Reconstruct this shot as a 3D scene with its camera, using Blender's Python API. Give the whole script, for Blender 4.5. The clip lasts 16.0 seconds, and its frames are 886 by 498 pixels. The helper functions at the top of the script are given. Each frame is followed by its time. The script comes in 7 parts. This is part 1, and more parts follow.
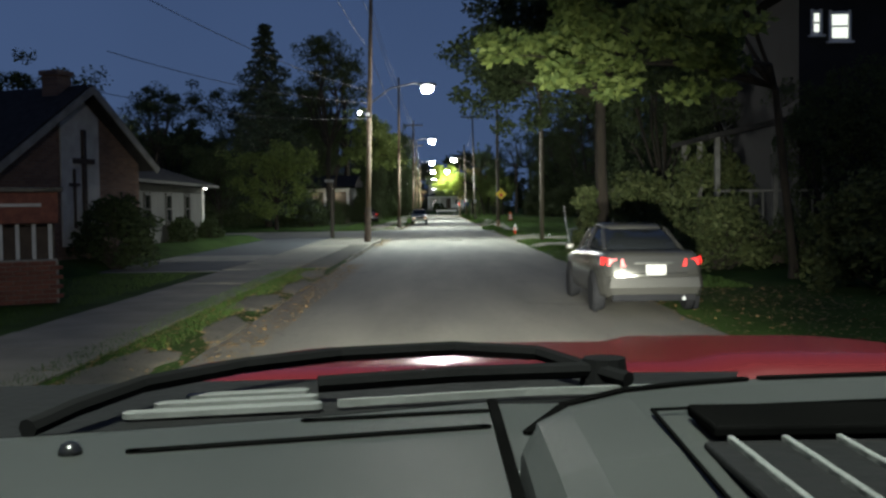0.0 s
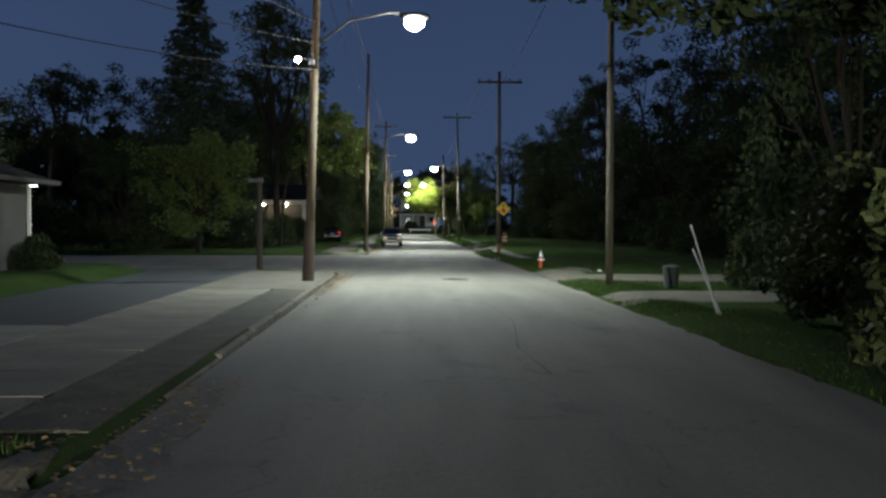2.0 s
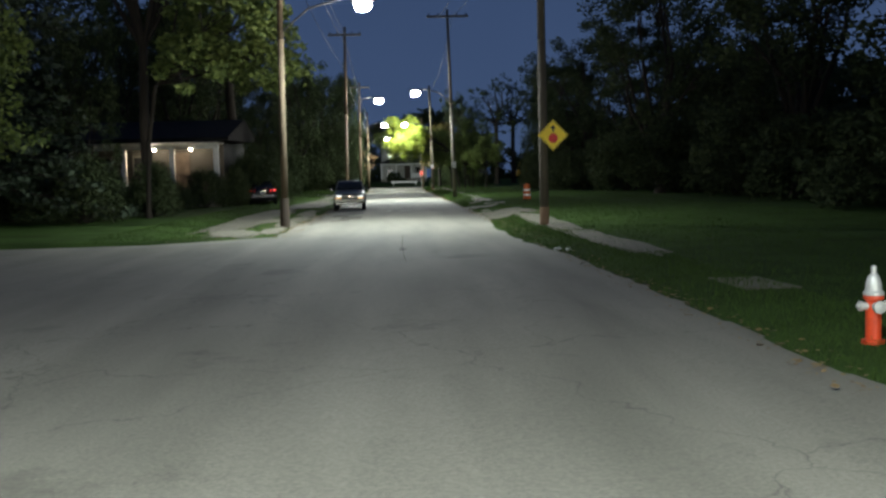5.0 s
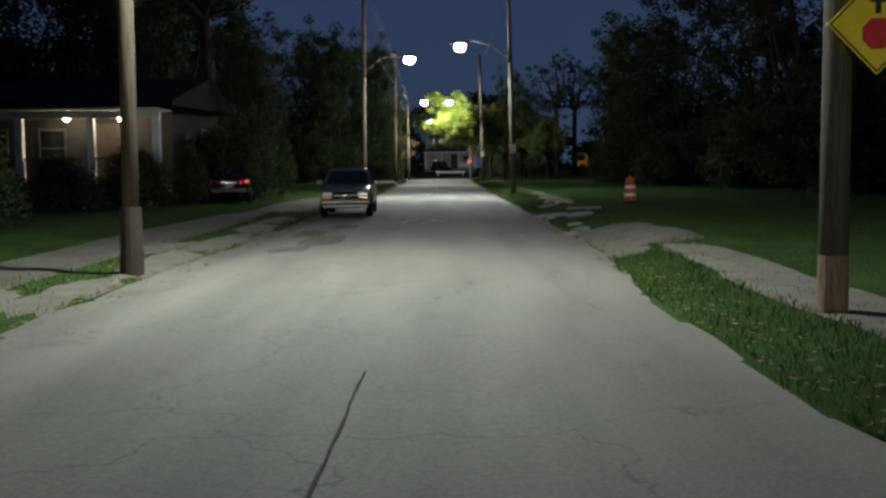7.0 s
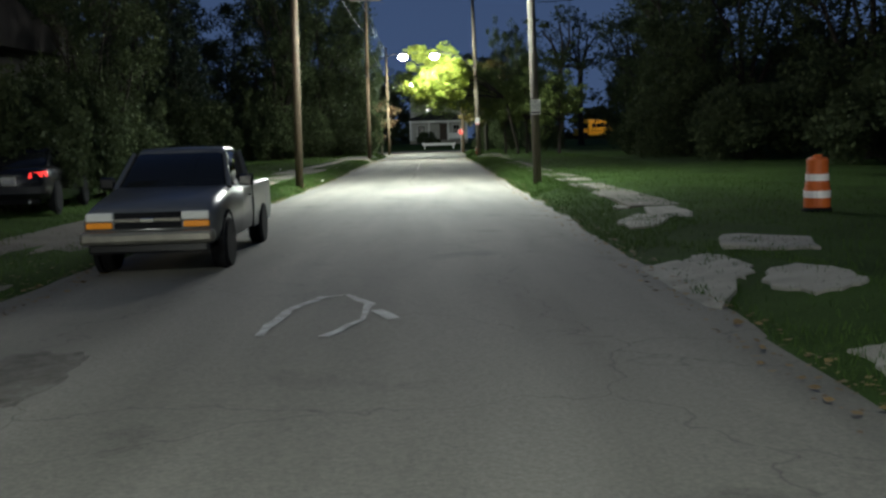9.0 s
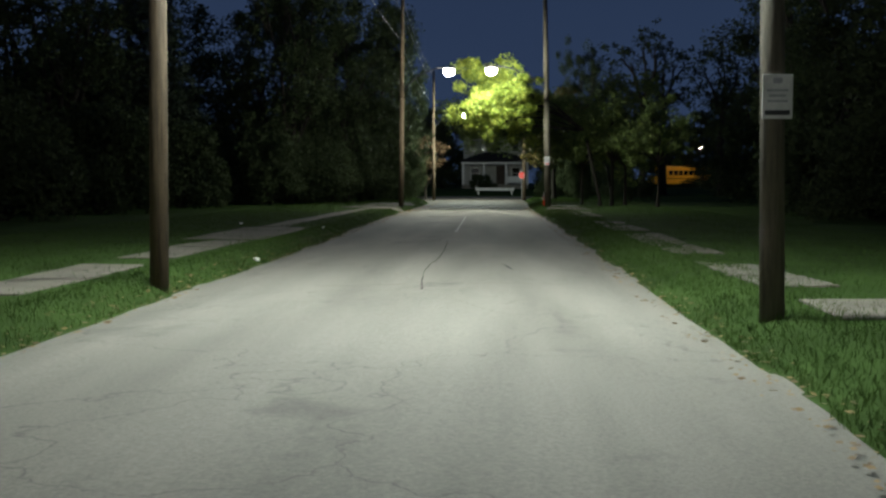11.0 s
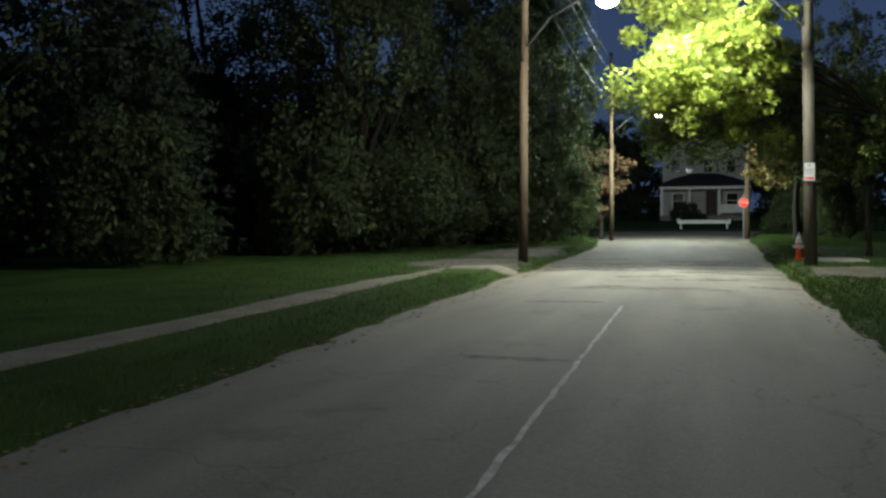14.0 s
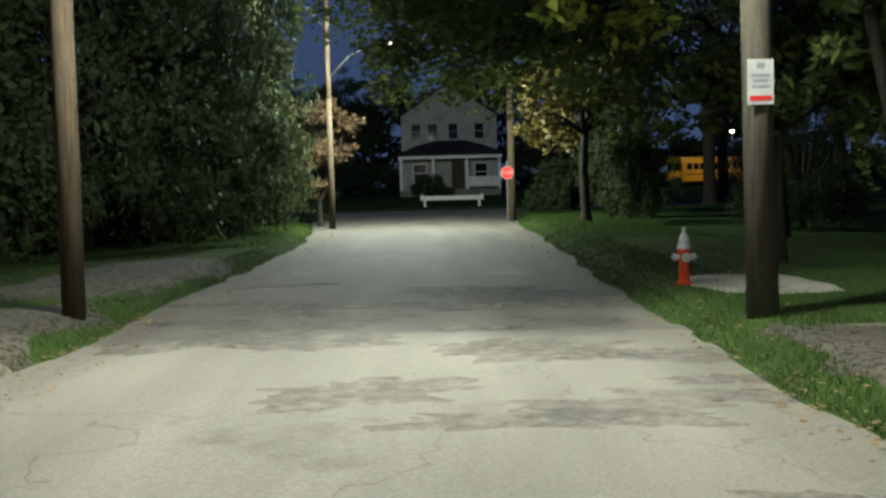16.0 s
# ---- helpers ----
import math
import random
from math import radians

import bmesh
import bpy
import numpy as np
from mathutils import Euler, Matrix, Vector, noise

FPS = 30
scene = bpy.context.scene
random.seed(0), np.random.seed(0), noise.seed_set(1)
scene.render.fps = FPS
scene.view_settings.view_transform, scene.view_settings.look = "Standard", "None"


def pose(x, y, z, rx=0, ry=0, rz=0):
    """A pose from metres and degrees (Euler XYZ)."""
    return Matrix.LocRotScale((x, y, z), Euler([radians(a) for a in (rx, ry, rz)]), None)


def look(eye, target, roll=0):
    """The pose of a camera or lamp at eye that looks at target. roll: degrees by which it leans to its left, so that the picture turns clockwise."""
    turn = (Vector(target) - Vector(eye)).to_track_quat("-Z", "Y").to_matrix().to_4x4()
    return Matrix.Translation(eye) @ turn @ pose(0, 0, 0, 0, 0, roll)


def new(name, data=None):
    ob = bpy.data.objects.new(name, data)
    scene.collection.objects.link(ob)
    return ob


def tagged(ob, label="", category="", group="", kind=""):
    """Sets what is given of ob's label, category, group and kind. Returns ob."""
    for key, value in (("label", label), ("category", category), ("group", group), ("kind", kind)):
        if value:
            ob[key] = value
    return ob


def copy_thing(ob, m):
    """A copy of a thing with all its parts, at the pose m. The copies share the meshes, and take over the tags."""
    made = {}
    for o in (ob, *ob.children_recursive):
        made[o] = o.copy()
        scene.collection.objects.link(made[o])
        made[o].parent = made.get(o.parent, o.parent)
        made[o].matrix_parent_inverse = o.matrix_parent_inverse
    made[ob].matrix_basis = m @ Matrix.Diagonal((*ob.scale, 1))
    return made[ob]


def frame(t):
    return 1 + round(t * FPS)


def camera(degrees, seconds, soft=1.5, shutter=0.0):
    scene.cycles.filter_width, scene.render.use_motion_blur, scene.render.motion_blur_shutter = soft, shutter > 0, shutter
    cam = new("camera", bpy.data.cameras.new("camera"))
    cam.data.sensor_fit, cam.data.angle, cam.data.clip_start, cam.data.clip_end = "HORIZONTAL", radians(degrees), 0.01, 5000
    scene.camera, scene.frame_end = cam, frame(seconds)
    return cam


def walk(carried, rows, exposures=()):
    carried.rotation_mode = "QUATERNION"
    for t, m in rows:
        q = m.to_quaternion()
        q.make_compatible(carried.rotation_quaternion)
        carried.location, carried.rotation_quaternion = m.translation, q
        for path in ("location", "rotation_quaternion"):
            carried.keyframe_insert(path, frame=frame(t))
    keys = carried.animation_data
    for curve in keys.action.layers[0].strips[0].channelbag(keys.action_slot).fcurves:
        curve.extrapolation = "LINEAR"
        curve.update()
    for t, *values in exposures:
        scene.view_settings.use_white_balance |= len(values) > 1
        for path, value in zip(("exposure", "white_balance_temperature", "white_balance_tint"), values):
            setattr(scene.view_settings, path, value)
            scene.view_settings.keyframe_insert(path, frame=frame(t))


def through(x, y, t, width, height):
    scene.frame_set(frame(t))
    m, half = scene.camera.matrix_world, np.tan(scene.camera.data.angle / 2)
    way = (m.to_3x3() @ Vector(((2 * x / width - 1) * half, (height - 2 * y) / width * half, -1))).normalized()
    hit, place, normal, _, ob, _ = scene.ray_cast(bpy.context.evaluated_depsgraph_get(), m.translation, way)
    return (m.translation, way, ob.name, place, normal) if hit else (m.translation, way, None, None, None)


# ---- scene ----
cam = camera(48.0, 16.0, 2.6)
PATH = [
    (0, (-2.916, -3.196, 1.582), (-2.905, -1.198, 1.496), -0.8),
    (0.5, (-3.035, 1.058, 1.564), (-3.06, 3.054, 1.445), -1.1),
    (1, (-3.177, 5.479, 1.538), (-3.151, 7.479, 1.541), -0.8),
    (1.5, (-3.328, 9.962, 1.506), (-3.292, 11.961, 1.484), 0.2),
    (2, (-3.439, 14.373, 1.513), (-3.366, 16.371, 1.465), 0.2),
    (2.5, (-3.349, 19.003, 1.485), (-3.232, 20.999, 1.452), -1.0),
    (3, (-3.219, 23.304, 1.507), (-3.076, 25.298, 1.477), 0.2),
    (3.5, (-2.971, 27.643, 1.504), (-2.849, 29.638, 1.42), -0.5),
    (3.7, (-2.84, 29.335, 1.493), (-2.738, 31.33, 1.384), -1.7),
    (6, (-2.206, 49.057, 1.34), (-2.159, 51.051, 1.192), -0.2),
    (6.5, (-1.986, 53.327, 1.319), (-1.975, 55.323, 1.195), 0.3),
    (7, (-1.783, 57.425, 1.303), (-1.79, 59.419, 1.14), -0.7),
    (7.5, (-1.627, 61.421, 1.297), (-1.632, 63.413, 1.113), -1.1),
    (8, (-1.595, 65.466, 1.35), (-1.622, 67.456, 1.152), -1.8),
    (8.5, (-1.56, 69.619, 1.332), (-1.557, 71.607, 1.115), -1.3),
    (8.7, (-1.548, 71.205, 1.339), (-1.537, 73.193, 1.115), -1.7),
    (10.8, (-1.384, 88.654, 1.325), (-1.441, 90.648, 1.185), 0.6),
    (11, (-1.386, 90.15, 1.332), (-1.485, 92.143, 1.199), -0.0),
    (11.5, (-1.417, 93.92, 1.293), (-1.723, 95.892, 1.166), -0.4),
    (12, (-1.451, 97.493, 1.269), (-2.054, 99.394, 1.126), 1.1),
    (12.5, (-1.486, 100.866, 1.254), (-2.176, 102.737, 1.094), 2.2),
    (13, (-1.425, 104.346, 1.299), (-2.2, 106.185, 1.17), 1.7),
    (13.5, (-1.507, 108.102, 1.224), (-2.184, 109.982, 1.148), 1.0),
    (14, (-1.231, 112.513, 1.457), (-1.736, 114.447, 1.385), -0.4),
    (14.5, (-1.334, 116.676, 1.474), (-1.668, 118.645, 1.376), -0.3),
    (15, (-1.482, 120.478, 1.49), (-1.677, 122.466, 1.386), 0.2),
    (15.5, (-1.612, 124.101, 1.479), (-1.724, 126.094, 1.358), -1.0),
    (16, (-1.792, 127.708, 1.492), (-1.791, 129.704, 1.363), -1.5),
]
EXPOSURES = [(0.0, 2.35), (0.5, 2.35), (1.0, 1.9), (1.5, 1.95), (2.0, 1.9), (2.5, 1.95), (3.0, 2.2), (3.5, 2.0), (3.7, 2.0), (6.0, 2.25), (6.5, 1.85), (7.0, 1.4), (7.5, 1.5), (8.0, 2.0), (8.5, 2.25), (8.7, 2.25), (10.8, 1.2), (11.5, 1.4), (12.0, 1.4), (12.5, 1.75), (13.0, 2.2), (13.5, 2.2), (14.0, 1.8), (14.5, 1.7), (15.0, 2.0), (15.5, 1.75), (16.0, 1.95)]
SIZE = 1.25  # the plan's unit in metres
SKY = 0.50
LAMP_TINT = (0.83, 1.0, 0.99)
LAMP_POWER = (800, 1330, 1200, 1150, 700, 260, 580, 1700)
HEAD_POWER = 3800

walk(cam, [(t, look(Vector(e) * SIZE, Vector(g) * SIZE, r)) for t, e, g, r in PATH], EXPOSURES)

# ---- night sky and lamps ----
world = bpy.data.worlds.new("dusk")
scene.world = world
world.use_nodes = True
wn, wl = world.node_tree.nodes, world.node_tree.links
wn.clear()
w_out = wn.new("ShaderNodeOutputWorld")
w_bg = wn.new("ShaderNodeBackground")
w_co = wn.new("ShaderNodeTexCoord")
w_sep = wn.new("ShaderNodeSeparateXYZ")
w_ramp = wn.new("ShaderNodeValToRGB")
w_noise = wn.new("ShaderNodeTexNoise")
w_noise.inputs["Scale"].default_value = 2.2
w_noise.inputs["Detail"].default_value = 4
w_mix = wn.new("ShaderNodeMixRGB")
w_mix.blend_type = "MULTIPLY"
w_mix.inputs[0].default_value = 0.35
wl.new(w_co.outputs["Generated"], w_sep.inputs[0])
wl.new(w_sep.outputs["Z"], w_ramp.inputs[0])
wl.new(w_co.outputs["Generated"], w_noise.inputs["Vector"])
wl.new(w_ramp.outputs[0], w_mix.inputs[1])
wl.new(w_noise.outputs["Fac"], w_mix.inputs[2])
wl.new(w_mix.outputs[0], w_bg.inputs[0])
wl.new(w_bg.outputs[0], w_out.inputs[0])
w_ramp.color_ramp.elements[0].position, w_ramp.color_ramp.elements[0].color = 0.0, (0.027, 0.046, 0.094, 1)
w_ramp.color_ramp.elements[1].position, w_ramp.color_ramp.elements[1].color = 0.55, (0.012, 0.023, 0.060, 1)
w_bg.inputs[1].default_value = SKY


# ---- materials ----
def mat(name, base, dark=None, rough=0.8, metal=0.0, scale=6.0, fine=60.0, bump=0.2, spec=0.3, vary=0.0, streak=(1, 1, 1), emit=0.0, sub=0.0):
    """A surface with two scales of variation between dark and base, fine relief, and a shift of brightness from piece to piece."""
    m = bpy.data.materials.new(name)
    m.use_nodes = True
    n, l = m.node_tree.nodes, m.node_tree.links
    p = n["Principled BSDF"]
    dark = dark or tuple(c * 0.6 for c in base)
    co, mp = n.new("ShaderNodeTexCoord"), n.new("ShaderNodeMapping")
    mp.inputs["Scale"].default_value = streak
    l.new(co.outputs["Object"], mp.inputs["Vector"])
    a, b = n.new("ShaderNodeTexNoise"), n.new("ShaderNodeTexNoise")
    a.inputs["Scale"].default_value, a.inputs["Detail"].default_value = scale, 5
    b.inputs["Scale"].default_value, b.inputs["Detail"].default_value = fine, 3
    l.new(mp.outputs[0], a.inputs["Vector"]), l.new(mp.outputs[0], b.inputs["Vector"])
    add = n.new("ShaderNodeMath")
    add.operation = "MULTIPLY_ADD"
    add.inputs[1].default_value = 0.45
    l.new(b.outputs["Fac"], add.inputs[0])
    l.new(a.outputs["Fac"], add.inputs[2])
    r = n.new("ShaderNodeValToRGB")
    r.color_ramp.elements[0].position, r.color_ramp.elements[1].position = 0.48, 0.92
    r.color_ramp.elements[0].color, r.color_ramp.elements[1].color = (*dark, 1), (*base, 1)
    l.new(add.outputs[0], r.inputs[0])
    out = r.outputs[0]
    if vary:
        info, hsv, mr = n.new("ShaderNodeObjectInfo"), n.new("ShaderNodeHueSaturation"), n.new("ShaderNodeMapRange")
        mr.inputs["To Min"].default_value, mr.inputs["To Max"].default_value = 1 - vary, 1 + vary
        l.new(info.outputs["Random"], mr.inputs["Value"])
        l.new(mr.outputs[0], hsv.inputs["Value"])
        l.new(out, hsv.inputs["Color"])
        out = hsv.outputs[0]
    l.new(out, p.inputs["Base Color"])
    p.inputs["Roughness"].default_value, p.inputs["Metallic"].default_value = rough, metal
    p.inputs["Specular IOR Level"].default_value = spec
    if bump:
        bp = n.new("ShaderNodeBump")
        bp.inputs["Strength"].default_value, bp.inputs["Distance"].default_value = bump, 0.02
        l.new(b.outputs["Fac"], bp.inputs["Height"])
        l.new(bp.outputs[0], p.inputs["Normal"])
    if emit:
        p.inputs["Emission Color"].default_value = (*base, 1)
        p.inputs["Emission Strength"].default_value = emit
    return m


def leaf_mat(name, base, dark, through=0.35, shine=0.2):
    """Leaves: each leaf its own tint, some light passes through."""
    m = bpy.data.materials.new(name)
    m.use_nodes = True
    n, l = m.node_tree.nodes, m.node_tree.links
    n.clear()
    out, mix = n.new("ShaderNodeOutputMaterial"), n.new("ShaderNodeMixShader")
    d, t = n.new("ShaderNodeBsdfPrincipled"), n.new("ShaderNodeBsdfTranslucent")
    d.inputs["Roughness"].default_value, d.inputs["Specular IOR Level"].default_value = 0.65, shine
    geo, ramp = n.new("ShaderNodeNewGeometry"), n.new("ShaderNodeValToRGB")
    ramp.color_ramp.elements[0].color, ramp.color_ramp.elements[1].color = (*dark, 1), (*base, 1)
    l.new(geo.outputs["Random Per Island"], ramp.inputs[0])
    l.new(ramp.outputs[0], d.inputs["Base Color"]), l.new(ramp.outputs[0], t.inputs["Color"])
    mix.inputs[0].default_value = through
    l.new(d.outputs[0], mix.inputs[1]), l.new(t.outputs[0], mix.inputs[2]), l.new(mix.outputs[0], out.inputs[0])
    return m


def glow(name, colour, strength):
    m = bpy.data.materials.new(name)
    m.use_nodes = True
    p = m.node_tree.nodes["Principled BSDF"]
    p.inputs["Base Color"].default_value = (0.8, 0.8, 0.8, 1)
    p.inputs["Emission Color"].default_value, p.inputs["Emission Strength"].default_value = (*colour, 1), strength
    return m


def glass(name, colour, rough=0.05):
    m = bpy.data.materials.new(name)
    m.use_nodes = True
    p = m.node_tree.nodes["Principled BSDF"]
    p.inputs["Base Color"].default_value = (*colour, 1)
    p.inputs["Roughness"].default_value, p.inputs["Specular IOR Level"].default_value = rough, 0.6
    return m


def road_mat(name, base, dark, patch, crack_scale=0.35):
    """Asphalt: aggregate, wheel-worn tone along the way, tar-dark blotches and thin cracks."""
    m = bpy.data.materials.new(name)
    m.use_nodes = True
    n, l = m.node_tree.nodes, m.node_tree.links
    p = n["Principled BSDF"]
    co = n.new("ShaderNodeTexCoord")
    long = n.new("ShaderNodeMapping")
    long.inputs["Scale"].default_value = (0.9, 0.12, 1)
    l.new(co.outputs["Object"], long.inputs["Vector"])
    big, mid, fine, vor, warp = (n.new("ShaderNodeTexNoise"), n.new("ShaderNodeTexNoise"), n.new("ShaderNodeTexNoise"), n.new("ShaderNodeTexVoronoi"), n.new("ShaderNodeTexNoise"))
    big.inputs["Scale"].default_value, big.inputs["Detail"].default_value = 1.3, 4
    mid.inputs["Scale"].default_value, mid.inputs["Detail"].default_value = 0.55, 8
    mid.inputs["Roughness"].default_value = 0.65
    fine.inputs["Scale"].default_value, fine.inputs["Detail"].default_value = 38, 6
    fine.inputs["Roughness"].default_value = 0.75
    warp.inputs["Scale"].default_value, warp.inputs["Detail"].default_value = 1.5, 4
    l.new(long.outputs[0], big.inputs["Vector"])
    for k in (mid, fine, warp):
        l.new(co.outputs["Object"], k.inputs["Vector"])
    wmix = n.new("ShaderNodeMixRGB")
    wmix.blend_type = "ADD"
    wmix.inputs[0].default_value = 1.3
    l.new(co.outputs["Object"], wmix.inputs[1]), l.new(warp.outputs["Color"], wmix.inputs[2])
    vor.feature = "DISTANCE_TO_EDGE"
    vor.inputs["Scale"].default_value = crack_scale
    l.new(wmix.outputs[0], vor.inputs["Vector"])
    r1, r2, r3, r4 = (n.new("ShaderNodeValToRGB") for _ in range(4))
    r1.color_ramp.elements[0].position, r1.color_ramp.elements[1].position = 0.3, 0.7
    r1.color_ramp.elements[0].color, r1.color_ramp.elements[1].color = (*dark, 1), (*base, 1)
    r2.color_ramp.elements[0].position, r2.color_ramp.elements[1].position = 0.60, 0.68
    r2.color_ramp.elements[0].color, r2.color_ramp.elements[1].color = (1, 1, 1, 1), (patch, patch, patch, 1)
    r3.color_ramp.elements[0].position, r3.color_ramp.elements[1].position = 0.0, 0.0045
    r3.color_ramp.elements[0].color, r3.color_ramp.elements[1].color = (0.6, 0.6, 0.6, 1), (1, 1, 1, 1)
    r4.color_ramp.elements[0].position, r4.color_ramp.elements[1].position = 0.33, 0.67
    r4.color_ramp.elements[0].color, r4.color_ramp.elements[1].color = (0.68, 0.675, 0.66, 1), (1.18, 1.175, 1.15, 1)
    l.new(big.outputs["Fac"], r1.inputs[0]), l.new(mid.outputs["Fac"], r2.inputs[0])
    l.new(vor.outputs["Distance"], r3.inputs[0]), l.new(fine.outputs["Fac"], r4.inputs[0])
    out = r1.outputs[0]
    for r in (r2, r3, r4):
        mx = n.new("ShaderNodeMixRGB")
        mx.blend_type = "MULTIPLY"
        mx.inputs[0].default_value = 1
        l.new(out, mx.inputs[1]), l.new(r.outputs[0], mx.inputs[2])
        out = mx.outputs[0]
    l.new(out, p.inputs["Base Color"])
    p.inputs["Roughness"].default_value, p.inputs["Specular IOR Level"].default_value = 0.85, 0.3
    bp = n.new("ShaderNodeBump")
    bp.inputs["Strength"].default_value, bp.inputs["Distance"].default_value = 0.35, 0.012
    l.new(fine.outputs["Fac"], bp.inputs["Height"]), l.new(bp.outputs[0], p.inputs["Normal"])
    return m


ASPHALT = road_mat("worn_asphalt", (0.195, 0.180, 0.150), (0.122, 0.113, 0.094), 0.68)
ASPHALT_OLD = road_mat("dark_patched_asphalt", (0.132, 0.120, 0.099), (0.080, 0.073, 0.061), 1.45, 0.6)


def ragged(m, name, scale, lo, hi, detail=5, rough=0.6):
    """The same surface worn through in flecks, so that what lies under it shows."""
    m = m.copy()
    m.name = name
    n, l = m.node_tree.nodes, m.node_tree.links
    out = [k for k in n if k.type == "OUTPUT_MATERIAL"][0]
    src = out.inputs[0].links[0].from_socket
    co, ns, ramp, tr, mix = n.new("ShaderNodeTexCoord"), n.new("ShaderNodeTexNoise"), n.new("ShaderNodeValToRGB"), n.new("ShaderNodeBsdfTransparent"), n.new("ShaderNodeMixShader")
    ns.inputs["Scale"].default_value, ns.inputs["Detail"].default_value, ns.inputs["Roughness"].default_value = scale, detail, rough
    ramp.color_ramp.elements[0].position, ramp.color_ramp.elements[1].position = lo, hi
    l.new(co.outputs["Object"], ns.inputs["Vector"]), l.new(ns.outputs["Fac"], ramp.inputs[0]), l.new(ramp.outputs[0], mix.inputs[0])
    l.new(tr.outputs[0], mix.inputs[1]), l.new(src, mix.inputs[2]), l.new(mix.outputs[0], out.inputs[0])
    return m


STAIN = ragged(road_mat("stained_asphalt", (0.158, 0.142, 0.117), (0.108, 0.097, 0.081), 1.25, 0.6), "stained_worn_asphalt", 6.0, 0.34, 0.84, 9, 0.75)
PALE = ragged(ASPHALT, "worn_asphalt_remnant", 5.0, 0.36, 0.64, 9, 0.75)
LOT = road_mat("black_parking_asphalt", (0.055, 0.058, 0.062), (0.033, 0.035, 0.038), 1.3, 0.5)
CRACK = mat("filled_crack", (0.085, 0.077, 0.063), (0.05, 0.046, 0.038), rough=0.95, bump=0.3, spec=0.05)
TAR = mat("tar", (0.05, 0.048, 0.044), rough=0.97, bump=0.3, spec=0.05)
CONCRETE = mat("old_concrete", (0.265, 0.242, 0.198), (0.15, 0.136, 0.11), 0.9, scale=2.0, fine=45, bump=0.35, vary=0.15)
SIDEWALK = mat("soiled_sidewalk", (0.195, 0.175, 0.137), (0.115, 0.103, 0.080), 0.92, scale=1.3, fine=42, bump=0.4, vary=0.12)
CONCRETE_DIM = mat("earth_stained_concrete", (0.145, 0.128, 0.098), (0.082, 0.072, 0.055), 0.92, scale=1.6, fine=42, bump=0.35)
KERB = mat("kerb_concrete", (0.15, 0.135, 0.108), (0.055, 0.05, 0.038), 0.9, scale=3.0, fine=50, bump=0.35, vary=0.15)
BARE_EARTH = mat("dry_earth", (0.142, 0.126, 0.096), (0.084, 0.073, 0.055), 0.95, scale=2.2, fine=60, bump=0.22)
# Bare earth with shade put into its colour, for patches lamps over-light.
SHADED_EARTH = ragged(mat("shaded_earth", (0.068, 0.059, 0.043), (0.038, 0.033, 0.024), 0.95, scale=1.8, fine=50, bump=0.22), "shaded_earth_in_grass", 10.0, 0.30, 0.50, 9, 0.72)
EARTH = ragged(BARE_EARTH, "dry_earth_in_grass", 9.0, 0.24, 0.40, 9, 0.72)
# Brown earth, darkened further in colour for tree shade on the left verge.
DARK_EARTH = ragged(mat("dark_earth", (0.100, 0.088, 0.066), (0.058, 0.051, 0.038), 0.95, scale=1.6, fine=50, bump=0.22), "dark_earth_in_grass", 11.0, 0.25, 0.42, 9, 0.72)
GRASS = mat("lawn", (0.039, 0.068, 0.017), (0.019, 0.033, 0.009), 0.95, scale=0.7, fine=30, bump=0.6, spec=0.03)
BLADE = leaf_mat("grass_blade", (0.062, 0.103, 0.025), (0.027, 0.048, 0.012), 0.25, 0.03)
STRAW = leaf_mat("fallen_leaves", (0.22, 0.14, 0.055), (0.09, 0.06, 0.03), 0.1)
WOOD_POLE = mat("pole_wood", (0.095, 0.067, 0.039), (0.037, 0.026, 0.016), 0.85, scale=5, fine=40, bump=0.5, streak=(6, 6, 0.4))
WOOD_GREY = mat("pole_wood_grey", (0.092, 0.078, 0.056), (0.040, 0.034, 0.025), 0.85, scale=5, fine=40, bump=0.5, streak=(6, 6, 0.4))
BARK = mat("bark", (0.027, 0.021, 0.015), (0.011, 0.009, 0.007), 0.95, scale=4, fine=25, bump=0.8, streak=(3, 3, 0.5))
STEEL = mat("galvanised_steel", (0.30, 0.305, 0.305), (0.19, 0.194, 0.197), 0.45, 0.8, bump=0.05)
# Steel darkened so lamp arms don't look lit; dimness put into the colour.
ARM_STEEL = mat("darkened_steel", (0.055, 0.055, 0.054), (0.03, 0.03, 0.03), 0.7, 0.3, bump=0.1)
AGED_WHITE = mat("aged_white_paint", (0.42, 0.41, 0.38), (0.28, 0.27, 0.25), 0.7, scale=3, bump=0.1)
BLACK = mat("black_rubber", (0.010, 0.010, 0.011), (0.006, 0.006, 0.007), 0.85, bump=0.1, spec=0.1)
WIRE = mat("cable_black", (0.03, 0.03, 0.032), rough=0.6, bump=0)
SIGN_YELLOW = mat("yellow_sheeting", (0.85, 0.62, 0.03), (0.72, 0.50, 0.02), 0.5, bump=0.02)
SIGN_WHITE = mat("white_sheeting", (0.50, 0.49, 0.465), (0.34, 0.333, 0.315), 0.5, bump=0.02)
SIGN_RED = mat("red_sheeting", (0.62, 0.035, 0.025), (0.45, 0.025, 0.02), 0.5, bump=0.02)
SIGN_BLACK = mat("black_print", (0.02, 0.02, 0.02), rough=0.5, bump=0)
ORANGE = mat("orange_plastic", (0.62, 0.14, 0.028), (0.45, 0.09, 0.018), 0.5, bump=0.05)
BAND = mat("reflective_band", (0.9, 0.83, 0.78), (0.72, 0.70, 0.66), 0.35, bump=0.02)
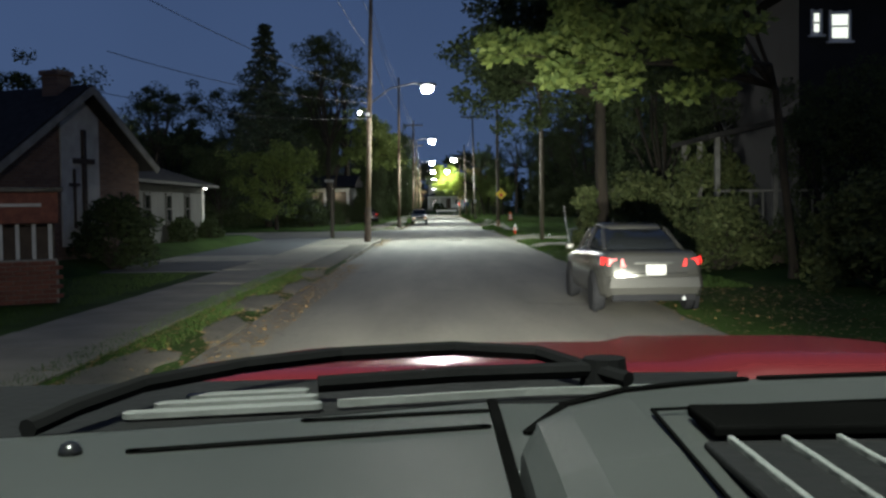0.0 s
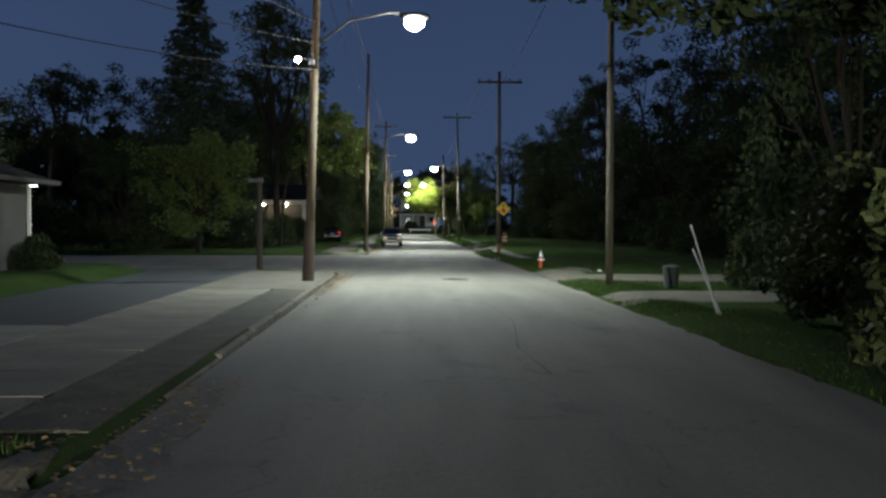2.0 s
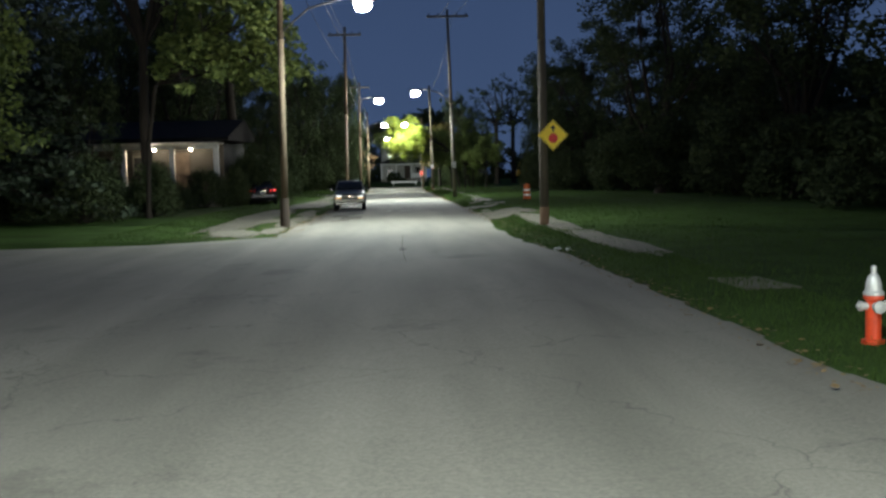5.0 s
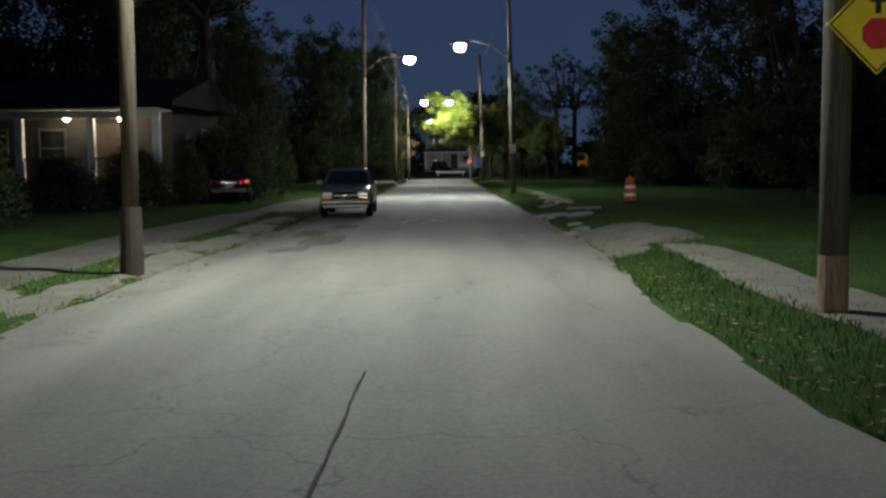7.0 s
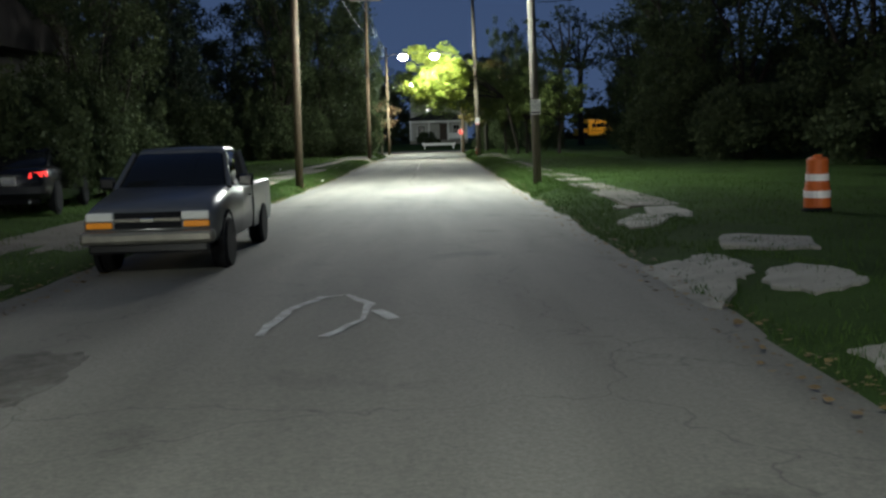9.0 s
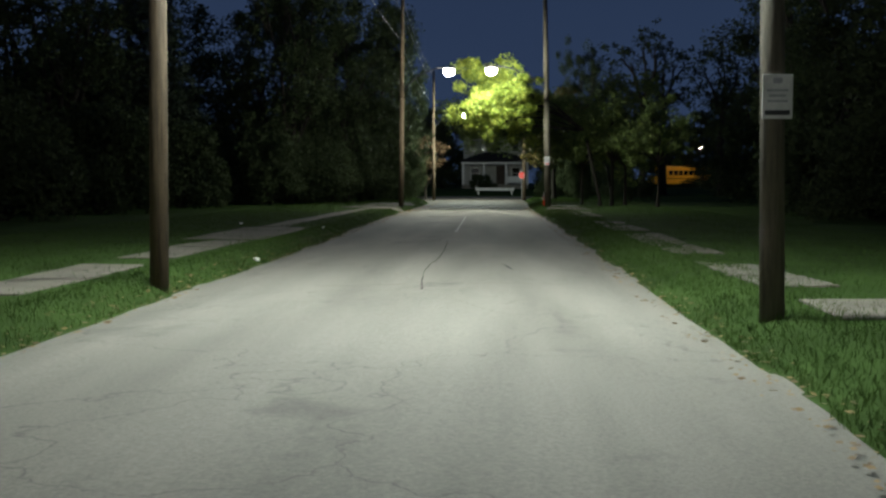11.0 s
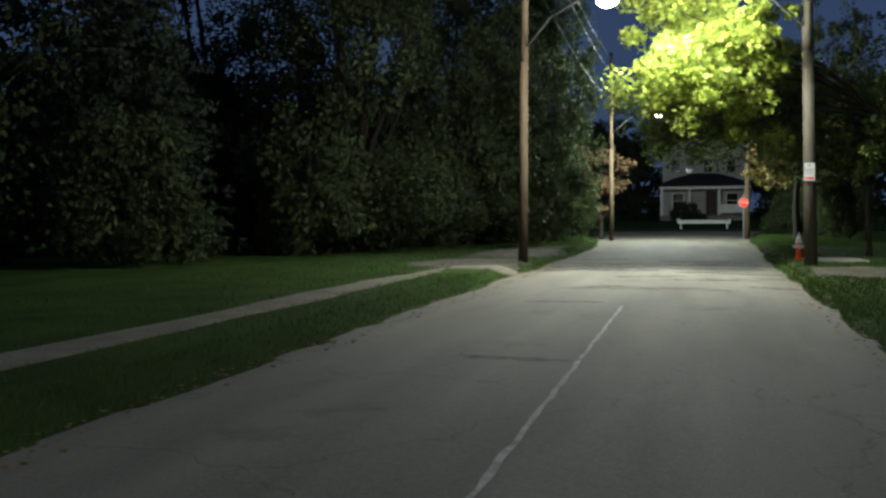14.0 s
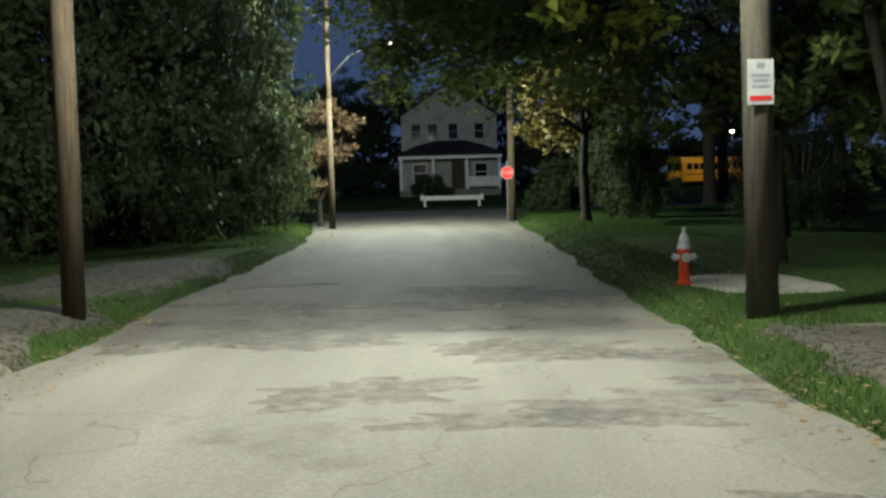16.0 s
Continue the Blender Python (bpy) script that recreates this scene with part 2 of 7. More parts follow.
HYDRANT_RED = mat("hydrant_red", (0.70, 0.075, 0.022), (0.45, 0.045, 0.016), 0.45, scale=8, bump=0.15)
HYDRANT_TOP = mat("hydrant_silver", (0.62, 0.62, 0.60), (0.42, 0.42, 0.40), 0.45, 0.4, scale=8, bump=0.15)
LAMP_GLOW = glow("lamp_glow", (1.0, 0.98, 0.92), 90)
GLINT_GLOW = glow("glint_glow", (1.0, 0.97, 0.90), 25)
WARM_GLOW = glow("warm_bulb", (1.0, 0.86, 0.62), 30)
WINDOW_GLOW = glow("lit_window", (0.90, 0.97, 0.85), 0.22)
RED_BRICK = mat("red_brick", (0.15, 0.055, 0.036), (0.08, 0.03, 0.022), 0.9, scale=8, fine=60, bump=0.4, vary=0.2)
MORTAR = mat("mortar", (0.22, 0.20, 0.17), rough=0.95, bump=0.4)
SIDING = mat("white_siding", (0.38, 0.372, 0.345), (0.26, 0.253, 0.23), 0.7, scale=1.5, bump=0.1)
WHITE_PAINT = mat("white_paint", (0.75, 0.74, 0.70), (0.58, 0.57, 0.53), 0.55, scale=4, bump=0.1)
SHINGLE = mat("roof_shingle", (0.036, 0.034, 0.032), (0.02, 0.019, 0.018), 0.95, scale=6, fine=50, bump=0.5, spec=0.08)
DARK_GLASS = glass("dark_glass", (0.008, 0.009, 0.010))
DARK_GLASS.node_tree.nodes["Principled BSDF"].inputs["Specular IOR Level"].default_value = 0.3
DARK_WOOD = mat("dark_wood", (0.06, 0.042, 0.03), (0.03, 0.021, 0.016), 0.7, scale=5, bump=0.3)
CAR_SILVER = mat("silver_paint", (0.112, 0.108, 0.098), (0.098, 0.095, 0.086), 0.22, 0.75, scale=1, fine=300, bump=0.0, spec=0.5)
CAR_GREY = mat("gunmetal_paint", (0.115, 0.117, 0.116), (0.095, 0.097, 0.096), 0.3, 0.35, scale=1, fine=300, bump=0.0, spec=0.5)
CAR_BLACK = mat("black_paint", (0.008, 0.008, 0.009), rough=0.25, metal=0.2, bump=0, spec=0.5)
CAR_RED = mat("dark_red_paint", (0.070, 0.007, 0.008), (0.055, 0.005, 0.006), 0.27, 0.25, scale=1, fine=300, bump=0.0, spec=0.5)
CHROME = mat("chrome", (0.65, 0.64, 0.61), (0.55, 0.54, 0.52), 0.18, 1.0, bump=0.0)
TAIL_RED = glass("tail_lamp_red", (0.50, 0.02, 0.02), 0.15)
# Red lens with added glow; on the black sedan it stands for a reflection.
TAIL_GLOW = glow("tail_lamp_glow", (1.0, 0.03, 0.025), 0.32)
TAIL_GLOW.node_tree.nodes["Principled BSDF"].inputs["Base Color"].default_value = (0.30, 0.008, 0.008, 1)
AMBER = glass("amber_lens", (0.75, 0.26, 0.02), 0.15)
HEAD_LENS = glass("headlamp_lens", (0.50, 0.50, 0.46), 0.12)
BUMPER = mat("dull_chrome", (0.17, 0.16, 0.135), (0.11, 0.104, 0.088), 0.35, 0.6, bump=0.02)
BUS_YELLOW = mat("bus_yellow", (0.80, 0.42, 0.03), (0.66, 0.33, 0.02), 0.4, bump=0.02)
DASH = mat("dash_vinyl", (0.020, 0.021, 0.020), (0.015, 0.016, 0.015), 0.5, scale=3, fine=900, bump=0.12, spec=0.25)
# Flat black laid on the dash for the shade inside slots and vent.
DASH_DARK = mat("dash_slot", (0.002, 0.002, 0.002), rough=1.0, bump=0, spec=0.0)
GASKET = mat("black_gasket", (0.003, 0.003, 0.0032), rough=0.85, bump=0, spec=0.06)
COWL = mat("cowl_plastic", (0.005, 0.005, 0.0052), (0.0035, 0.0035, 0.0036), 0.7, scale=6, bump=0.1, spec=0.1)
COWL_WORN = mat("cowl_plastic_worn", (0.075, 0.077, 0.075), (0.06, 0.061, 0.06), 0.6, scale=9, bump=0.2)
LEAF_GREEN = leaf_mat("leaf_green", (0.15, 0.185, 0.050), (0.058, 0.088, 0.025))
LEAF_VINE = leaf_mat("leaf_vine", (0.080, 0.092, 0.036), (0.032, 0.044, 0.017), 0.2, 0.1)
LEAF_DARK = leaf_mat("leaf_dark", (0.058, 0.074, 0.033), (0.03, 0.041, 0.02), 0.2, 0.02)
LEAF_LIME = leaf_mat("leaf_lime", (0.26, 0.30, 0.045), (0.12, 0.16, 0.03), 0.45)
LEAF_GOLD = leaf_mat("leaf_gold", (0.18, 0.135, 0.035), (0.075, 0.068, 0.022), 0.35)
LEAF_RUST = leaf_mat("leaf_rust", (0.15, 0.085, 0.045), (0.07, 0.055, 0.03), 0.3)
# Darker copy of leaf_dark: shade put into the colour of over-lit plants.
LEAF_SHADED = leaf_mat("leaf_shaded", (0.036, 0.048, 0.022), (0.018, 0.025, 0.012), 0.15, 0.02)
NEEDLE = leaf_mat("needle_dark", (0.042, 0.058, 0.034), (0.024, 0.034, 0.020), 0.1)


# ---- mesh helpers ----
def link(name, bm, material, parent=None, label="", smooth=False):
    me = bpy.data.meshes.new(name)
    bm.normal_update()
    bm.to_mesh(me)
    bm.free()
    for k in (material if isinstance(material, (list, tuple)) else [material]):
        me.materials.append(k)
    if smooth:
        for f in me.polygons:
            f.use_smooth = True
    ob = new(name, me)
    if parent:
        ob.parent = parent
    if label:
        ob["label"] = label
    return ob


def part(name, bm, material, parent, label="", smooth=False):
    return link(name, bm, material, parent, label, smooth)


def raw(name, verts, faces, material, parent=None, smooth=False):
    me = bpy.data.meshes.new(name)
    me.from_pydata(verts, [], faces)
    for k in (material if isinstance(material, (list, tuple)) else [material]):
        me.materials.append(k)
    if smooth:
        for f in me.polygons:
            f.use_smooth = True
    ob = new(name, me)
    if parent:
        ob.parent = parent
    return ob


def thing(name, place, label, category, group="", turn=0.0):
    ob = new(name)
    ob.empty_display_size = 0.2
    ob.matrix_basis = pose(*place, 0, 0, turn)
    return tagged(ob, label, category, group)


def add_box(bm, c, s, bevel=0.0, rot=None):
    """A box with centre c and size s added to bm."""
    m = Matrix.Translation(c) @ (rot or Matrix.Identity(4)) @ Matrix.Diagonal((*s, 1))
    got = bmesh.ops.create_cube(bm, size=1, matrix=m)["verts"]
    if bevel:
        edges = {e for v in got for e in v.link_edges}
        bmesh.ops.bevel(bm, geom=list(edges), offset=bevel, segments=2, affect="EDGES", profile=0.5)


def box(c, s, bevel=0.0, rot=None):
    bm = bmesh.new()
    add_box(bm, c, s, bevel, rot)
    return bm


def add_rod(bm, a, b, r0, r1=None, seg=10, caps=True):
    a, b = Vector(a), Vector(b)
    r1 = r0 if r1 is None else r1
    q = (b - a).to_track_quat("Z", "Y").to_matrix().to_4x4()
    bmesh.ops.create_cone(bm, cap_ends=caps, segments=seg, radius1=r0, radius2=r1, depth=(b - a).length, matrix=Matrix.Translation((a + b) / 2) @ q)


def rod(a, b, r0, r1=None, seg=10):
    bm = bmesh.new()
    add_rod(bm, a, b, r0, r1, seg)
    return bm


def lathe(profile, seg=16, axis=None):
    """A turned form from (radius, height) rows."""
    bm = bmesh.new()
    rings = []
    for r, z in profile:
        rings.append([bm.verts.new((r * math.cos(2 * math.pi * k / seg), r * math.sin(2 * math.pi * k / seg), z)) for k in range(seg)])
    for a, b in zip(rings, rings[1:]):
        for k in range(seg):
            bm.faces.new((a[k], a[(k + 1) % seg], b[(k + 1) % seg], b[k]))
    bm.faces.new(rings[0][::-1]), bm.faces.new(rings[-1])
    if axis is not None:
        bm.transform(axis)
    return bm


def loft(rings, closed=True, caps=True):
    """A skin over rings of points, all of one length."""
    bm = bmesh.new()
    vs = [[bm.verts.new(p) for p in ring] for ring in rings]
    n = len(vs[0])
    for a, b in zip(vs, vs[1:]):
        for k in range(n if closed else n - 1):
            bm.faces.new((a[k], a[(k + 1) % n], b[(k + 1) % n], b[k]))
    if caps and closed:
        bm.faces.new(vs[0][::-1]), bm.faces.new(vs[-1])
    bmesh.ops.recalc_face_normals(bm, faces=bm.faces)
    return bm


def sheet(points, thick):
    """A flat polygon given in 3D, thickened."""
    bm = bmesh.new()
    f = bm.faces.new([bm.verts.new(p) for p in points])
    bm.normal_update()
    d = f.normal * thick
    got = bmesh.ops.extrude_face_region(bm, geom=[f])
    bmesh.ops.translate(bm, verts=[g for g in got["geom"] if isinstance(g, bmesh.types.BMVert)], vec=d)
    bmesh.ops.recalc_face_normals(bm, faces=bm.faces)
    return bm


def tube(points, r, seg=8):
    """One bent rod through the points."""
    pts = [Vector(p) for p in points]
    rings = []
    for k, p in enumerate(pts):
        d = (pts[min(k + 1, len(pts) - 1)] - pts[max(k - 1, 0)]).normalized()
        u = d.cross(Vector((0, 0, 1))).normalized()
        v = u.cross(d)
        rings.append([tuple(p + (u * math.cos(6.283 * j / seg) + v * math.sin(6.283 * j / seg)) * r) for j in range(seg)])
    return loft(rings)


def cable(name, a, b, sag, r=0.012, parent=None):
    cu = bpy.data.curves.new(name, "CURVE")
    cu.dimensions, cu.bevel_depth, cu.bevel_resolution = "3D", r, 1
    sp = cu.splines.new("POLY")
    n = 14
    sp.points.add(n)
    for k in range(n + 1):
        u = k / n
        p = Vector(a).lerp(Vector(b), u)
        sp.points[k].co = (p.x, p.y, p.z - sag * 4 * u * (1 - u), 1)
    cu.materials.append(WIRE)
    ob = new(name, cu)
    if parent:
        ob.parent = parent
    return ob


def smooth(a, b, x):
    u = min(1.0, max(0.0, (x - a) / (b - a)))
    return u * u * (3 - 2 * u)


def wob(a, b, s=1.0):
    return noise.noise(Vector((a * s, b * s, 0.7)))


# ---- the plan of the road ----
def road_left(y):
    x = -5.48 + 0.10 * smooth(55, 66, y) + 0.25 * smooth(85, 97, y) - 0.27 * smooth(112, 120, y) - 2.4 * smooth(150, 179, y)
    return x + (0.0 if y < 46 else 0.13 * wob(1.7, y, 0.8) + 0.05 * wob(4.0, y, 3.1))


def road_right(y):
    return 0.56 - 0.34 * smooth(55, 62, y) * smooth(73, 66, y) + 0.3 * smooth(138, 158, y) + 0.9 * smooth(160, 179, y) + 0.14 * wob(9.3, y, 0.7) + 0.06 * wob(2.0, y, 3.0)


SIDE_A, SIDE_B = 47.0, 63.0
CROSS_A, CROSS_B = 178.0, 186.0


def edge_gap(x, y):
    """How far a place lies outside the paved ways; negative on them."""
    d = max(road_left(y) - x, x - road_right(y))
    if y > CROSS_B:
        d = max(d, y - CROSS_B)
    if x < -4:
        r = 2.0 * smooth(-8.5, -5.5, x)
        d = min(d, max(SIDE_A - r - y, y - SIDE_B - r))
    return min(d, max(CROSS_A - y, y - CROSS_B))


def ground_z(x, y):
    d = edge_gap(x, y)
    if d < 0.02:
        return -0.10
    high = 0.09 if (x < -3 and y < 47) else 0.10 + 0.08 * smooth(62, 78, y)
    kerbed = x < -3 and 20.0 < y < 46.5
    high -= 0.11 * smooth(-9.4, -8.2, x) * smooth(62, 66, y) * smooth(99, 96, y) if x < -3 else 0.0
    ramp = 0.6 + (0.8 * smooth(68, 72, y) * smooth(95, 90, y) if x > -3 else 0.0)
    z = high * smooth(0.0, ramp, d) if not kerbed else (high if d > 0.1 else -0.1)
    z += 0.018 * wob(x, y, 0.35) * smooth(0.5, 2, d) * (0 if (x < -3 and y < 47) else 1)
    z += 0.28 * smooth(-10.9, -12.0, x) * smooth(16, 19, y) * smooth(45, 43.5, y)
    z += 0.5 * smooth(188, 198, y)
    return z


def ground():
    xs = [-900, -400, -200, -100, -70, -50, -40, -32, -26] + [-22 + k for k in range(10)] + [-12 + 0.2 * k for k in range(91)] + [7 + k for k in range(14)] + [24, 30, 40, 55, 80, 150, 300, 900]
    ys = [-900, -300, -100, -40, -20] + [-12 + 0.5 * k for k in range(104)] + [40 + 0.25 * k for k in range(400)] + [140 + 0.5 * k for k in range(120)] + [202, 206, 212, 220, 240, 280, 400, 700, 1500]
    verts = [(x, y, ground_z(x, y)) for y in ys for x in xs]
    n = len(xs)
    faces = [(j * n + i, j * n + i + 1, (j + 1) * n + i + 1, (j + 1) * n + i) for j in range(len(ys) - 1) for i in range(n - 1)]
    tagged(raw("ground", verts, faces, GRASS, smooth=True), "mown grass lawns and verges beside the street", "ground", kind="structure")


def strip(name, material, y0, y1, step, label, left, right, z=0.0, cols=16, crown=0.04):
    """A paved way along y, between two edges, slightly crowned."""
    rows = int(round((y1 - y0) / step))
    verts, faces = [], []
    for j in range(rows + 1):
        y = y0 + (y1 - y0) * j / rows
        a, b = left(y) - 0.06, right(y) + 0.06
        for i in range(cols + 1):
            u = i / cols
            x = a + (b - a) * u
            verts.append((x, y, z + crown * (1 - (2 * u - 1) ** 2) + 0.008 * wob(x, y, 0.6) - 0.012 * ((2 * u - 1) ** 8)))
    for j in range(rows):
        for i in range(cols):
            k = j * (cols + 1) + i
            faces.append((k, k + 1, k + cols + 2, k + cols + 1))
    return tagged(raw(name, verts, faces, material, smooth=True), label, "road", kind="structure")


def on_road(x, y):
    a, b = road_left(y) - 0.06, road_right(y) + 0.06
    u = (x - a) / (b - a)
    return 0.04 * (1 - (2 * u - 1) ** 2) + 0.008 * wob(x, y, 0.6)


def blotch(name, material, cx, cy, rx, ry, z, label, seed, parent=None, jag=0.25, n=48, kind="structure", category="ground"):
    """A thin patch with a ragged outline lying on the ground."""
    rnd = random.Random(seed)
    ph = [rnd.uniform(0, 6.28) for _ in range(4)]
    def lay(x, y, dz):
        if z == "road":
            return on_road(x, y) + 0.005 + dz * 0.2
        if z == "ground":
            return ground_z(x, y) + 0.026 + 1.6 * dz
        return z + dz
    rings = ((0.12, 0.001), (0.25, 0.001), (0.4, 0.001), (0.55, 0.0), (0.7, 0.0), (0.82, -0.002), (0.92, -0.006), (1.0, -0.012), (1.04, -0.03))
    verts = [(cx, cy, lay(cx, cy, 0.002))]
    edge = []
    for k in range(n):
        a = 2 * math.pi * k / n
        edge.append(1 + jag * (0.5 * math.sin(2 * a + ph[0]) + 0.35 * math.sin(5 * a + ph[1]) + 0.3 * math.sin(9 * a + ph[2]) + 0.22 * math.sin(16 * a + ph[3]) + rnd.uniform(-0.12, 0.12)))
    for ring, dz in rings:
        for k in range(n):
            a = 2 * math.pi * k / n
            c, s = math.cos(a), math.sin(a)
            w = ring * edge[k] * max(abs(c), abs(s)) ** -0.55
            verts.append((cx + rx * w * c, cy + ry * w * s, lay(cx + rx * w * c, cy + ry * w * s, dz)))
    faces = [(0, 1 + k, 1 + (k + 1) % n) for k in range(n)]
    for r in range(len(rings) - 1):
        for k in range(n):
            a, b = 1 + r * n + k, 1 + r * n + (k + 1) % n
            faces.append((a, a + n, b + n, b))
    ob = raw(name, verts, faces, material, parent, smooth=z in ("ground", "road"))
    if not parent:
        tagged(ob, label, category, kind=kind)
    return ob


ground()
strip("road_main", ASPHALT, -40, 137.5, 0.5, "worn grey asphalt street with cracks and patches", road_left, road_right)
strip("road_end", ASPHALT_OLD, 137.2, CROSS_B, 0.5, "darker patched asphalt at the end of the street", road_left, road_right, z=-0.004)


def side_street():
    verts, faces = [], []
    xs = [-90 + 2 * k for k in range(42)] + [-5.55, -5.3, -5.05]
    for x in xs:
        r = 2.0 * smooth(-8.5, -5.5, x)
        sink = 0.05 * smooth(-5.55, -5.05, x)
        for i in range(9):
            u = i / 8
            verts.append((x, SIDE_A - r - 0.06 + (SIDE_B - SIDE_A + 2 * r + 0.12) * u, 0.004 - sink + 0.02 * (1 - (2 * u - 1) ** 2)))
    for j in range(len(xs) - 1):
        for i in range(8):
            k = j * 9 + i
            faces.append((k, k + 9, k + 10, k + 1))
    tagged(raw("road_side", verts, faces, ASPHALT, smooth=True), "side street of grey asphalt joining at a corner", "road", kind="structure")
    verts, faces = [], []
    xs = [-90 + 4 * k for k in range(46)]
    for x in xs:
        for i in range(7):
            u = i / 6
            verts.append((x, CROSS_A - 0.06 + (CROSS_B - CROSS_A + 0.12) * u, 0.012 + 0.03 * (1 - (2 * u - 1) ** 2)))
    for j in range(len(xs) - 1):
        for i in range(6):
            k = j * 7 + i
            faces.append((k, k + 7, k + 8, k + 1))
    tagged(raw("road_cross", verts, faces, ASPHALT, smooth=True), "pale asphalt cross street at the end", "road", kind="structure")


side_street()
# ragged seam where the pale surface gives way to the dark one
seam = random.Random(31)
for k in range(26):
    pale = k % 2 == 0
    x, y = seam.uniform(-4.6, 0.4), seam.gauss(139.6 if pale else 136.6, 1.3)
    blotch("road_patch", PALE if pale else STAIN, x, y, seam.uniform(0.3, 1.1), seam.uniform(0.12, 0.45), "road", ("pale worn patch where two surfaces meet" if pale else "dark tar-stained patch where two surfaces meet"), 300 + k, category="road", jag=0.45, n=56)
for k, (x, y, rx, ry) in enumerate(((-2.2, 131.3, 1.15, 0.5), (0.1, 131.9, 0.45, 0.3), (-1.3, 133.8, 0.8, 0.22), (0.1, 134.4, 0.6, 0.2), (-3.4, 128.3, 0.5, 0.12), (-3.0, 122.0, 0.45, 0.12))):
    blotch("road_patch", STAIN, x, y, rx, ry, "road", "dark tar-stained patch on the street", 60 + k, category="road", jag=0.45, n=56)
for k, (x, y, rx, ry) in enumerate(((-4.0, 75.2, 0.35, 1.3), (-4.0, 79.3, 0.3, 0.7), (-4.3, 73.3, 0.28, 0.55), (-4.5, 77.3, 0.3, 0.9))):
    blotch("road_patch", STAIN, x, y, rx, ry, "road", "oil-dark worn patch at the street's edge", 80 + k, category="road", jag=0.14, n=48)


# ---- parking lot, aprons, worn paths ----
def slab(name, material, x0, x1, y0, y1, z, label, thick=0.05):
    bm = box(((x0 + x1) / 2, (y0 + y1) / 2, z - thick / 2), (x1 - x0, y1 - y0, thick), 0.006)
    return tagged(link(name, bm, material), label, "pavement", kind="structure")


slab("pavement_lot", LOT, -40, -8.13, 28.1, 46.2, 0.112, "black asphalt parking lot beside the church")
slab("pavement_lot_near", LOT, -22, -8.13, 20.6, 25.3, 0.112, "black asphalt drive beside the church")
slab("pavement_drive", CONCRETE, -11.4, -8.13, 25.2, 28.2, 0.117, "pale concrete strip between two parking areas")
slab("pavement_tar_strip", mat("trodden_strip", (0.085, 0.076, 0.056), (0.045, 0.042, 0.030), 0.95, scale=3, fine=45, bump=0.5), -6.33, -5.60, 21.2, 36.05, 0.112, "dark trodden strip between sidewalk and kerb")
slab("pavement_apron", mat("dusty_apron", (0.135, 0.122, 0.096), (0.078, 0.070, 0.055), 0.92, scale=1.3, fine=42, bump=0.4), -8.14, -5.60, 36.06, 44.6, 0.114, "worn concrete apron at the street corner")
blotch("pavement_drive_right", CONCRETE_DIM, 3.2, 34.2, 2.9, 1.55, "ground", "concrete driveway apron with leaves", 4, jag=0.08, n=44)
blotch("pavement_path_right", CONCRETE_DIM, 3.6, 41.2, 2.7, 1.9, "ground", "worn concrete path crossing the verge", 5, jag=0.12, n=44)
blotch("ground_dirt", EARTH, 1.0, 43.4, 0.8, 2.6, "ground", "bare earth by the street's edge", 6)
blotch("ground_dirt", EARTH, 1.9, 45.6, 0.5, 2.2, "ground", "trodden earth path beside the hydrant", 15)
for k, (x, y, rx, ry) in enumerate(((-5.75, 2.4, 0.28, 1.1), (-5.95, 6.2, 0.25, 1.3), (-5.6, 9.6, 0.3, 1.1), (-5.85, 13.0, 0.28, 1.3), (-5.6, 16.6, 0.28, 1.4), (-5.8, 19.6, 0.26, 0.9))):
    blotch("ground_dirt", DARK_EARTH, x, y, rx, ry, "ground", "worn leaf-strewn earth in the verge", 120 + k, jag=0.3)
for k, (y, ry) in enumerate(((36.6, 1.1), (39.4, 1.3), (42.2, 1.2))):
    blotch("road_patch", DARK_EARTH, -5.36, y, 0.11, ry, "road", "earth and leaves washed against the kerb", 16 + k, category="road", jag=0.3)
blotch("ground_gravel", DARK_EARTH, -7.35, 77, 0.75, 10.5, "ground", "bare earth and gravel lane with leaves", 7, jag=0.16)
for k, (x, y, rx, ry) in enumerate(((-5.85, 67.9, 0.34, 1.3), (-6.7, 66.8, 0.7, 1.5), (-5.75, 71.2, 0.42, 1.7), (-5.72, 75.0, 0.33, 1.9), (-5.85, 78.6, 0.36, 1.5), (-5.95, 81.7, 0.3, 1.4), (-6.5, 73.4, 0.4, 1.2))):
    blotch("ground_gravel", EARTH, x, y, rx, ry, "ground", "pale gravel along the street's edge", 140 + k, jag=0.3)
blotch("ground_gravel", DARK_EARTH, -6.8, 92, 1.0, 6.5, "ground", "bare earth and gravel verge", 8, jag=0.2)
blotch("ground_dirt", EARTH, 1.35, 74.9, 0.95, 2.3, "ground", "bare earth patch on the verge", 9, jag=0.2, n=40)
blotch("ground_dirt", EARTH, 0.7, 72.6, 0.6, 1.1, "ground", "bare earth reaching the street's edge", 20)
blotch("ground_dirt", EARTH, 1.6, 59.2, 0.4, 3.2, "ground", "worn earth along the sidewalk", 10)
blotch("ground_dirt", EARTH, 1.6, 67.2, 0.42, 4.8, "ground", "worn earth path past the pole", 21)
blotch("ground_dirt", SHADED_EARTH, 1.9, 134.4, 0.9, 1.9, "ground", "bare earth by the hydrant", 11)
blotch("pavement_slab_hydrant", CONCRETE, 2.05, 139.9, 0.75, 1.15, "ground", "pale concrete slab beside the hydrant", 12, jag=0.08)
blotch("ground_dirt", SHADED_EARTH, -7.0, 137.2, 1.3, 2.6, "ground", "bare earth drive on the verge", 13)
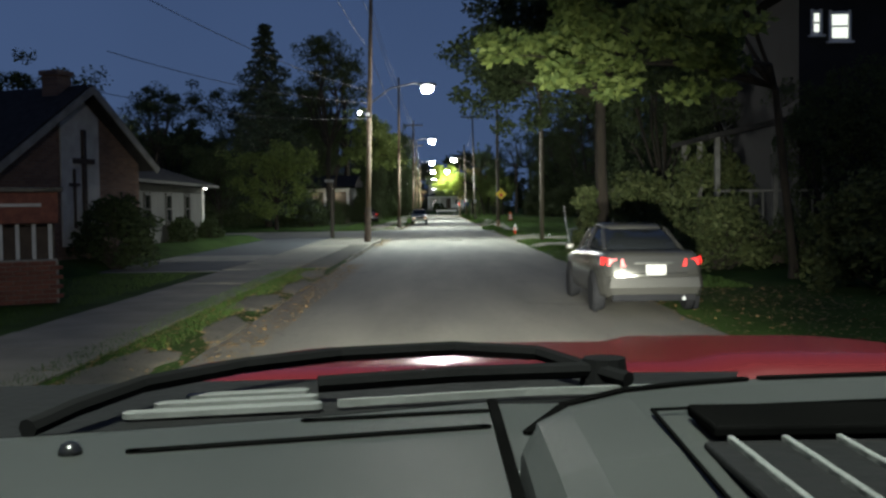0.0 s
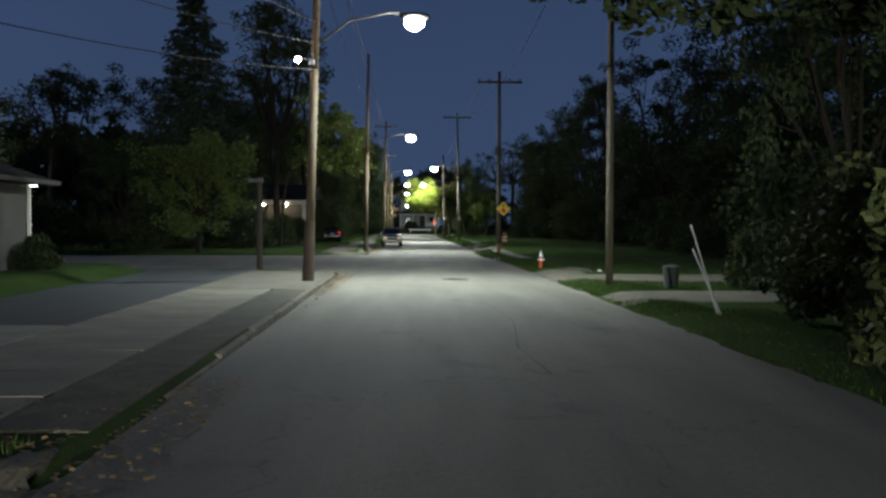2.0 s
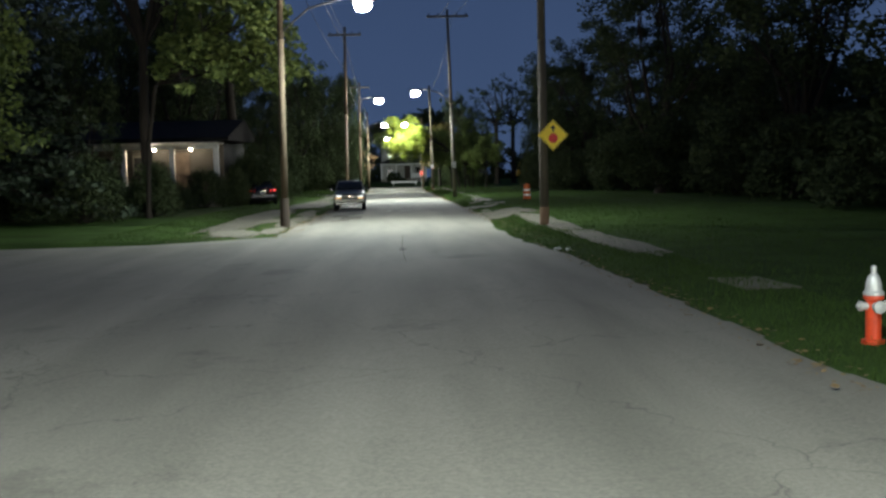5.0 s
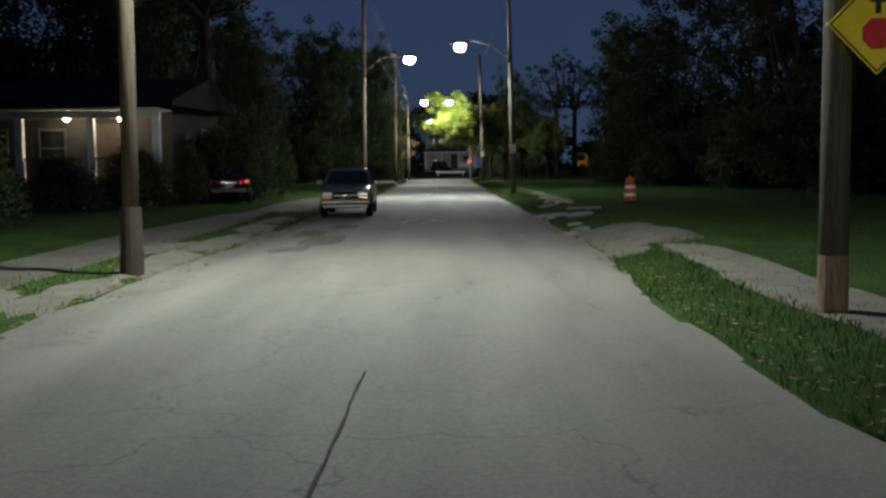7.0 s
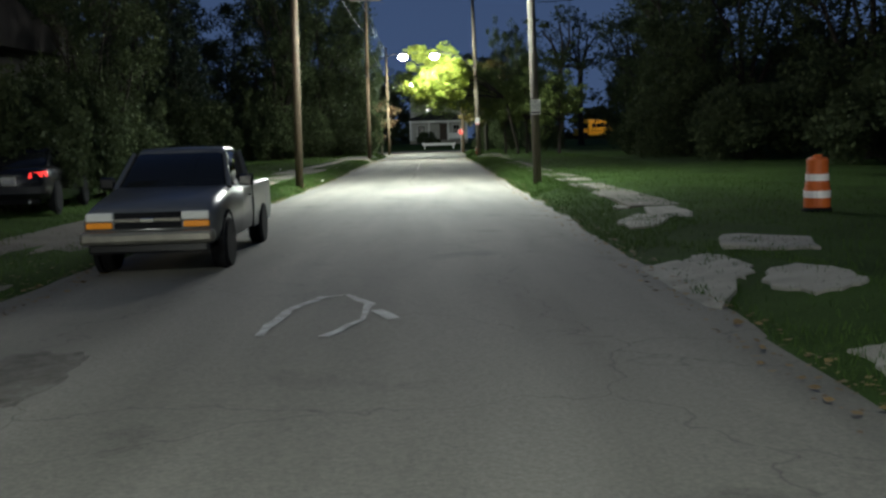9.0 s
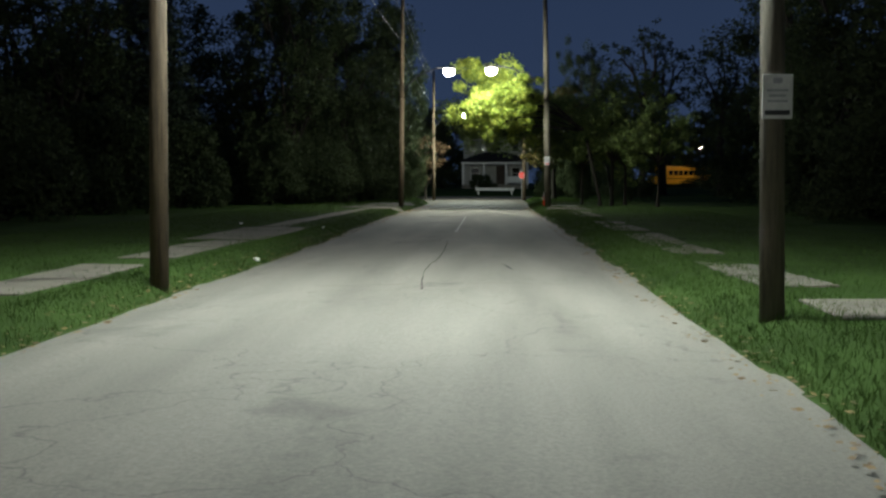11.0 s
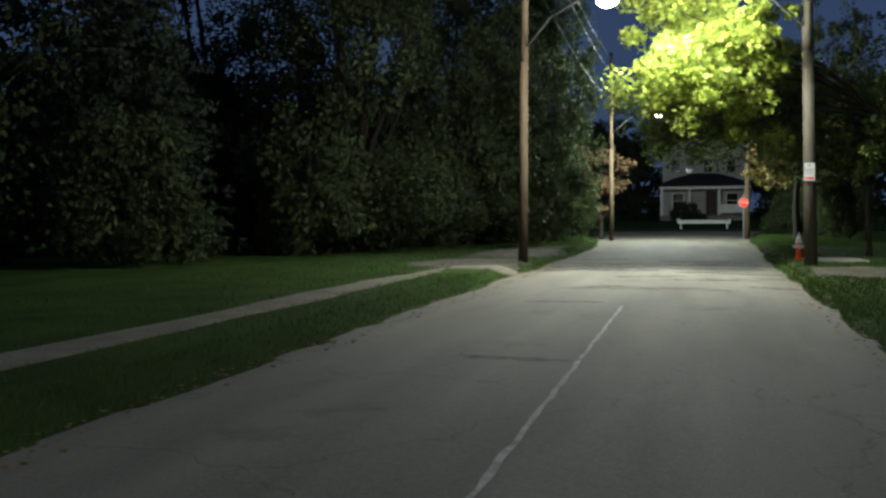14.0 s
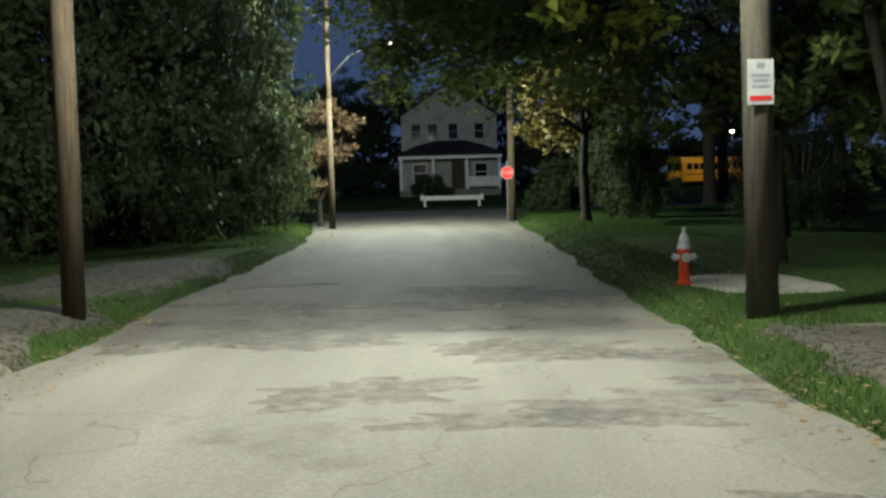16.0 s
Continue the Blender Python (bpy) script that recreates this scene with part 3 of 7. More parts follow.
blotch("ground_dirt", SHADED_EARTH, -6.9, 143.6, 1.3, 3.4, "ground", "bare earth drive crossing the verge", 23, jag=0.15)
blotch("ground_dirt", EARTH, -7.1, 125.0, 0.34, 8.5, "ground", "trodden earth over the sunken sidewalk", 22)
blotch("pavement_slab_verge", CONCRETE_DIM, -6.2, 135.4, 0.75, 0.8, "ground", "broken concrete slab in the grass", 14, jag=0.2)

# ---- sidewalks of single slabs, and the kerb ----
rnd = random.Random(11)
KIND = {}


def sidewalk(name, label, x0, x1, y0, y1, step, z, keep, tilt, material=None):
    top = tagged(new(name), label, "pavement", kind="structure")
    material = material or CONCRETE_DIM
    key = (round(x1 - x0, 2), step)
    if key not in KIND:
        bm = box((0, 0, -0.04), (x1 - x0 - 0.016, step - 0.016, 0.08), 0.01)
        me = bpy.data.meshes.new("slab")
        bm.to_mesh(me)
        bm.free()
        me.materials.append(material)
        KIND[key] = me
    y = y0
    while y < y1 - 0.1:
        if rnd.random() < keep:
            s = new("slab", KIND[key])
            s.parent = top
            s.matrix_basis = pose((x0 + x1) / 2 + rnd.uniform(-tilt, tilt) * 0.03, y + step / 2, (z if z is not None else ground_z((x0 + x1) / 2, y + step / 2) + 0.012) + rnd.uniform(-tilt, tilt) * 0.012, rnd.uniform(-tilt, tilt), rnd.uniform(-tilt, tilt), rnd.uniform(-tilt, tilt) * 1.5)
        y += step
    return top


sidewalk("pavement_left", "worn concrete sidewalk in front of the church", -8.12, -6.36, -12, 36, 1.5, 0.114, 1.0, 0.3, SIDEWALK)
sidewalk("pavement_left_far", "narrow old sidewalk sunk in the grass", -7.1, -6.2, 95, 110, 1.25, None, 0.9, 0.7)
sidewalk("pavement_left_wide", "wide slabs of an old drive in the grass", -7.7, -6.02, 110.1, 115.3, 1.3, None, 1.0, 0.5)
sidewalk("pavement_left_end", "narrow sunken sidewalk half covered with earth", -7.42, -6.78, 115.5, 134, 1.3, None, 0.55, 0.8)
sidewalk("pavement_right", "broken sidewalk half grown over with grass", 1.3, 1.95, 47, 72, 1.3, None, 0.35, 1.4)
BROKEN = mat("pale_broken_concrete", (0.29, 0.268, 0.22), (0.17, 0.156, 0.127), 0.9, scale=2.5, fine=45, bump=0.35)
broken = tagged(new("pavement_right_mid"), "broken tilted sidewalk slabs on the verge", "pavement", kind="structure")


def broken_slab(cx, cy, rx, ry, seed, parent):
    """One flat piece of a broken slab with a chipped outline, lying as the ground slopes."""
    r = random.Random(seed)
    n = r.choice((6, 7, 8, 9))
    zc = ground_z(cx, cy) + 0.022
    sx = (ground_z(cx + 0.4, cy) - ground_z(cx - 0.4, cy)) / 0.8 + r.uniform(-0.02, 0.02)
    sy = r.uniform(-0.012, 0.012)
    turn = r.uniform(-0.35, 0.35)
    rim = []
    for k in range(n):
        a = 2 * math.pi * (k + r.uniform(-0.3, 0.3)) / n + turn
        c, q = math.cos(a), math.sin(a)
        w = max(abs(c), abs(q)) ** -0.7 * r.uniform(0.82, 1.08)
        rim.append((rx * w * c, ry * w * q))
    fine = []
    for (ax, ay), (bx, by) in zip(rim, rim[1:] + rim[:1]):
        for u in (0.0, 0.33, 0.67):
            j = 0.0 if u == 0 else 0.035
            fine.append((ax + (bx - ax) * u + r.uniform(-j, j), ay + (by - ay) * u + r.uniform(-j, j) * 2))
    ring = lambda f, dz: [(cx + x * f, cy + y * f, zc + sx * x + sy * y + dz) for x, y in fine]
    part("slab", loft([ring(1.0, -0.07), ring(1.0, -0.008), ring(0.975, 0.0)]), BROKEN, parent)


for k, (x, y, rx, ry) in enumerate(((0.62, 82.3, 0.36, 1.25), (0.55, 79.6, 0.2, 0.95), (1.12, 83.0, 0.2, 0.9), (1.85, 83.9, 0.46, 0.85), (1.45, 81.6, 0.3, 0.7), (1.32, 87.5, 0.3, 0.9), (1.85, 88.2, 0.32, 1.0), (1.6, 90.2, 0.22, 0.6),
                                    (0.85, 77.3, 0.24, 0.6), (0.62, 76.6, 0.14, 0.45), (1.0, 79.0, 0.16, 0.45))):
    broken_slab(x, y, rx, ry, 200 + k, broken)
sidewalk("pavement_right_far", "old sidewalk partly grown over", 1.55, 2.4, 89.5, 136, 1.3, None, 0.55, 0.9)


def kerb():
    top = tagged(new("kerb_left"), "chipped concrete kerb stones along the street", "kerb", kind="structure")
    bm = box((0, 0, 0.0), (0.13, 2.48, 0.28), 0.025)
    me = bpy.data.meshes.new("kerb_stone")
    bm.to_mesh(me)
    bm.free()
    me.materials.append(KERB)
    y = 23.0
    while y < 43:
        s = new("kerb_stone", me)
        s.parent = top
        s.matrix_basis = pose(-5.55 + rnd.uniform(-0.012, 0.012), y + 1.25, -0.035 - 0.075 * max(0.0, 1 - (y - 23.0) / 5.0) + rnd.uniform(-0.006, 0.006), 0, 0, rnd.uniform(-0.3, 0.3))
        y += 2.5
    for k in range(5):
        a = math.radians(9 + 18 * k)
        s = new("kerb_stone", me)
        s.parent = top
        s.matrix_basis = pose(-7.55 + 2.0 * math.cos(a), 43.0 + 2.0 * math.sin(a), -0.035, 0, 0, math.degrees(a)) @ Matrix.Diagonal((1, 0.27, 1, 1))


kerb()


# ---- paint marks, manhole, cracks on the street ----
def ribbon(name, pts, width, material, label, category="marking", jitter=0.0, lift=0.007):
    r = random.Random(len(pts) * 7 + int(pts[0][1]))
    verts, faces = [], []
    fine = []
    for a, b in zip(pts, pts[1:]):
        n = max(2, int(math.hypot(b[0] - a[0], b[1] - a[1]) / 0.2))
        fine += [(a[0] + (b[0] - a[0]) * k / n, a[1] + (b[1] - a[1]) * k / n) for k in range(n)]
    fine.append(pts[-1])
    for k, (x, y) in enumerate(fine):
        a, b = fine[max(0, k - 1)], fine[min(len(fine) - 1, k + 1)]
        d = Vector((b[0] - a[0], b[1] - a[1])).normalized()
        w = width * (1 + r.uniform(-jitter, jitter))
        j = r.uniform(-jitter, jitter) * width * 0.7
        for s in (-0.5, 0.5):
            px, py = x - d.y * (w * s + j), y + d.x * (w * s + j)
            verts.append((px, py, on_road(px, py) + lift))
    faces = [(2 * k, 2 * k + 1, 2 * k + 3, 2 * k + 2) for k in range(len(fine) - 1)]
    return tagged(raw(name, verts, faces, material), label, category, kind="structure")


PAINT = mat("road_paint", (0.44, 0.43, 0.40), (0.17, 0.16, 0.14), 0.8, scale=7, fine=60, bump=0.2)
ribbon("road_line", [(-2.34, 116.0), (-2.36, 121.5), (-2.4, 127.6)], 0.045, PAINT, "worn white centre line on the street", jitter=0.3)
ribbon("road_line", [(-2.52, 112.4), (-2.16, 112.45)], 0.10, PAINT, "short worn white paint stroke", jitter=0.3)
ribbon("road_line", [(-2.75, 80.3), (-2.72, 81.3), (-2.5, 81.9), (-2.3, 82.0), (-2.08, 81.5), (-2.1, 80.8), (-2.3, 80.2)], 0.07, PAINT, "white survey paint arc on the street", jitter=0.4)
ribbon("road_line", [(-2.02, 81.2), (-1.85, 80.8)], 0.08, PAINT, "white survey paint dash on the street", jitter=0.4)
ribbon("road_crack", [(-2.23, 102.1), (-2.3, 103.0), (-2.37, 104.4), (-2.37, 105.9), (-2.31, 106.7), (-2.3, 108.7), (-2.36, 112.0)], 0.02, CRACK, "tar-dark crack in the street", jitter=0.6)
ribbon("road_crack", [(-1.1, 105.1), (-1.21, 105.9)], 0.025, TAR, "short dark crack in the street", jitter=0.6)
ribbon("road_crack", [(-3.6, 102.45), (-2.3, 102.75), (-1.42, 102.95), (-0.6, 102.95)], 0.016, CRACK, "crack running across the street", jitter=0.6)
ribbon("road_crack", [(-2.0, 24.2), (-2.1, 26.2), (-1.8, 29.5), (-1.95, 33.2)], 0.009, CRACK, "long thin crack in the street", jitter=0.6)
ribbon("road_crack", [(-2.3, 56.4), (-2.34, 60.0), (-2.3, 63.5)], 0.014, CRACK, "thin crack in the street", jitter=0.6)
ribbon("road_crack", [(-5.4, 38.2), (-3.0, 38.9), (-0.8, 38.7), (0.4, 39.2)], 0.018, CRACK, "crack running across the street", jitter=0.6)
blotch("road_patch", STAIN, -2.33, 59.3, 0.06, 0.35, "road", "small tar patch on the street", 90, jag=0.2, category="road")


def manhole():
    t = thing("manhole_cover", (-2.12, 41.4, on_road(-2.12, 41.4) + 0.006), "round dark iron manhole cover in the asphalt", "manhole")
    part("rim", lathe([(0.36, -0.02), (0.36, 0.004), (0.31, 0.006), (0.31, -0.02)], 24), mat("cast_iron", (0.075, 0.07, 0.062), (0.045, 0.042, 0.038), 0.7, 0.3, scale=9, bump=0.3), t)
    part("lid", lathe([(0.305, -0.02), (0.305, 0.002), (0.28, 0.004), (0.02, 0.004)], 24), TAR, t)


manhole()


# ---- trees ----
def leaf_cloud(centres, radii, per, size, seed, flat=0.75, droop=0.0):
    """Leaves as small bent diamonds round each clump's centre."""
    g = np.random.default_rng(seed)
    n = len(centres) * per
    c = np.repeat(np.array(centres), per, axis=0)
    r = np.repeat(np.array(radii), per)[:, None]
    d = g.normal(size=(n, 3))
    d /= np.linalg.norm(d, axis=1)[:, None]
    p = c + d * r * (g.random((n, 1)) ** 0.45) * np.array([1, 1, flat])
    a = g.normal(size=(n, 3))
    a[:, 2] = a[:, 2] * 0.6 - droop
    a /= np.linalg.norm(a, axis=1)[:, None]
    b = np.cross(a, g.normal(size=(n, 3)))
    b /= np.linalg.norm(b, axis=1)[:, None] + 1e-6
    s = size * (0.6 + 0.8 * g.random((n, 1)))
    q = np.stack([p - a * s, p + b * s * 0.5, p + a * s, p - b * s * 0.5], axis=1).reshape(-1, 3)
    return q, np.arange(4 * n).reshape(-1, 4)


def cloud_mesh(name, q, f, material, parent):
    me = bpy.data.meshes.new(name)
    me.vertices.add(len(q))
    me.vertices.foreach_set("co", q.astype(np.float32).ravel())
    me.loops.add(f.size)
    me.loops.foreach_set("vertex_index", f.astype(np.int32).ravel())
    me.polygons.add(len(f))
    me.polygons.foreach_set("loop_start", np.arange(0, f.size, 4, dtype=np.int32))
    me.polygons.foreach_set("loop_total", np.full(len(f), 4, dtype=np.int32))
    me.materials.append(material)
    me.update()
    me.validate()
    ob = new(name, me)
    ob.parent = parent
    return ob


def limb(bm, a, b, r0, r1, r, bend=0.12, seg=7):
    a, b = Vector(a), Vector(b)
    mid = a.lerp(b, 0.5) + Vector((r.uniform(-1, 1), r.uniform(-1, 1), r.uniform(0, 1))) * (b - a).length * bend
    rm = (r0 + r1) / 2
    add_rod(bm, a, mid, r0, rm, seg, False)
    add_rod(bm, mid, b, rm, r1, seg, False)


def broad_tree(seed, height, spread, material, leaf=0.16, clumps=85, per=60, base=0.28, shift=(0, 0), label="", droop=0.0, bark=BARK, flat=0.75, clump=0.16, skirt=0, girth=1.0):
    """A broad tree: tapered trunk, limbs to the clumps of the crown, uneven outline with gaps."""
    r = random.Random(seed)
    t = thing("tree", (0, 0, 0), label, "tree")
    bm = bmesh.new()
    fork = Vector((shift[0] * 0.15, shift[1] * 0.15, height * (base + 0.08)))
    add_rod(bm, (0, 0, -0.2), (0, 0, 0.3), 0.034 * height * girth, 0.022 * height * girth, 12, False)
    limb(bm, (0, 0, 0.3), fork, 0.022 * height * girth, 0.017 * height * girth, r, 0.04, 10)
    centres, radii = [], []
    lobes = []
    for k in range(9):
        a = 6.283 * k / 9 + r.uniform(-0.3, 0.3)
        u = r.uniform(0.25, 1.0)
        lobes.append(Vector((shift[0] + spread * 0.62 * math.cos(a) * r.uniform(0.6, 1.15), shift[1] + spread * 0.62 * math.sin(a) * r.uniform(0.6, 1.15), height * (base + (0.9 - base) * u))))
    lobes.append(Vector((shift[0], shift[1], height * 0.88)))
    for k in range(skirt):
        a = 6.283 * (k + r.random() * 0.6) / skirt
        lobes.append(Vector((spread * 0.6 * math.cos(a), spread * 0.6 * math.sin(a), height * r.uniform(0.10, 0.2))))
    for lb in lobes[:10]:
        limb(bm, fork, fork.lerp(lb, 0.85), 0.011 * height * girth, 0.004 * height, r)
    for k in range(clumps):
        lb = lobes[k % len(lobes)]
        d = Vector((r.gauss(0, 1), r.gauss(0, 1), r.gauss(0, 0.8)))
        d = d.normalized() * r.uniform(0.2, 1.0) * spread * 0.48
        c = lb + d
        c.z = min(height, max(height * base * 0.9, c.z))
        centres.append(tuple(c))
        radii.append(spread * clump * r.uniform(0.6, 1.5))
        if k % 3 == 0 and k % len(lobes) < 10:
            add_rod(bm, fork.lerp(lb, 0.7), c, 0.003 * height, 0.0012 * height, 5, False)
    part("trunk", bm, bark, t, smooth=True)
    q, f = leaf_cloud(centres, radii, per, leaf, seed, flat, droop)
    cloud_mesh("crown", q, f, material, t)
    return t


def conifer(seed, height, spread, material, label):
    """A spruce: whorls of drooping boughs with needle sprays."""
    r = random.Random(seed)
    t = thing("tree", (0, 0, 0), label, "tree")
    bm = bmesh.new()
    add_rod(bm, (0, 0, -0.2), (0, 0, height), 0.02 * height, 0.01, 10, False)
    centres, radii = [], []
    z = 0.09 * height
    while z < height * 0.985:
        u = z / height
        reach = spread * (1 - u) ** 0.8 * r.uniform(0.82, 1.12) + 0.12
        n = max(5, int(11 * (1 - u) + 4))
        for k in range(n):
            a = 6.283 * (k + r.random()) / n
            L = reach * r.uniform(0.7, 1.1)
            tip = Vector((L * math.cos(a), L * math.sin(a), z - 0.22 * L))
            if u < 0.9:
                add_rod(bm, (0, 0, z), tip, 0.03, 0.008, 4, False)
            for s in (0.35, 0.6, 0.85, 1.0):
                centres.append(tuple(Vector((0, 0, z)).lerp(tip, s)))
                radii.append(0.125 * spread * (1.15 - 0.5 * s) * r.uniform(0.8, 1.3) * (1.0 if u < 0.8 else 0.6))
        z += 0.038 * height * (1.15 - 0.5 * u)
    part("trunk", bm, BARK, t, smooth=True)
    q, f = leaf_cloud(centres, radii, 22, 0.12, seed, 0.6, 0.4)
    cloud_mesh("crown", q, f, material, t)
    return t


def bush(seed, w, d, h, material, label, leaf=0.075, n=4200, name="bush", category="bush"):
    r = random.Random(seed)
    t = thing(name, (0, 0, 0), label, category)
    centres, radii = [], []
    bm = bmesh.new()
    for k in range(46):
        a, e = r.uniform(0, 6.283), r.uniform(0.0, 1.0)
        s = math.sqrt(1 - e * e * 0.92) * r.uniform(0.55, 1.0)
        c = (w * 0.5 * s * math.cos(a), d * 0.5 * s * math.sin(a), 0.1 * h + h * 0.8 * e)
        centres.append(c)
        radii.append(0.17 * min(w, d, h * 1.3) * r.uniform(0.7, 1.35))
        if k % 2 == 0:
            add_rod(bm, (r.uniform(-0.1, 0.1), r.uniform(-0.1, 0.1), -0.1), c, 0.016, 0.006, 5, False)
    part("stem", bm, BARK, t)
    q, f = leaf_cloud(centres, radii, n // 46, leaf, seed, 0.9)
    cloud_mesh("crown", q, f, material, t)
    return t


def at(x, y, z=None, s=1.0, turn=0.0, sz=None):
    zz = (ground_z(x, y) if z is None else z)
    return pose(x, y, zz, 0, 0, turn) @ Matrix.Diagonal((s, s, sz or s, 1))


def plant(proto, spots, label="", group=""):
    """Puts the first at the first spot, and copies at the others: x, y, scale, turn, height scale."""
    for k, (x, y, s, turn, sz) in enumerate(spots):
        m = at(x, y, None, s, turn, sz)
        ob = copy_thing(proto, m) if k else proto
        if not k:
            proto.matrix_basis = m
        if label:
            tagged(ob, label, group=group)
    return proto

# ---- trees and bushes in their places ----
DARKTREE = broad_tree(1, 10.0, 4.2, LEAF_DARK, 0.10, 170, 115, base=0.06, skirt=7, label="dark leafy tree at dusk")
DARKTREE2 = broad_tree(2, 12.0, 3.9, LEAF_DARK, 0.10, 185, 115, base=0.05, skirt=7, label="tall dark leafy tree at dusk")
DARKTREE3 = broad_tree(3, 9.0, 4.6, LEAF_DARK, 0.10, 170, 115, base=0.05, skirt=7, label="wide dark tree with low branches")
plant(DARKTREE, [(-19.5, 104, 1.15, 20, 1.2), (-24, 104, 1.2, 70, 1.3), (-23, 121, 1.1, 130, 1.35), (-24.5, 138, 1.2, 200, 1.3), (-18, 158, 1.1, 250, 1.2), (-13.5, 147.5, 0.9, 20, 1.1), (-11.8, 156, 0.8, 200, 1.1), (17.5, 154, 0.6, 30, 0.9), (-10.4, 151.5, 0.85, 80, 1.15), (15.5, 143, 0.7, 110, 1.1), (-13.5, 174, 0.9, 300, 1.1), (-8.9, 162.5, 0.55, 60, 1.15), (-7.9, 157.5, 0.5, 160, 1.2),
                 (15.5, 66, 1.1, 15, 0.95), (13, 121, 1.0, 80, 1.1), (14.5, 148, 0.9, 140, 1.0), (19, 100, 1.2, 220, 1.1), (-27, 55, 1.1, 30, 0.9), (-25, 34, 1.0, 100, 0.9), (9.5, 13.0, 0.8, 60, 1.0), (8, 205, 1.0, 10, 1.1)])
plant(DARKTREE2, [(-15.5, 107, 1.0, 0, 1.05), (-20, 112, 1.1, 50, 1.1), (-19, 130, 1.1, 90, 1.15), (-21, 148, 1.1, 170, 1.15), (-14, 166, 1.0, 210, 1.0), (-9.6, 157.5, 0.75, 30, 0.95), (-12.5, 144, 0.95, 100, 1.1), (-28, 92, 1.2, 260, 1.1),
                  (12.0, 127, 1.0, 33, 0.92), (14.5, 110, 1.05, 70, 1.0), (12.2, 95, 1.1, 120, 1.12), (13.8, 80, 1.1, 10, 1.1), (15, 66, 1.15, 40, 1.12), (14, 53, 1.1, 90, 1.05), (14, 137, 1.0, 200, 1.0), (22, 130, 1.1, 290, 1.0), (-15.5, 102, 0.9, 120, 1.2), (-7.2, 205, 0.9, 20, 0.8), (10, 41, 0.9, 10, 0.85), (6.6, 29.2, 0.55, 40, 0.78), (5.2, 166, 0.5, 50, 0.95), (7.8, 178, 0.6, 150, 0.8), (20.5, 182, 0.8, 0, 0.85)])
# The tree at (-9.5, 97.4) is added to shade the porch house wall.
plant(DARKTREE3, [(-23.5, 92, 1.0, 0, 1.0), (-25, 112, 1.0, 60, 1.0), (-26, 129, 1.1, 120, 1.0), (-23, 152, 1.0, 180, 1.0), (-30, 75, 1.1, 240, 1.0), (12.8, 57, 1.0, 20, 0.85), (18, 73, 1.0, 80, 0.9),
                  (17, 92, 1.0, 140, 0.85), (21, 113, 1.0, 200, 0.9), (12.5, 131, 0.8, 260, 0.8), (19, 162, 0.8, 50, 0.9), (5.6, 34.0, 0.6, 70, 1.1), (7.4, 16.6, 0.45, 150, 0.5), (6.1, 19.4, 0.36, 40, 0.5), (8.3, 19.8, 0.42, 210, 0.52), (-18.5, 68.6, 0.6, 100, 0.7), (-13.4, 75.6, 0.38, 40, 0.85), (-9.5, 97.4, 0.42, 70, 0.75), (7.2, 152.5, 0.40, 30, 0.6), (24.4, 212, 0.72, 30, 0.46), (30.0, 214, 0.8, 130, 0.5), (-10.5, 180, 0.7, 0, 0.8), (-11, 208, 1.0, 90, 1.0)])
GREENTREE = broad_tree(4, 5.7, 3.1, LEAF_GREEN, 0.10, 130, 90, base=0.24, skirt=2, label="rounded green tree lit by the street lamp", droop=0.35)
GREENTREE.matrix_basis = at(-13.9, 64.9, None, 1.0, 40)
HIGHTREE = broad_tree(14, 8.6, 3.0, LEAF_GREEN, 0.11, 120, 80, base=0.46, girth=0.5, shift=(3.4, -2.4), label="green tree with a high crown behind the pole", droop=0.3)
HIGHTREE.matrix_basis = at(-11.2, 76.2, None, 1.0, 0)
SPRUCE = conifer(5, 14.6, 4.5, NEEDLE, "tall dark spruce against the evening sky")
SPRUCE.matrix_basis = at(-15.8, 73, None, 1.06, 0)
tagged(copy_thing(SPRUCE, at(-27.5, 66, None, 0.55, 80)), "small dark spruce in the distance")
tagged(copy_thing(SPRUCE, at(-18.5, 140, None, 0.8, 200)), "dark spruce at the edge of the wood")
BARE = broad_tree(6, 15.0, 3.6, LEAF_DARK, 0.15, 80, 22, base=0.45, label="tall thin-leaved tree against the sky")
BARE.matrix_basis = at(-12.6, 103, None, 1.0, 0)
tagged(copy_thing(BARE, at(-25, 76, None, 0.75, 130)), "thin-leaved tree behind the lawn")
AIRY = broad_tree(17, 16.4, 3.5, LEAF_DARK, 0.10, 190, 60, base=0.3, girth=0.6, label="tall airy tree beside the spruce", clump=0.17)
AIRY.matrix_basis = at(-11.7, 78.5, None, 1.0, 60)
for x, y, s, a in ((11.5, 177, 1.0, 30), (15.0, 187, 1.05, 200), (18.5, 178, 0.95, 90)):
    tagged(copy_thing(BARE, at(x, y, None, s, a)), "tall thin-leaved tree beyond the verge")
# Crown shaped only as wide as the lamp lights a broader tree.
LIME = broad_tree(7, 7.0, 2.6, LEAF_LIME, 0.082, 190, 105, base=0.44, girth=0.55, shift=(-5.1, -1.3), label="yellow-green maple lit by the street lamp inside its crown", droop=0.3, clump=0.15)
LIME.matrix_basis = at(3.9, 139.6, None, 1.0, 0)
GOLD = broad_tree(8, 7.5, 2.8, LEAF_GOLD, 0.13, 90, 60, base=0.3, label="golden-leaved tree beside the stop sign", droop=0.3)
GOLD.matrix_basis = at(2.9, 160, None, 1.0, 0)
LIME2 = broad_tree(9, 6.4, 3.3, LEAF_GREEN, 0.09, 150, 90, base=0.22, girth=0.6, label="green tree with hanging branches over the verge", droop=0.5)
LIME2.matrix_basis = at(5.5, 142.4, None, 1.0, 70)
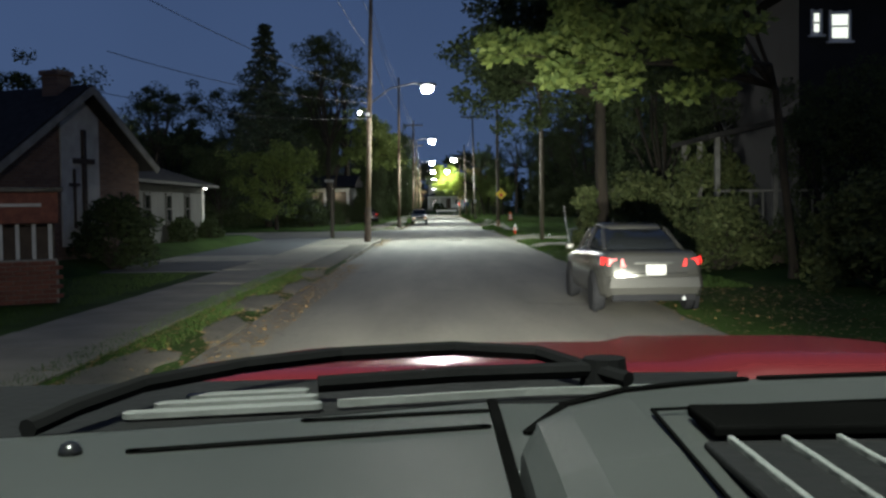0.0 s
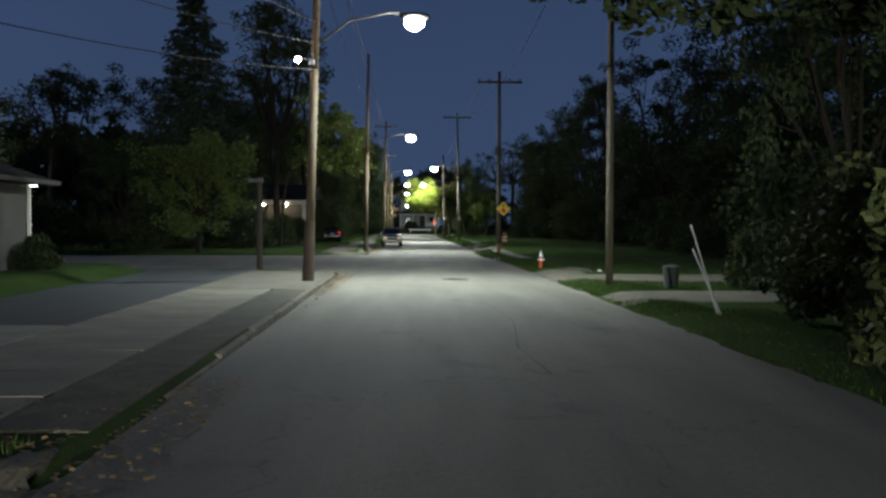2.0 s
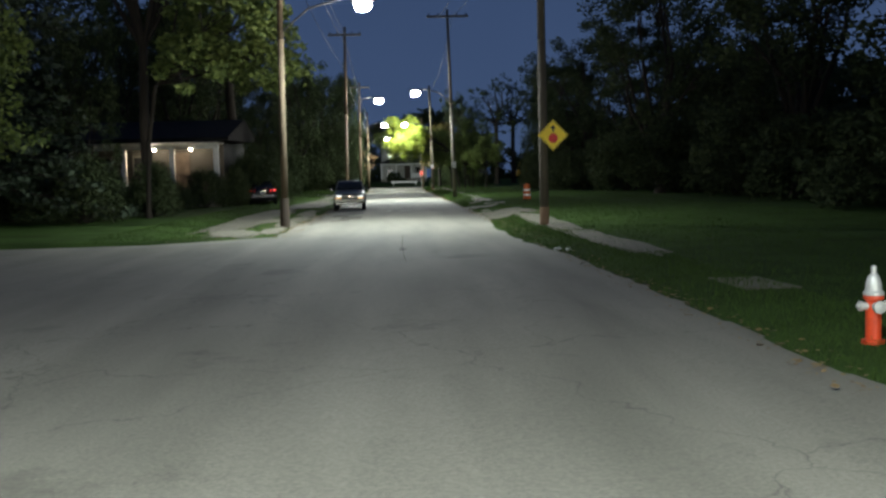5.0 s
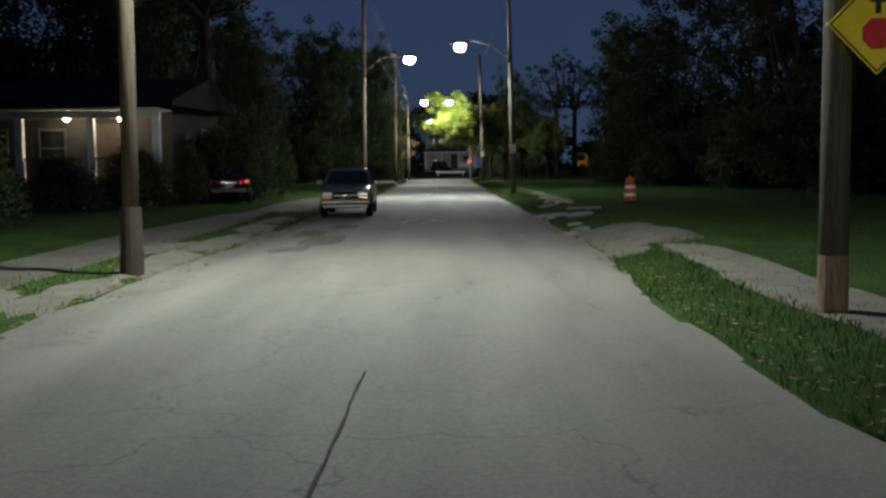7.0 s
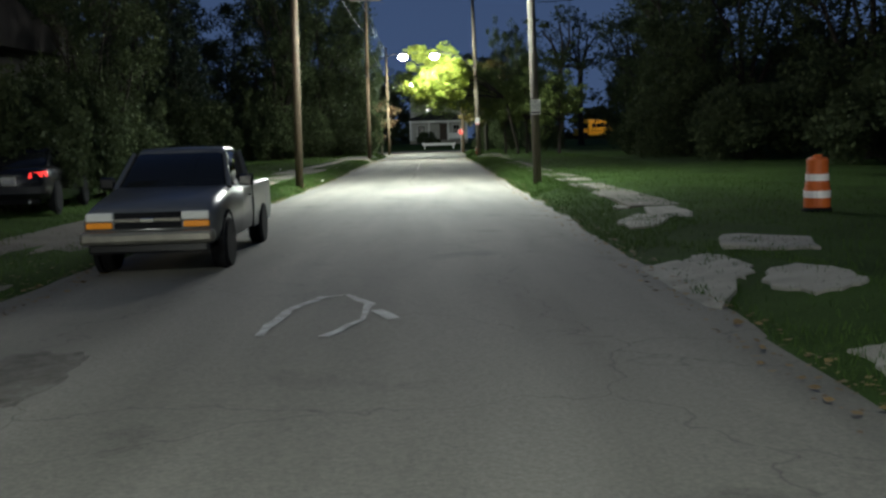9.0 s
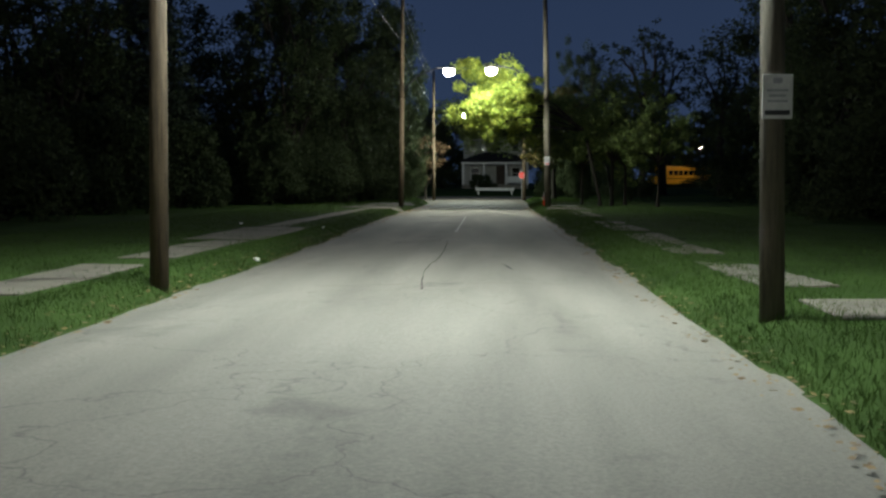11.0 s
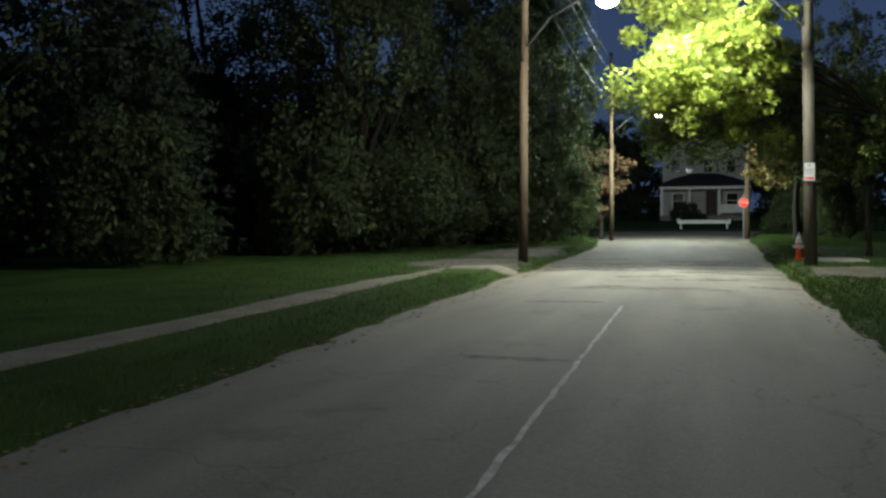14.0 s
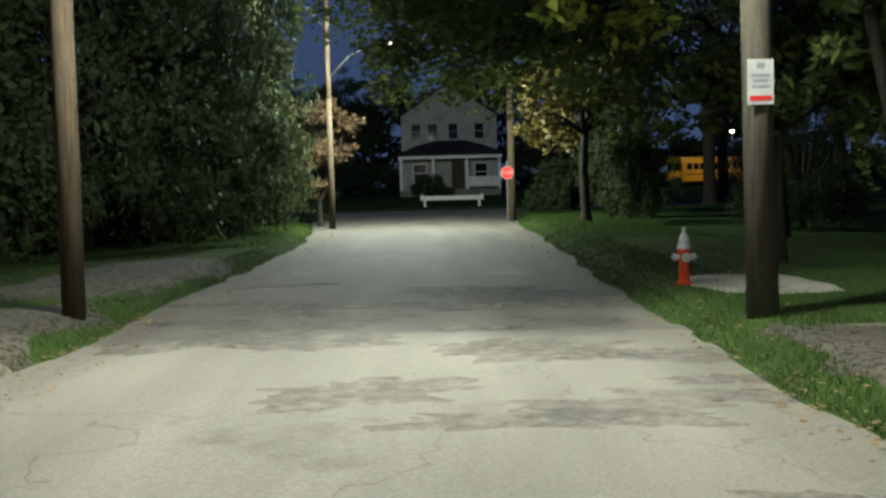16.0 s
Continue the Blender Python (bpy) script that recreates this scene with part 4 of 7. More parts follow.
SAPLING = broad_tree(18, 4.9, 1.9, LEAF_GREEN, 0.085, 90, 60, base=0.32, girth=0.7, label="young tree with hanging branches beside the pole", droop=0.5)
SAPLING.matrix_basis = at(3.3, 142.6, None, 1.0, 0)
tagged(copy_thing(SAPLING, at(4.5, 139.7, None, 1.1, 130)), "leafy young tree with low branches on the verge")
tagged(copy_thing(SAPLING, at(6.4, 137.6, None, 1.05, 250)), "leafy young tree at the edge of the lawn")
RUST = broad_tree(10, 6.0, 2.0, LEAF_RUST, 0.12, 80, 60, base=0.12, label="small rust-coloured tree at the corner")
RUST.matrix_basis = at(-6.5, 166.3, None, 0.85, 0)
tagged(copy_thing(RUST, at(-7.6, 169.5, None, 0.7, 120)), "low rust-coloured bushy tree")
OVERTREE = broad_tree(15, 5.9, 4.4, LEAF_GREEN, 0.085, 240, 95, base=0.50, girth=0.6, shift=(-5.6, -1.0), label="spreading green tree whose branches hang over the street", droop=0.4)
OVERTREE.matrix_basis = at(5.6, 149.0, None, 1.0, 0)
MAPLE = broad_tree(12, 6.5, 2.3, LEAF_GREEN, 0.075, 120, 150, base=0.47, girth=0.6, shift=(-3.5, -3.4), flat=0.5, label="green maple whose branches hang over the parked car", droop=0.5, clump=0.125)
MAPLE.matrix_basis = at(3.9, 15.8, None, 1.0, 0)

# Crown takes the darkened leaves so nearby lamps don't brighten it.
IVYTREE = broad_tree(16, 10.5, 3.7, LEAF_SHADED, 0.085, 320, 130, base=0.33, shift=(-0.4, 1.6), girth=0.75, label="dark tree with an ivy-clad trunk leaning over the street", clump=0.13)
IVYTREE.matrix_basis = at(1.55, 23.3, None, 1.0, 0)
IVY = bush(26, 0.85, 0.9, 2.1, LEAF_VINE, "pale ivy and brambles climbing a tree trunk", n=2600, name="ivy", category="ivy")
IVY.matrix_basis = at(1.05, 23.1)

HEDGE = bush(20, 2.35, 2.0, 1.8, LEAF_SHADED, "round clipped dark shrub before the church")
HEDGE.matrix_basis = at(-11.0, 21.9)
SHRUB = bush(21, 1.05, 1.05, 0.9, LEAF_SHADED, "small round clipped shrub by the white wall", n=2600)
SHRUB.matrix_basis = at(-12.6, 34.6)
copy_thing(SHRUB, at(-12.62, 39.4, None, 0.92, 70))
SCRUB = bush(22, 2.6, 2.6, 2.1, LEAF_VINE, "overgrown shrub with vines on the verge", n=5200)
plant(SCRUB, [(3.1, 25.5, 1.0, 0, 1.1), (3.4, 28.6, 1.0, 90, 1.0), (3.9, 31.0, 0.8, 200, 0.8), (4.2, 22.4, 1.0, 160, 1.2), (3.3, 18.8, 0.8, 250, 0.7), (4.4, 13.0, 0.9, 10, 0.8), (4.9, 9.5, 0.9, 100, 0.8), (4.6, 36.5, 0.6, 40, 0.6)])
HOUSESHRUB = bush(25, 2.6, 2.6, 2.1, LEAF_DARK, "dark unclipped shrub before the porch", n=5200)
plant(HOUSESHRUB, [(-11.4, 88.0, 0.85, 20, 0.84), (-13.4, 87.7, 0.9, 80, 0.86), (-15.6, 88.0, 0.9, 140, 0.84), (-17.7, 87.6, 0.9, 210, 0.9), (-12.4, 85.6, 0.8, 100, 0.7), (-10.3, 90.6, 0.55, 60, 1.1), (-9.9, 93.4, 0.7, 160, 1.5), (-10.2, 95.8, 0.8, 260, 1.7), (-11.4, 77.6, 0.85, 300, 1.1), (-12.6, 73.6, 1.0, 0, 1.2)])
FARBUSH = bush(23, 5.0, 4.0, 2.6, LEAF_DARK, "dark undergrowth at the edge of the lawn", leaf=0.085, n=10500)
plant(FARBUSH, [(-22, 86, 1, 0, 1.1), (-12.5, 101.5, 0.9, 60, 1.1), (-20.5, 108, 1, 20, 1), (-20, 116, 1.1, 100, 1), (-20.5, 124, 1.1, 190, 1.1), (-20.5, 133, 1.1, 250, 1), (-20, 142, 1.1, 10, 1), (-17.5, 150, 1.1, 70, 1),
                (-14.5, 158, 1, 120, 1), (-11.5, 168, 1, 170, 0.9), (12.2, 62, 1.1, 0, 1), (12.6, 70, 1.2, 50, 1), (13.2, 78, 1.1, 100, 1.1), (13.4, 86, 1.2, 150, 1), (13.2, 95, 1.1, 200, 1.1), (12.5, 104, 1.1, 250, 1),
                (10.8, 113, 1.1, 300, 1), (10.2, 120, 1, 20, 1), (10.2, 127, 0.9, 80, 0.9), (4.7, 162, 0.5, 140, 1.0), (4.0, 174, 0.8, 0, 0.8), (11, 50, 1, 60, 0.9), (-9.8, 94, 0.7, 10, 0.9), (-9.6, 96.5, 0.6, 0, 0.9), (-15.5, 104, 1, 60, 1.3), (-16.5, 111, 1, 20, 1.4), (-16, 119, 1.1, 100, 1.3), (-16.2, 127, 1.1, 190, 1.4), (-15.6, 135, 1.0, 250, 1.3), (-13.0, 142, 0.9, 10, 1.3), (-11.0, 148, 0.9, 70, 1.3), (-9.6, 153.5, 0.7, 20, 1.3), (-8.4, 158, 0.5, 110, 1.2), (-22, 66, 1.1, 60, 0.9), (-27, 60, 1.1, 60, 0.9), (-16, 76, 1.0, 60, 0.8)])
YARDHEDGE = bush(24, 3.6, 1.6, 1.6, LEAF_DARK, "clipped hedge before the pale house", n=4200, name="hedge", category="hedge")
YARDHEDGE.matrix_basis = at(-2.6, 196.5)


# ---- grass blades, fallen leaves ----
BARE_SPOTS = [(-7.35, 77, 0.68, 9.8), (-5.85, 67.9, 0.3, 1.2), (-6.7, 66.8, 0.6, 1.4), (-5.75, 71.2, 0.38, 1.6), (-5.72, 75.0, 0.3, 1.8), (-5.85, 78.6, 0.32, 1.4), (-5.95, 81.7, 0.26, 1.3), (-6.5, 73.4, 0.35, 1.1), (-6.8, 92, 0.9, 6.2), (1.35, 74.9, 0.9, 2.2), (0.7, 72.6, 0.6, 1.1), (1.6, 59.2, 0.4, 3.2), (1.6, 67.2, 0.42, 4.8), (1.9, 134.4, 0.9, 1.9), (2.05, 139.9, 0.9, 1.3), (-7.0, 137.2, 1.3, 2.6), (-7.1, 125, 0.34, 9.0), (-6.2, 135.4, 0.8, 0.9), (1.2, 81.5, 0.5, 1.7), (0.72, 83.9, 0.46, 0.9), (1.85, 85.1, 0.7, 0.9), (1.75, 88.8, 0.45, 1.3), (1.8, 92.5, 0.45, 1.2), (1.1, 78.2, 0.42, 0.8), (1.0, 43.4, 0.8, 2.6), (3.2, 34.2, 2.8, 1.5), (3.6, 41.2, 2.7, 1.9), (-6.86, 112.7, 1.0, 2.9), (-6.65, 102.5, 0.48, 9), (-5.75, 2.4, 0.24, 1.0), (-5.95, 6.2, 0.22, 1.2), (-5.6, 9.6, 0.26, 1.0), (-5.85, 13.0, 0.24, 1.2), (-5.6, 16.6, 0.24, 1.3), (-5.8, 19.6, 0.22, 0.8), (-6.9, 143.6, 1.2, 3.3)]

def scatter(name, material, regions, size, seed, label, upright=True, category="grass"):
    g = np.random.default_rng(seed)
    quads = []
    for x0, x1, y0, y1, n in regions:
        x, y = g.uniform(x0, x1, n), g.uniform(y0, y1, n)
        z = np.array([ground_z(a, b) if edge_gap(a, b) > 0.03 else (0.02 if not upright and edge_gap(a, b) > -0.8 else -9) for a, b in zip(x, y)])
        keep = z > -0.05
        if upright:
            bare = np.zeros(n, bool)
            for cx, cy, rx, ry in BARE_SPOTS:
                bare |= ((x - cx) / rx) ** 2 + ((y - cy) / ry) ** 2 < 1.0
            keep &= ~bare | (g.random(n) < 0.12)
        p = np.stack([x, y, z], axis=1)[keep]
        m = len(p)
        a = g.uniform(0, 6.283, m)
        h = np.stack([np.cos(a), np.sin(a), np.zeros(m)], axis=1)
        s = size * (0.5 + g.random((m, 1)))
        if upright:
            lean = np.stack([g.normal(0, 0.35, m), g.normal(0, 0.35, m), np.ones(m)], axis=1)
            q = np.stack([p - h * s * 0.075, p + h * s * 0.075, p + lean * s + h * s * 0.03, p + lean * s - h * s * 0.03], axis=1)
        else:
            v = np.stack([-np.sin(a), np.cos(a), g.normal(0, 0.25, m)], axis=1)
            up = np.array([0, 0, 0.02 + 0.0 * s[0, 0]])
            q = np.stack([p - h * s, p - v * s * 0.6, p + h * s, p + v * s * 0.6], axis=1) + up
        quads.append(q.reshape(-1, 3))
    q = np.concatenate(quads)
    ob = cloud_mesh(name, q, np.arange(len(q)).reshape(-1, 4), material, None)
    tagged(ob, label, category, kind="stuff")


scatter("grass", BLADE, [(0.3, 1.0, 95, 135, 16000), (-7.1, -5.9, 97, 133, 9000), (0.15, 1.8, 44, 100, 70000), (1.8, 6, 44, 110, 55000), (6, 10, 60, 110, 20000), (0.15, 0.85, 126, 168, 26000), (0.8, 2.0, 100, 150, 40000), (0.8, 4.5, 150, 168, 24000), (-9.0, -4.9, 150, 168, 24000), (2.0, 7, 110, 160, 30000), (-5.95, -5.0, 95, 150, 45000), (-12, -6.9, 95, 150, 50000),
                         (-6.7, -5.85, -5, 21, 15400), (-9.6, -5.4, 63, 95, 34000), (-11, -8.5, 2, 20, 11000), (0.5, 2.6, 14, 31, 19800), (0.5, 2.2, 34.6, 44, 14000), (2.2, 7, 34.6, 44, 16000), (0.5, 1.7, 30.5, 34.6, 6000)], 0.042, 3, "tufts of green grass on verges and lawns")
scatter("fallen_leaves", STRAW, [(-6.7, -4.9, -2, 24, 8500), (-6.0, -5.2, 30, 46, 500), (-5.75, -5.0, 36, 44, 700), (0.2, 1.6, 14, 45, 900), (0.3, 3.4, 2, 14, 2200), (-8, -5.2, 63, 85, 1200), (0.25, 0.75, 46, 135, 3200), (-5.5, -4.95, 63, 140, 3200), (0.2, 1.0, 128, 160, 1100), (0.8, 3.0, 128, 150, 700), (-5.3, -4.7, 128, 160, 700)], 0.027, 4, "scattered dry autumn leaves along the street", False, "leaves")


# ---- utility poles, lamps, wires ----
def utility_pole(x, y, h, r, material, label, arm=None, lean=(0, 0), band=0.0):
    t = thing("utility_pole", (x, y, ground_z(x, y) - 0.05), label, "utility pole", "poles along the street")
    top = Vector((lean[0], lean[1], h))
    bm = bmesh.new()
    add_rod(bm, (0, 0, -0.3), top * 0.5, r, r * 0.86, 14)
    add_rod(bm, top * 0.5, top, r * 0.86, r * 0.66, 14)
    part("pole", bm, material, t, smooth=True)
    if arm:
        for k, (z, half) in enumerate(arm):
            c = top * (z / h)
            part("crossarm", box((c.x, c.y - r * 0.9, z), (2 * half, 0.09, 0.12), 0.01), WOOD_GREY, t)
            for s in (-0.9, -0.45, 0.45, 0.9):
                part("insulator", lathe([(0.02, 0), (0.02, 0.05), (0.045, 0.06), (0.05, 0.1), (0.03, 0.13)], 8, Matrix.Translation((c.x + s * half, c.y - r * 0.9, z + 0.05))), BLACK, t)
    if band:
        part("guard", rod((0, 0, 0.05), (lean[0] * band / h, 0, band), 0.15, 0.128, 14), DARK_WOOD, t, "dark protective sleeve round the foot")
    return t


def street_lamp(root, head, label, power, cone=163, tint=LAMP_TINT):
    """A cobra-head lamp on a bent arm from root, on a pole, to head."""
    t = thing("street_lamp", root, label, "street lamp", "lamps along the street")
    d = Vector(head) - Vector(root)
    bm = bmesh.new()
    pts = [Vector((0, 0, -0.35)), Vector((d.x * 0.35, d.y * 0.35, d.z * 0.55 + 0.12)), Vector((d.x * 0.75, d.y * 0.75, d.z + 0.2)), Vector((d.x, d.y, d.z + 0.16))]
    for a, b in zip(pts, pts[1:]):
        add_rod(bm, a, b, 0.032, 0.03, 8)
    part("arm", bm, ARM_STEEL, t)
    ang = math.atan2(d.y, d.x)
    turn = Matrix.Translation((d.x, d.y, d.z)) @ Matrix.Rotation(ang, 4, "Z")
    rings = []
    for u, w, h in ((-0.36, 0.05, 0.05), (-0.2, 0.12, 0.09), (0.1, 0.17, 0.11), (0.32, 0.13, 0.08), (0.4, 0.04, 0.03)):
        rings.append([turn @ Vector((u, w * math.cos(6.283 * k / 12), 0.13 + h * math.sin(6.283 * k / 12))) for k in range(12)])
    part("housing", loft(rings), ARM_STEEL, t, smooth=True)
    lens = part("lens", lathe([(0.22, 0.06), (0.25, -0.03), (0.21, -0.13), (0.11, -0.20), (0.01, -0.22)], 14, turn), LAMP_GLOW, t, "glowing white lamp lens", smooth=True)
    lens.visible_shadow = False
    if power:
        li = bpy.data.lights.new("street_light", "SPOT" if cone < 180 else "POINT")
        if cone < 180:
            li.spot_size, li.spot_blend = radians(cone), 0.95
        li.energy, li.color, li.shadow_soft_size = power * SIZE ** 2, tint, 0.2 * SIZE
        ob = new("street_light", li)
        ob.location = (head[0], head[1], head[2] - 0.32)
    return t


POLES_L = [(-6.1, -4.5, 10.6, 0.16, (0, 0)), (-5.89, 39.2, 10.6, 0.115, (0.32, 0)), (-5.70, 69.75, 11.0, 0.105, (0.12, 0)), (-5.43, 102.0, 10.6, 0.115, (0.15, 0)), (-5.83, 138.5, 10.6, 0.128, (0.1, 0)), (-5.7, 163.3, 9.6, 0.12, (0, 0))]
for k, (x, y, h, r, ln) in enumerate(POLES_L):
    utility_pole(x, y, h, r, WOOD_POLE, ("brown wooden utility pole beside the kerb" if k != 2 else "brown wooden utility pole with a dark sleeve at its foot"), [(h - 0.5, 1.0)] if k in (3, 4) else None, ln, band={1: 1.55, 2: 0.9}.get(k, 0.0))
utility_pole(1.45, 38.2, 10.5, 0.092, WOOD_GREY, "slim grey wooden pole on the verge")
sign_pole = utility_pole(1.28, 65.28, 9.3, 0.118, WOOD_GREY, "grey utility pole with a crossarm and a warning sign", [(8.75, 1.15)])
# Thin paler orange-brown band round the foot of the sign pole.
part("pale_foot", rod((0, 0, 0.06), (0, 0, 0.52), 0.1195, 0.1185, 14), mat("pale_foot_wood", (0.26, 0.165, 0.105), (0.11, 0.075, 0.05), 0.9, scale=7, fine=40, bump=0.5, streak=(5, 5, 0.6)), sign_pole, "paler band of wood at the foot")
utility_pole(1.03, 98.8, 10.9, 0.108, WOOD_GREY, "grey utility pole with a crossarm and a small notice", [(10.5, 1.2)], (-0.22, 0))
utility_pole(1.21, 137.0, 10.0, 0.15, WOOD_GREY, "stout grey utility pole beside the hydrant", None, (-0.2, 0))
utility_pole(1.05, 167.6, 9.0, 0.16, WOOD_POLE, "dark wooden pole behind the stop sign")
post = thing("lot_lamp_post", (-8.14, 46.4, 0.12), "short unlit lamp post at the corner of the lot", "lamp post")
part("pole", rod((0, 0, -0.2), (0, 0, 2.75), 0.10, 0.085, 12), BARK, post)
part("head", box((-0.12, -0.05, 2.79), (0.46, 0.26, 0.14), 0.03), ARM_STEEL, post)
part("bracket", box((0, 0, 2.7), (0.14, 0.14, 0.1), 0.01), ARM_STEEL, post)
# Glowing globe and bracket added to stand for a bright glint on the pole.
bk = thing("pole_lamp", (-5.78, 39.05, 5.5), "small glowing globe on the pole, standing for a bright glint", "lamp")
part("clamp", box((0, 0, 0), (0.14, 0.16, 0.16), 0.02), STEEL, bk)
part("arm", rod((0, -0.03, 0.05), (-0.3, -0.06, 0.10), 0.018, 0.014, 8), STEEL, bk)
part("globe", lathe([(0.01, -0.07), (0.05, -0.05), (0.07, 0.0), (0.05, 0.05), (0.01, 0.07)], 12, Matrix.Translation((-0.34, -0.06, 0.06))), GLINT_GLOW, bk, "glowing white globe", smooth=True)

LAMPS = [((-5.9, -4.5, 6.2), (-3.3, -4.4, 6.5)), ((-5.7, 39.2, 6.3), (-3.26, 39.6, 6.64)), ((-5.63, 69.75, 6.0), (-3.22, 69.0, 6.3)), ((0.93, 98.8, 6.0), (-1.13, 99.2, 6.31)), ((-5.35, 102.0, 5.85), (-3.35, 102.7, 6.18)),
         ((-5.76, 138.5, 6.1), (-3.39, 136.05, 6.43)), ((1.1, 137.0, 6.0), (-1.46, 135.1, 6.36)), ((-5.65, 163.3, 5.75), (-3.3, 161.0, 6.08))]
for k, ((root, head), power) in enumerate(zip(LAMPS, LAMP_POWER)):
    street_lamp(root, head, "cobra-head street lamp burning on a steel arm", power, 168 if k == 1 else 177 if k == 2 else 163 if k < 6 else 180, (0.84, 1.0, 0.84) if k < 1 else (0.87, 1.0, 0.88) if k > 4 else LAMP_TINT)
utility_pole(-31.2, 72.3, 9.5, 0.12, WOOD_POLE, "distant wooden pole along the side street")
street_lamp((-31.1, 72.2, 7.2), (-29.5, 71.8, 7.6), "distant street lamp burning beside the side street", 260)
for k, (a, b) in enumerate(zip(POLES_L, POLES_L[1:])):
    for dz, dx in ((-0.45, 0.0), (-1.2, 0.08), (-2.4, -0.12)):
        tagged(cable("overhead_wire", (a[0] + dx + a[4][0], a[1], a[2] + dz), (b[0] + dx + b[4][0], b[1], b[2] + dz), 0.45), "thin black overhead wire between poles", "wire", "wires over the street")
for a, b, s in (((1.3, 65.1, 8.8), (1.0, 98.6, 10.5), 0.5), ((0.5, 65.1, 8.8), (0.2, 98.6, 10.5), 0.5), ((1.4, 38.2, 10.2), (1.4, 65.1, 8.8), 0.4), ((1.05, 98.6, 10.4), (1.35, 137, 9.8), 0.5),
                ((-5.72, 39.2, 5.35), (-13.6, 27.2, 5.3), 0.35), ((-5.7, 39.2, 6.0), (-12.6, 26.5, 6.3), 0.3), ((-5.68, 39.2, 6.5), (-11.2, 24.0, 7.6), 0.3),
                ((1.05, 98.6, 4.6), (9.5, 112, 8.0), 0.4), ((1.05, 167.6, 7.6), (-7.5, 178, 5.5), 0.3)):
    tagged(cable("overhead_wire", a, b, s), "thin black overhead wire", "wire", "wires over the street")


# ---- signs, hydrants, drum, small things of the verge ----
def poly_sign(points, y, thick):
    return sheet([(x, y, z) for x, z in points], thick)


def warning_sign():
    t = thing("warning_sign", (1.5, 65.08, 2.35), "yellow diamond stop-ahead sign fixed to a utility pole", "road sign")
    h = 0.385
    dia = [(0, -h), (h, 0), (0, h), (-h, 0)]
    part("plate", poly_sign(dia, 0, 0.006), SIGN_YELLOW, t)
    bm = bmesh.new()
    for a, b in zip(dia, dia[1:] + dia[:1]):
        a, b = Vector((a[0], 0, a[1])) * 0.93, Vector((b[0], 0, b[1])) * 0.93
        mid = (a + b) / 2
        add_box(bm, (mid.x, -0.009, mid.z), ((b - a).length, 0.003, 0.012), 0, Matrix.Rotation(-math.atan2((b - a).z, (b - a).x), 4, "Y"))
    part("border", bm, SIGN_BLACK, t)
    oct_ = [(0.125 * math.cos(math.radians(22.5 + 45 * k)), -0.075 + 0.125 * math.sin(math.radians(22.5 + 45 * k))) for k in range(8)]
    part("octagon", poly_sign(oct_, -0.008, 0.003), SIGN_RED, t)
    part("arrow", poly_sign([(-0.022, 0.075), (0.022, 0.075), (0.022, 0.16), (0.075, 0.16), (0, 0.25), (-0.075, 0.16), (-0.022, 0.16)], -0.008, 0.003), SIGN_BLACK, t)
    part("bracket", box((-0.12, 0.05, 0), (0.5, 0.03, 0.04), 0.004), STEEL, t)


warning_sign()


def notice(x, y, z, w, h, label, red):
    t = thing("notice", (x, y, z), label, "sign", "notices on poles")
    part("plate", box((0, 0, 0), (w, 0.006, h), 0.002), SIGN_WHITE, t)
    bm = bmesh.new()
    add_box(bm, (0, -0.005, h * 0.36), (w * 0.30, 0.002, h * 0.12))
    for k, (ww, zz) in enumerate(((0.7, 0.14), (0.55, 0.02), (0.66, -0.10))):
        add_box(bm, (0, -0.005, h * zz), (w * ww, 0.002, h * 0.055))
    part("print", bm, mat("grey_print", (0.30, 0.30, 0.31), rough=0.6, bump=0), t)
    part("footer", box((0, -0.005, -h * 0.36), (w * 0.84, 0.002, h * 0.11)), SIGN_RED if red else SIGN_BLACK, t)


notice(0.99, 98.66, 2.05, 0.25, 0.37, "small white notice on a utility pole", False)
notice(1.14, 136.83, 2.35, 0.24, 0.41, "small white notice with a red line on a pole", True)


def hydrant(x, y, h, label):
    t = thing("fire_hydrant", (x, y, ground_z(x, y) - 0.01), label, "fire hydrant", "hydrants on the verge")
    s = h / 0.9
    part("barrel", lathe([(0.13 * s, 0), (0.13 * s, 0.05 * s), (0.085 * s, 0.06 * s), (0.085 * s, 0.50 * s), (0.11 * s, 0.52 * s), (0.11 * s, 0.56 * s), (0.09 * s, 0.57 * s)], 16), HYDRANT_RED, t, "orange-red iron barrel", smooth=False)
    part("bonnet", lathe([(0.115 * s, 0.565 * s), (0.115 * s, 0.60 * s), (0.09 * s, 0.62 * s), (0.085 * s, 0.70 * s), (0.06 * s, 0.78 * s), (0.03 * s, 0.81 * s), (0.03 * s, 0.89 * s), (0.018 * s, 0.9 * s)], 16), HYDRANT_TOP, t, "silver domed bonnet with a nut", smooth=False)
    for a in (0, 180, 270):
        m = Matrix.Translation((0, 0, 0.44 * s)) @ Matrix.Rotation(math.radians(a), 4, "Z") @ Matrix.Rotation(math.radians(90), 4, "Y")
        big = 1.25 if a == 270 else 1.0
        part("nozzle", lathe([(0.045 * big * s, 0.07 * s), (0.045 * big * s, 0.13 * s), (0.058 * big * s, 0.135 * s), (0.058 * big * s, 0.17 * s), (0.02 * s, 0.175 * s), (0.02 * s, 0.20 * s)], 12, m), HYDRANT_TOP, t, "silver hose cap")


hydrant(1.06, 47.55, 0.58, "red fire hydrant with a silver top on the verge")
hydrant(1.2, 140.0, 0.72, "orange-red fire hydrant with silver caps in the grass")


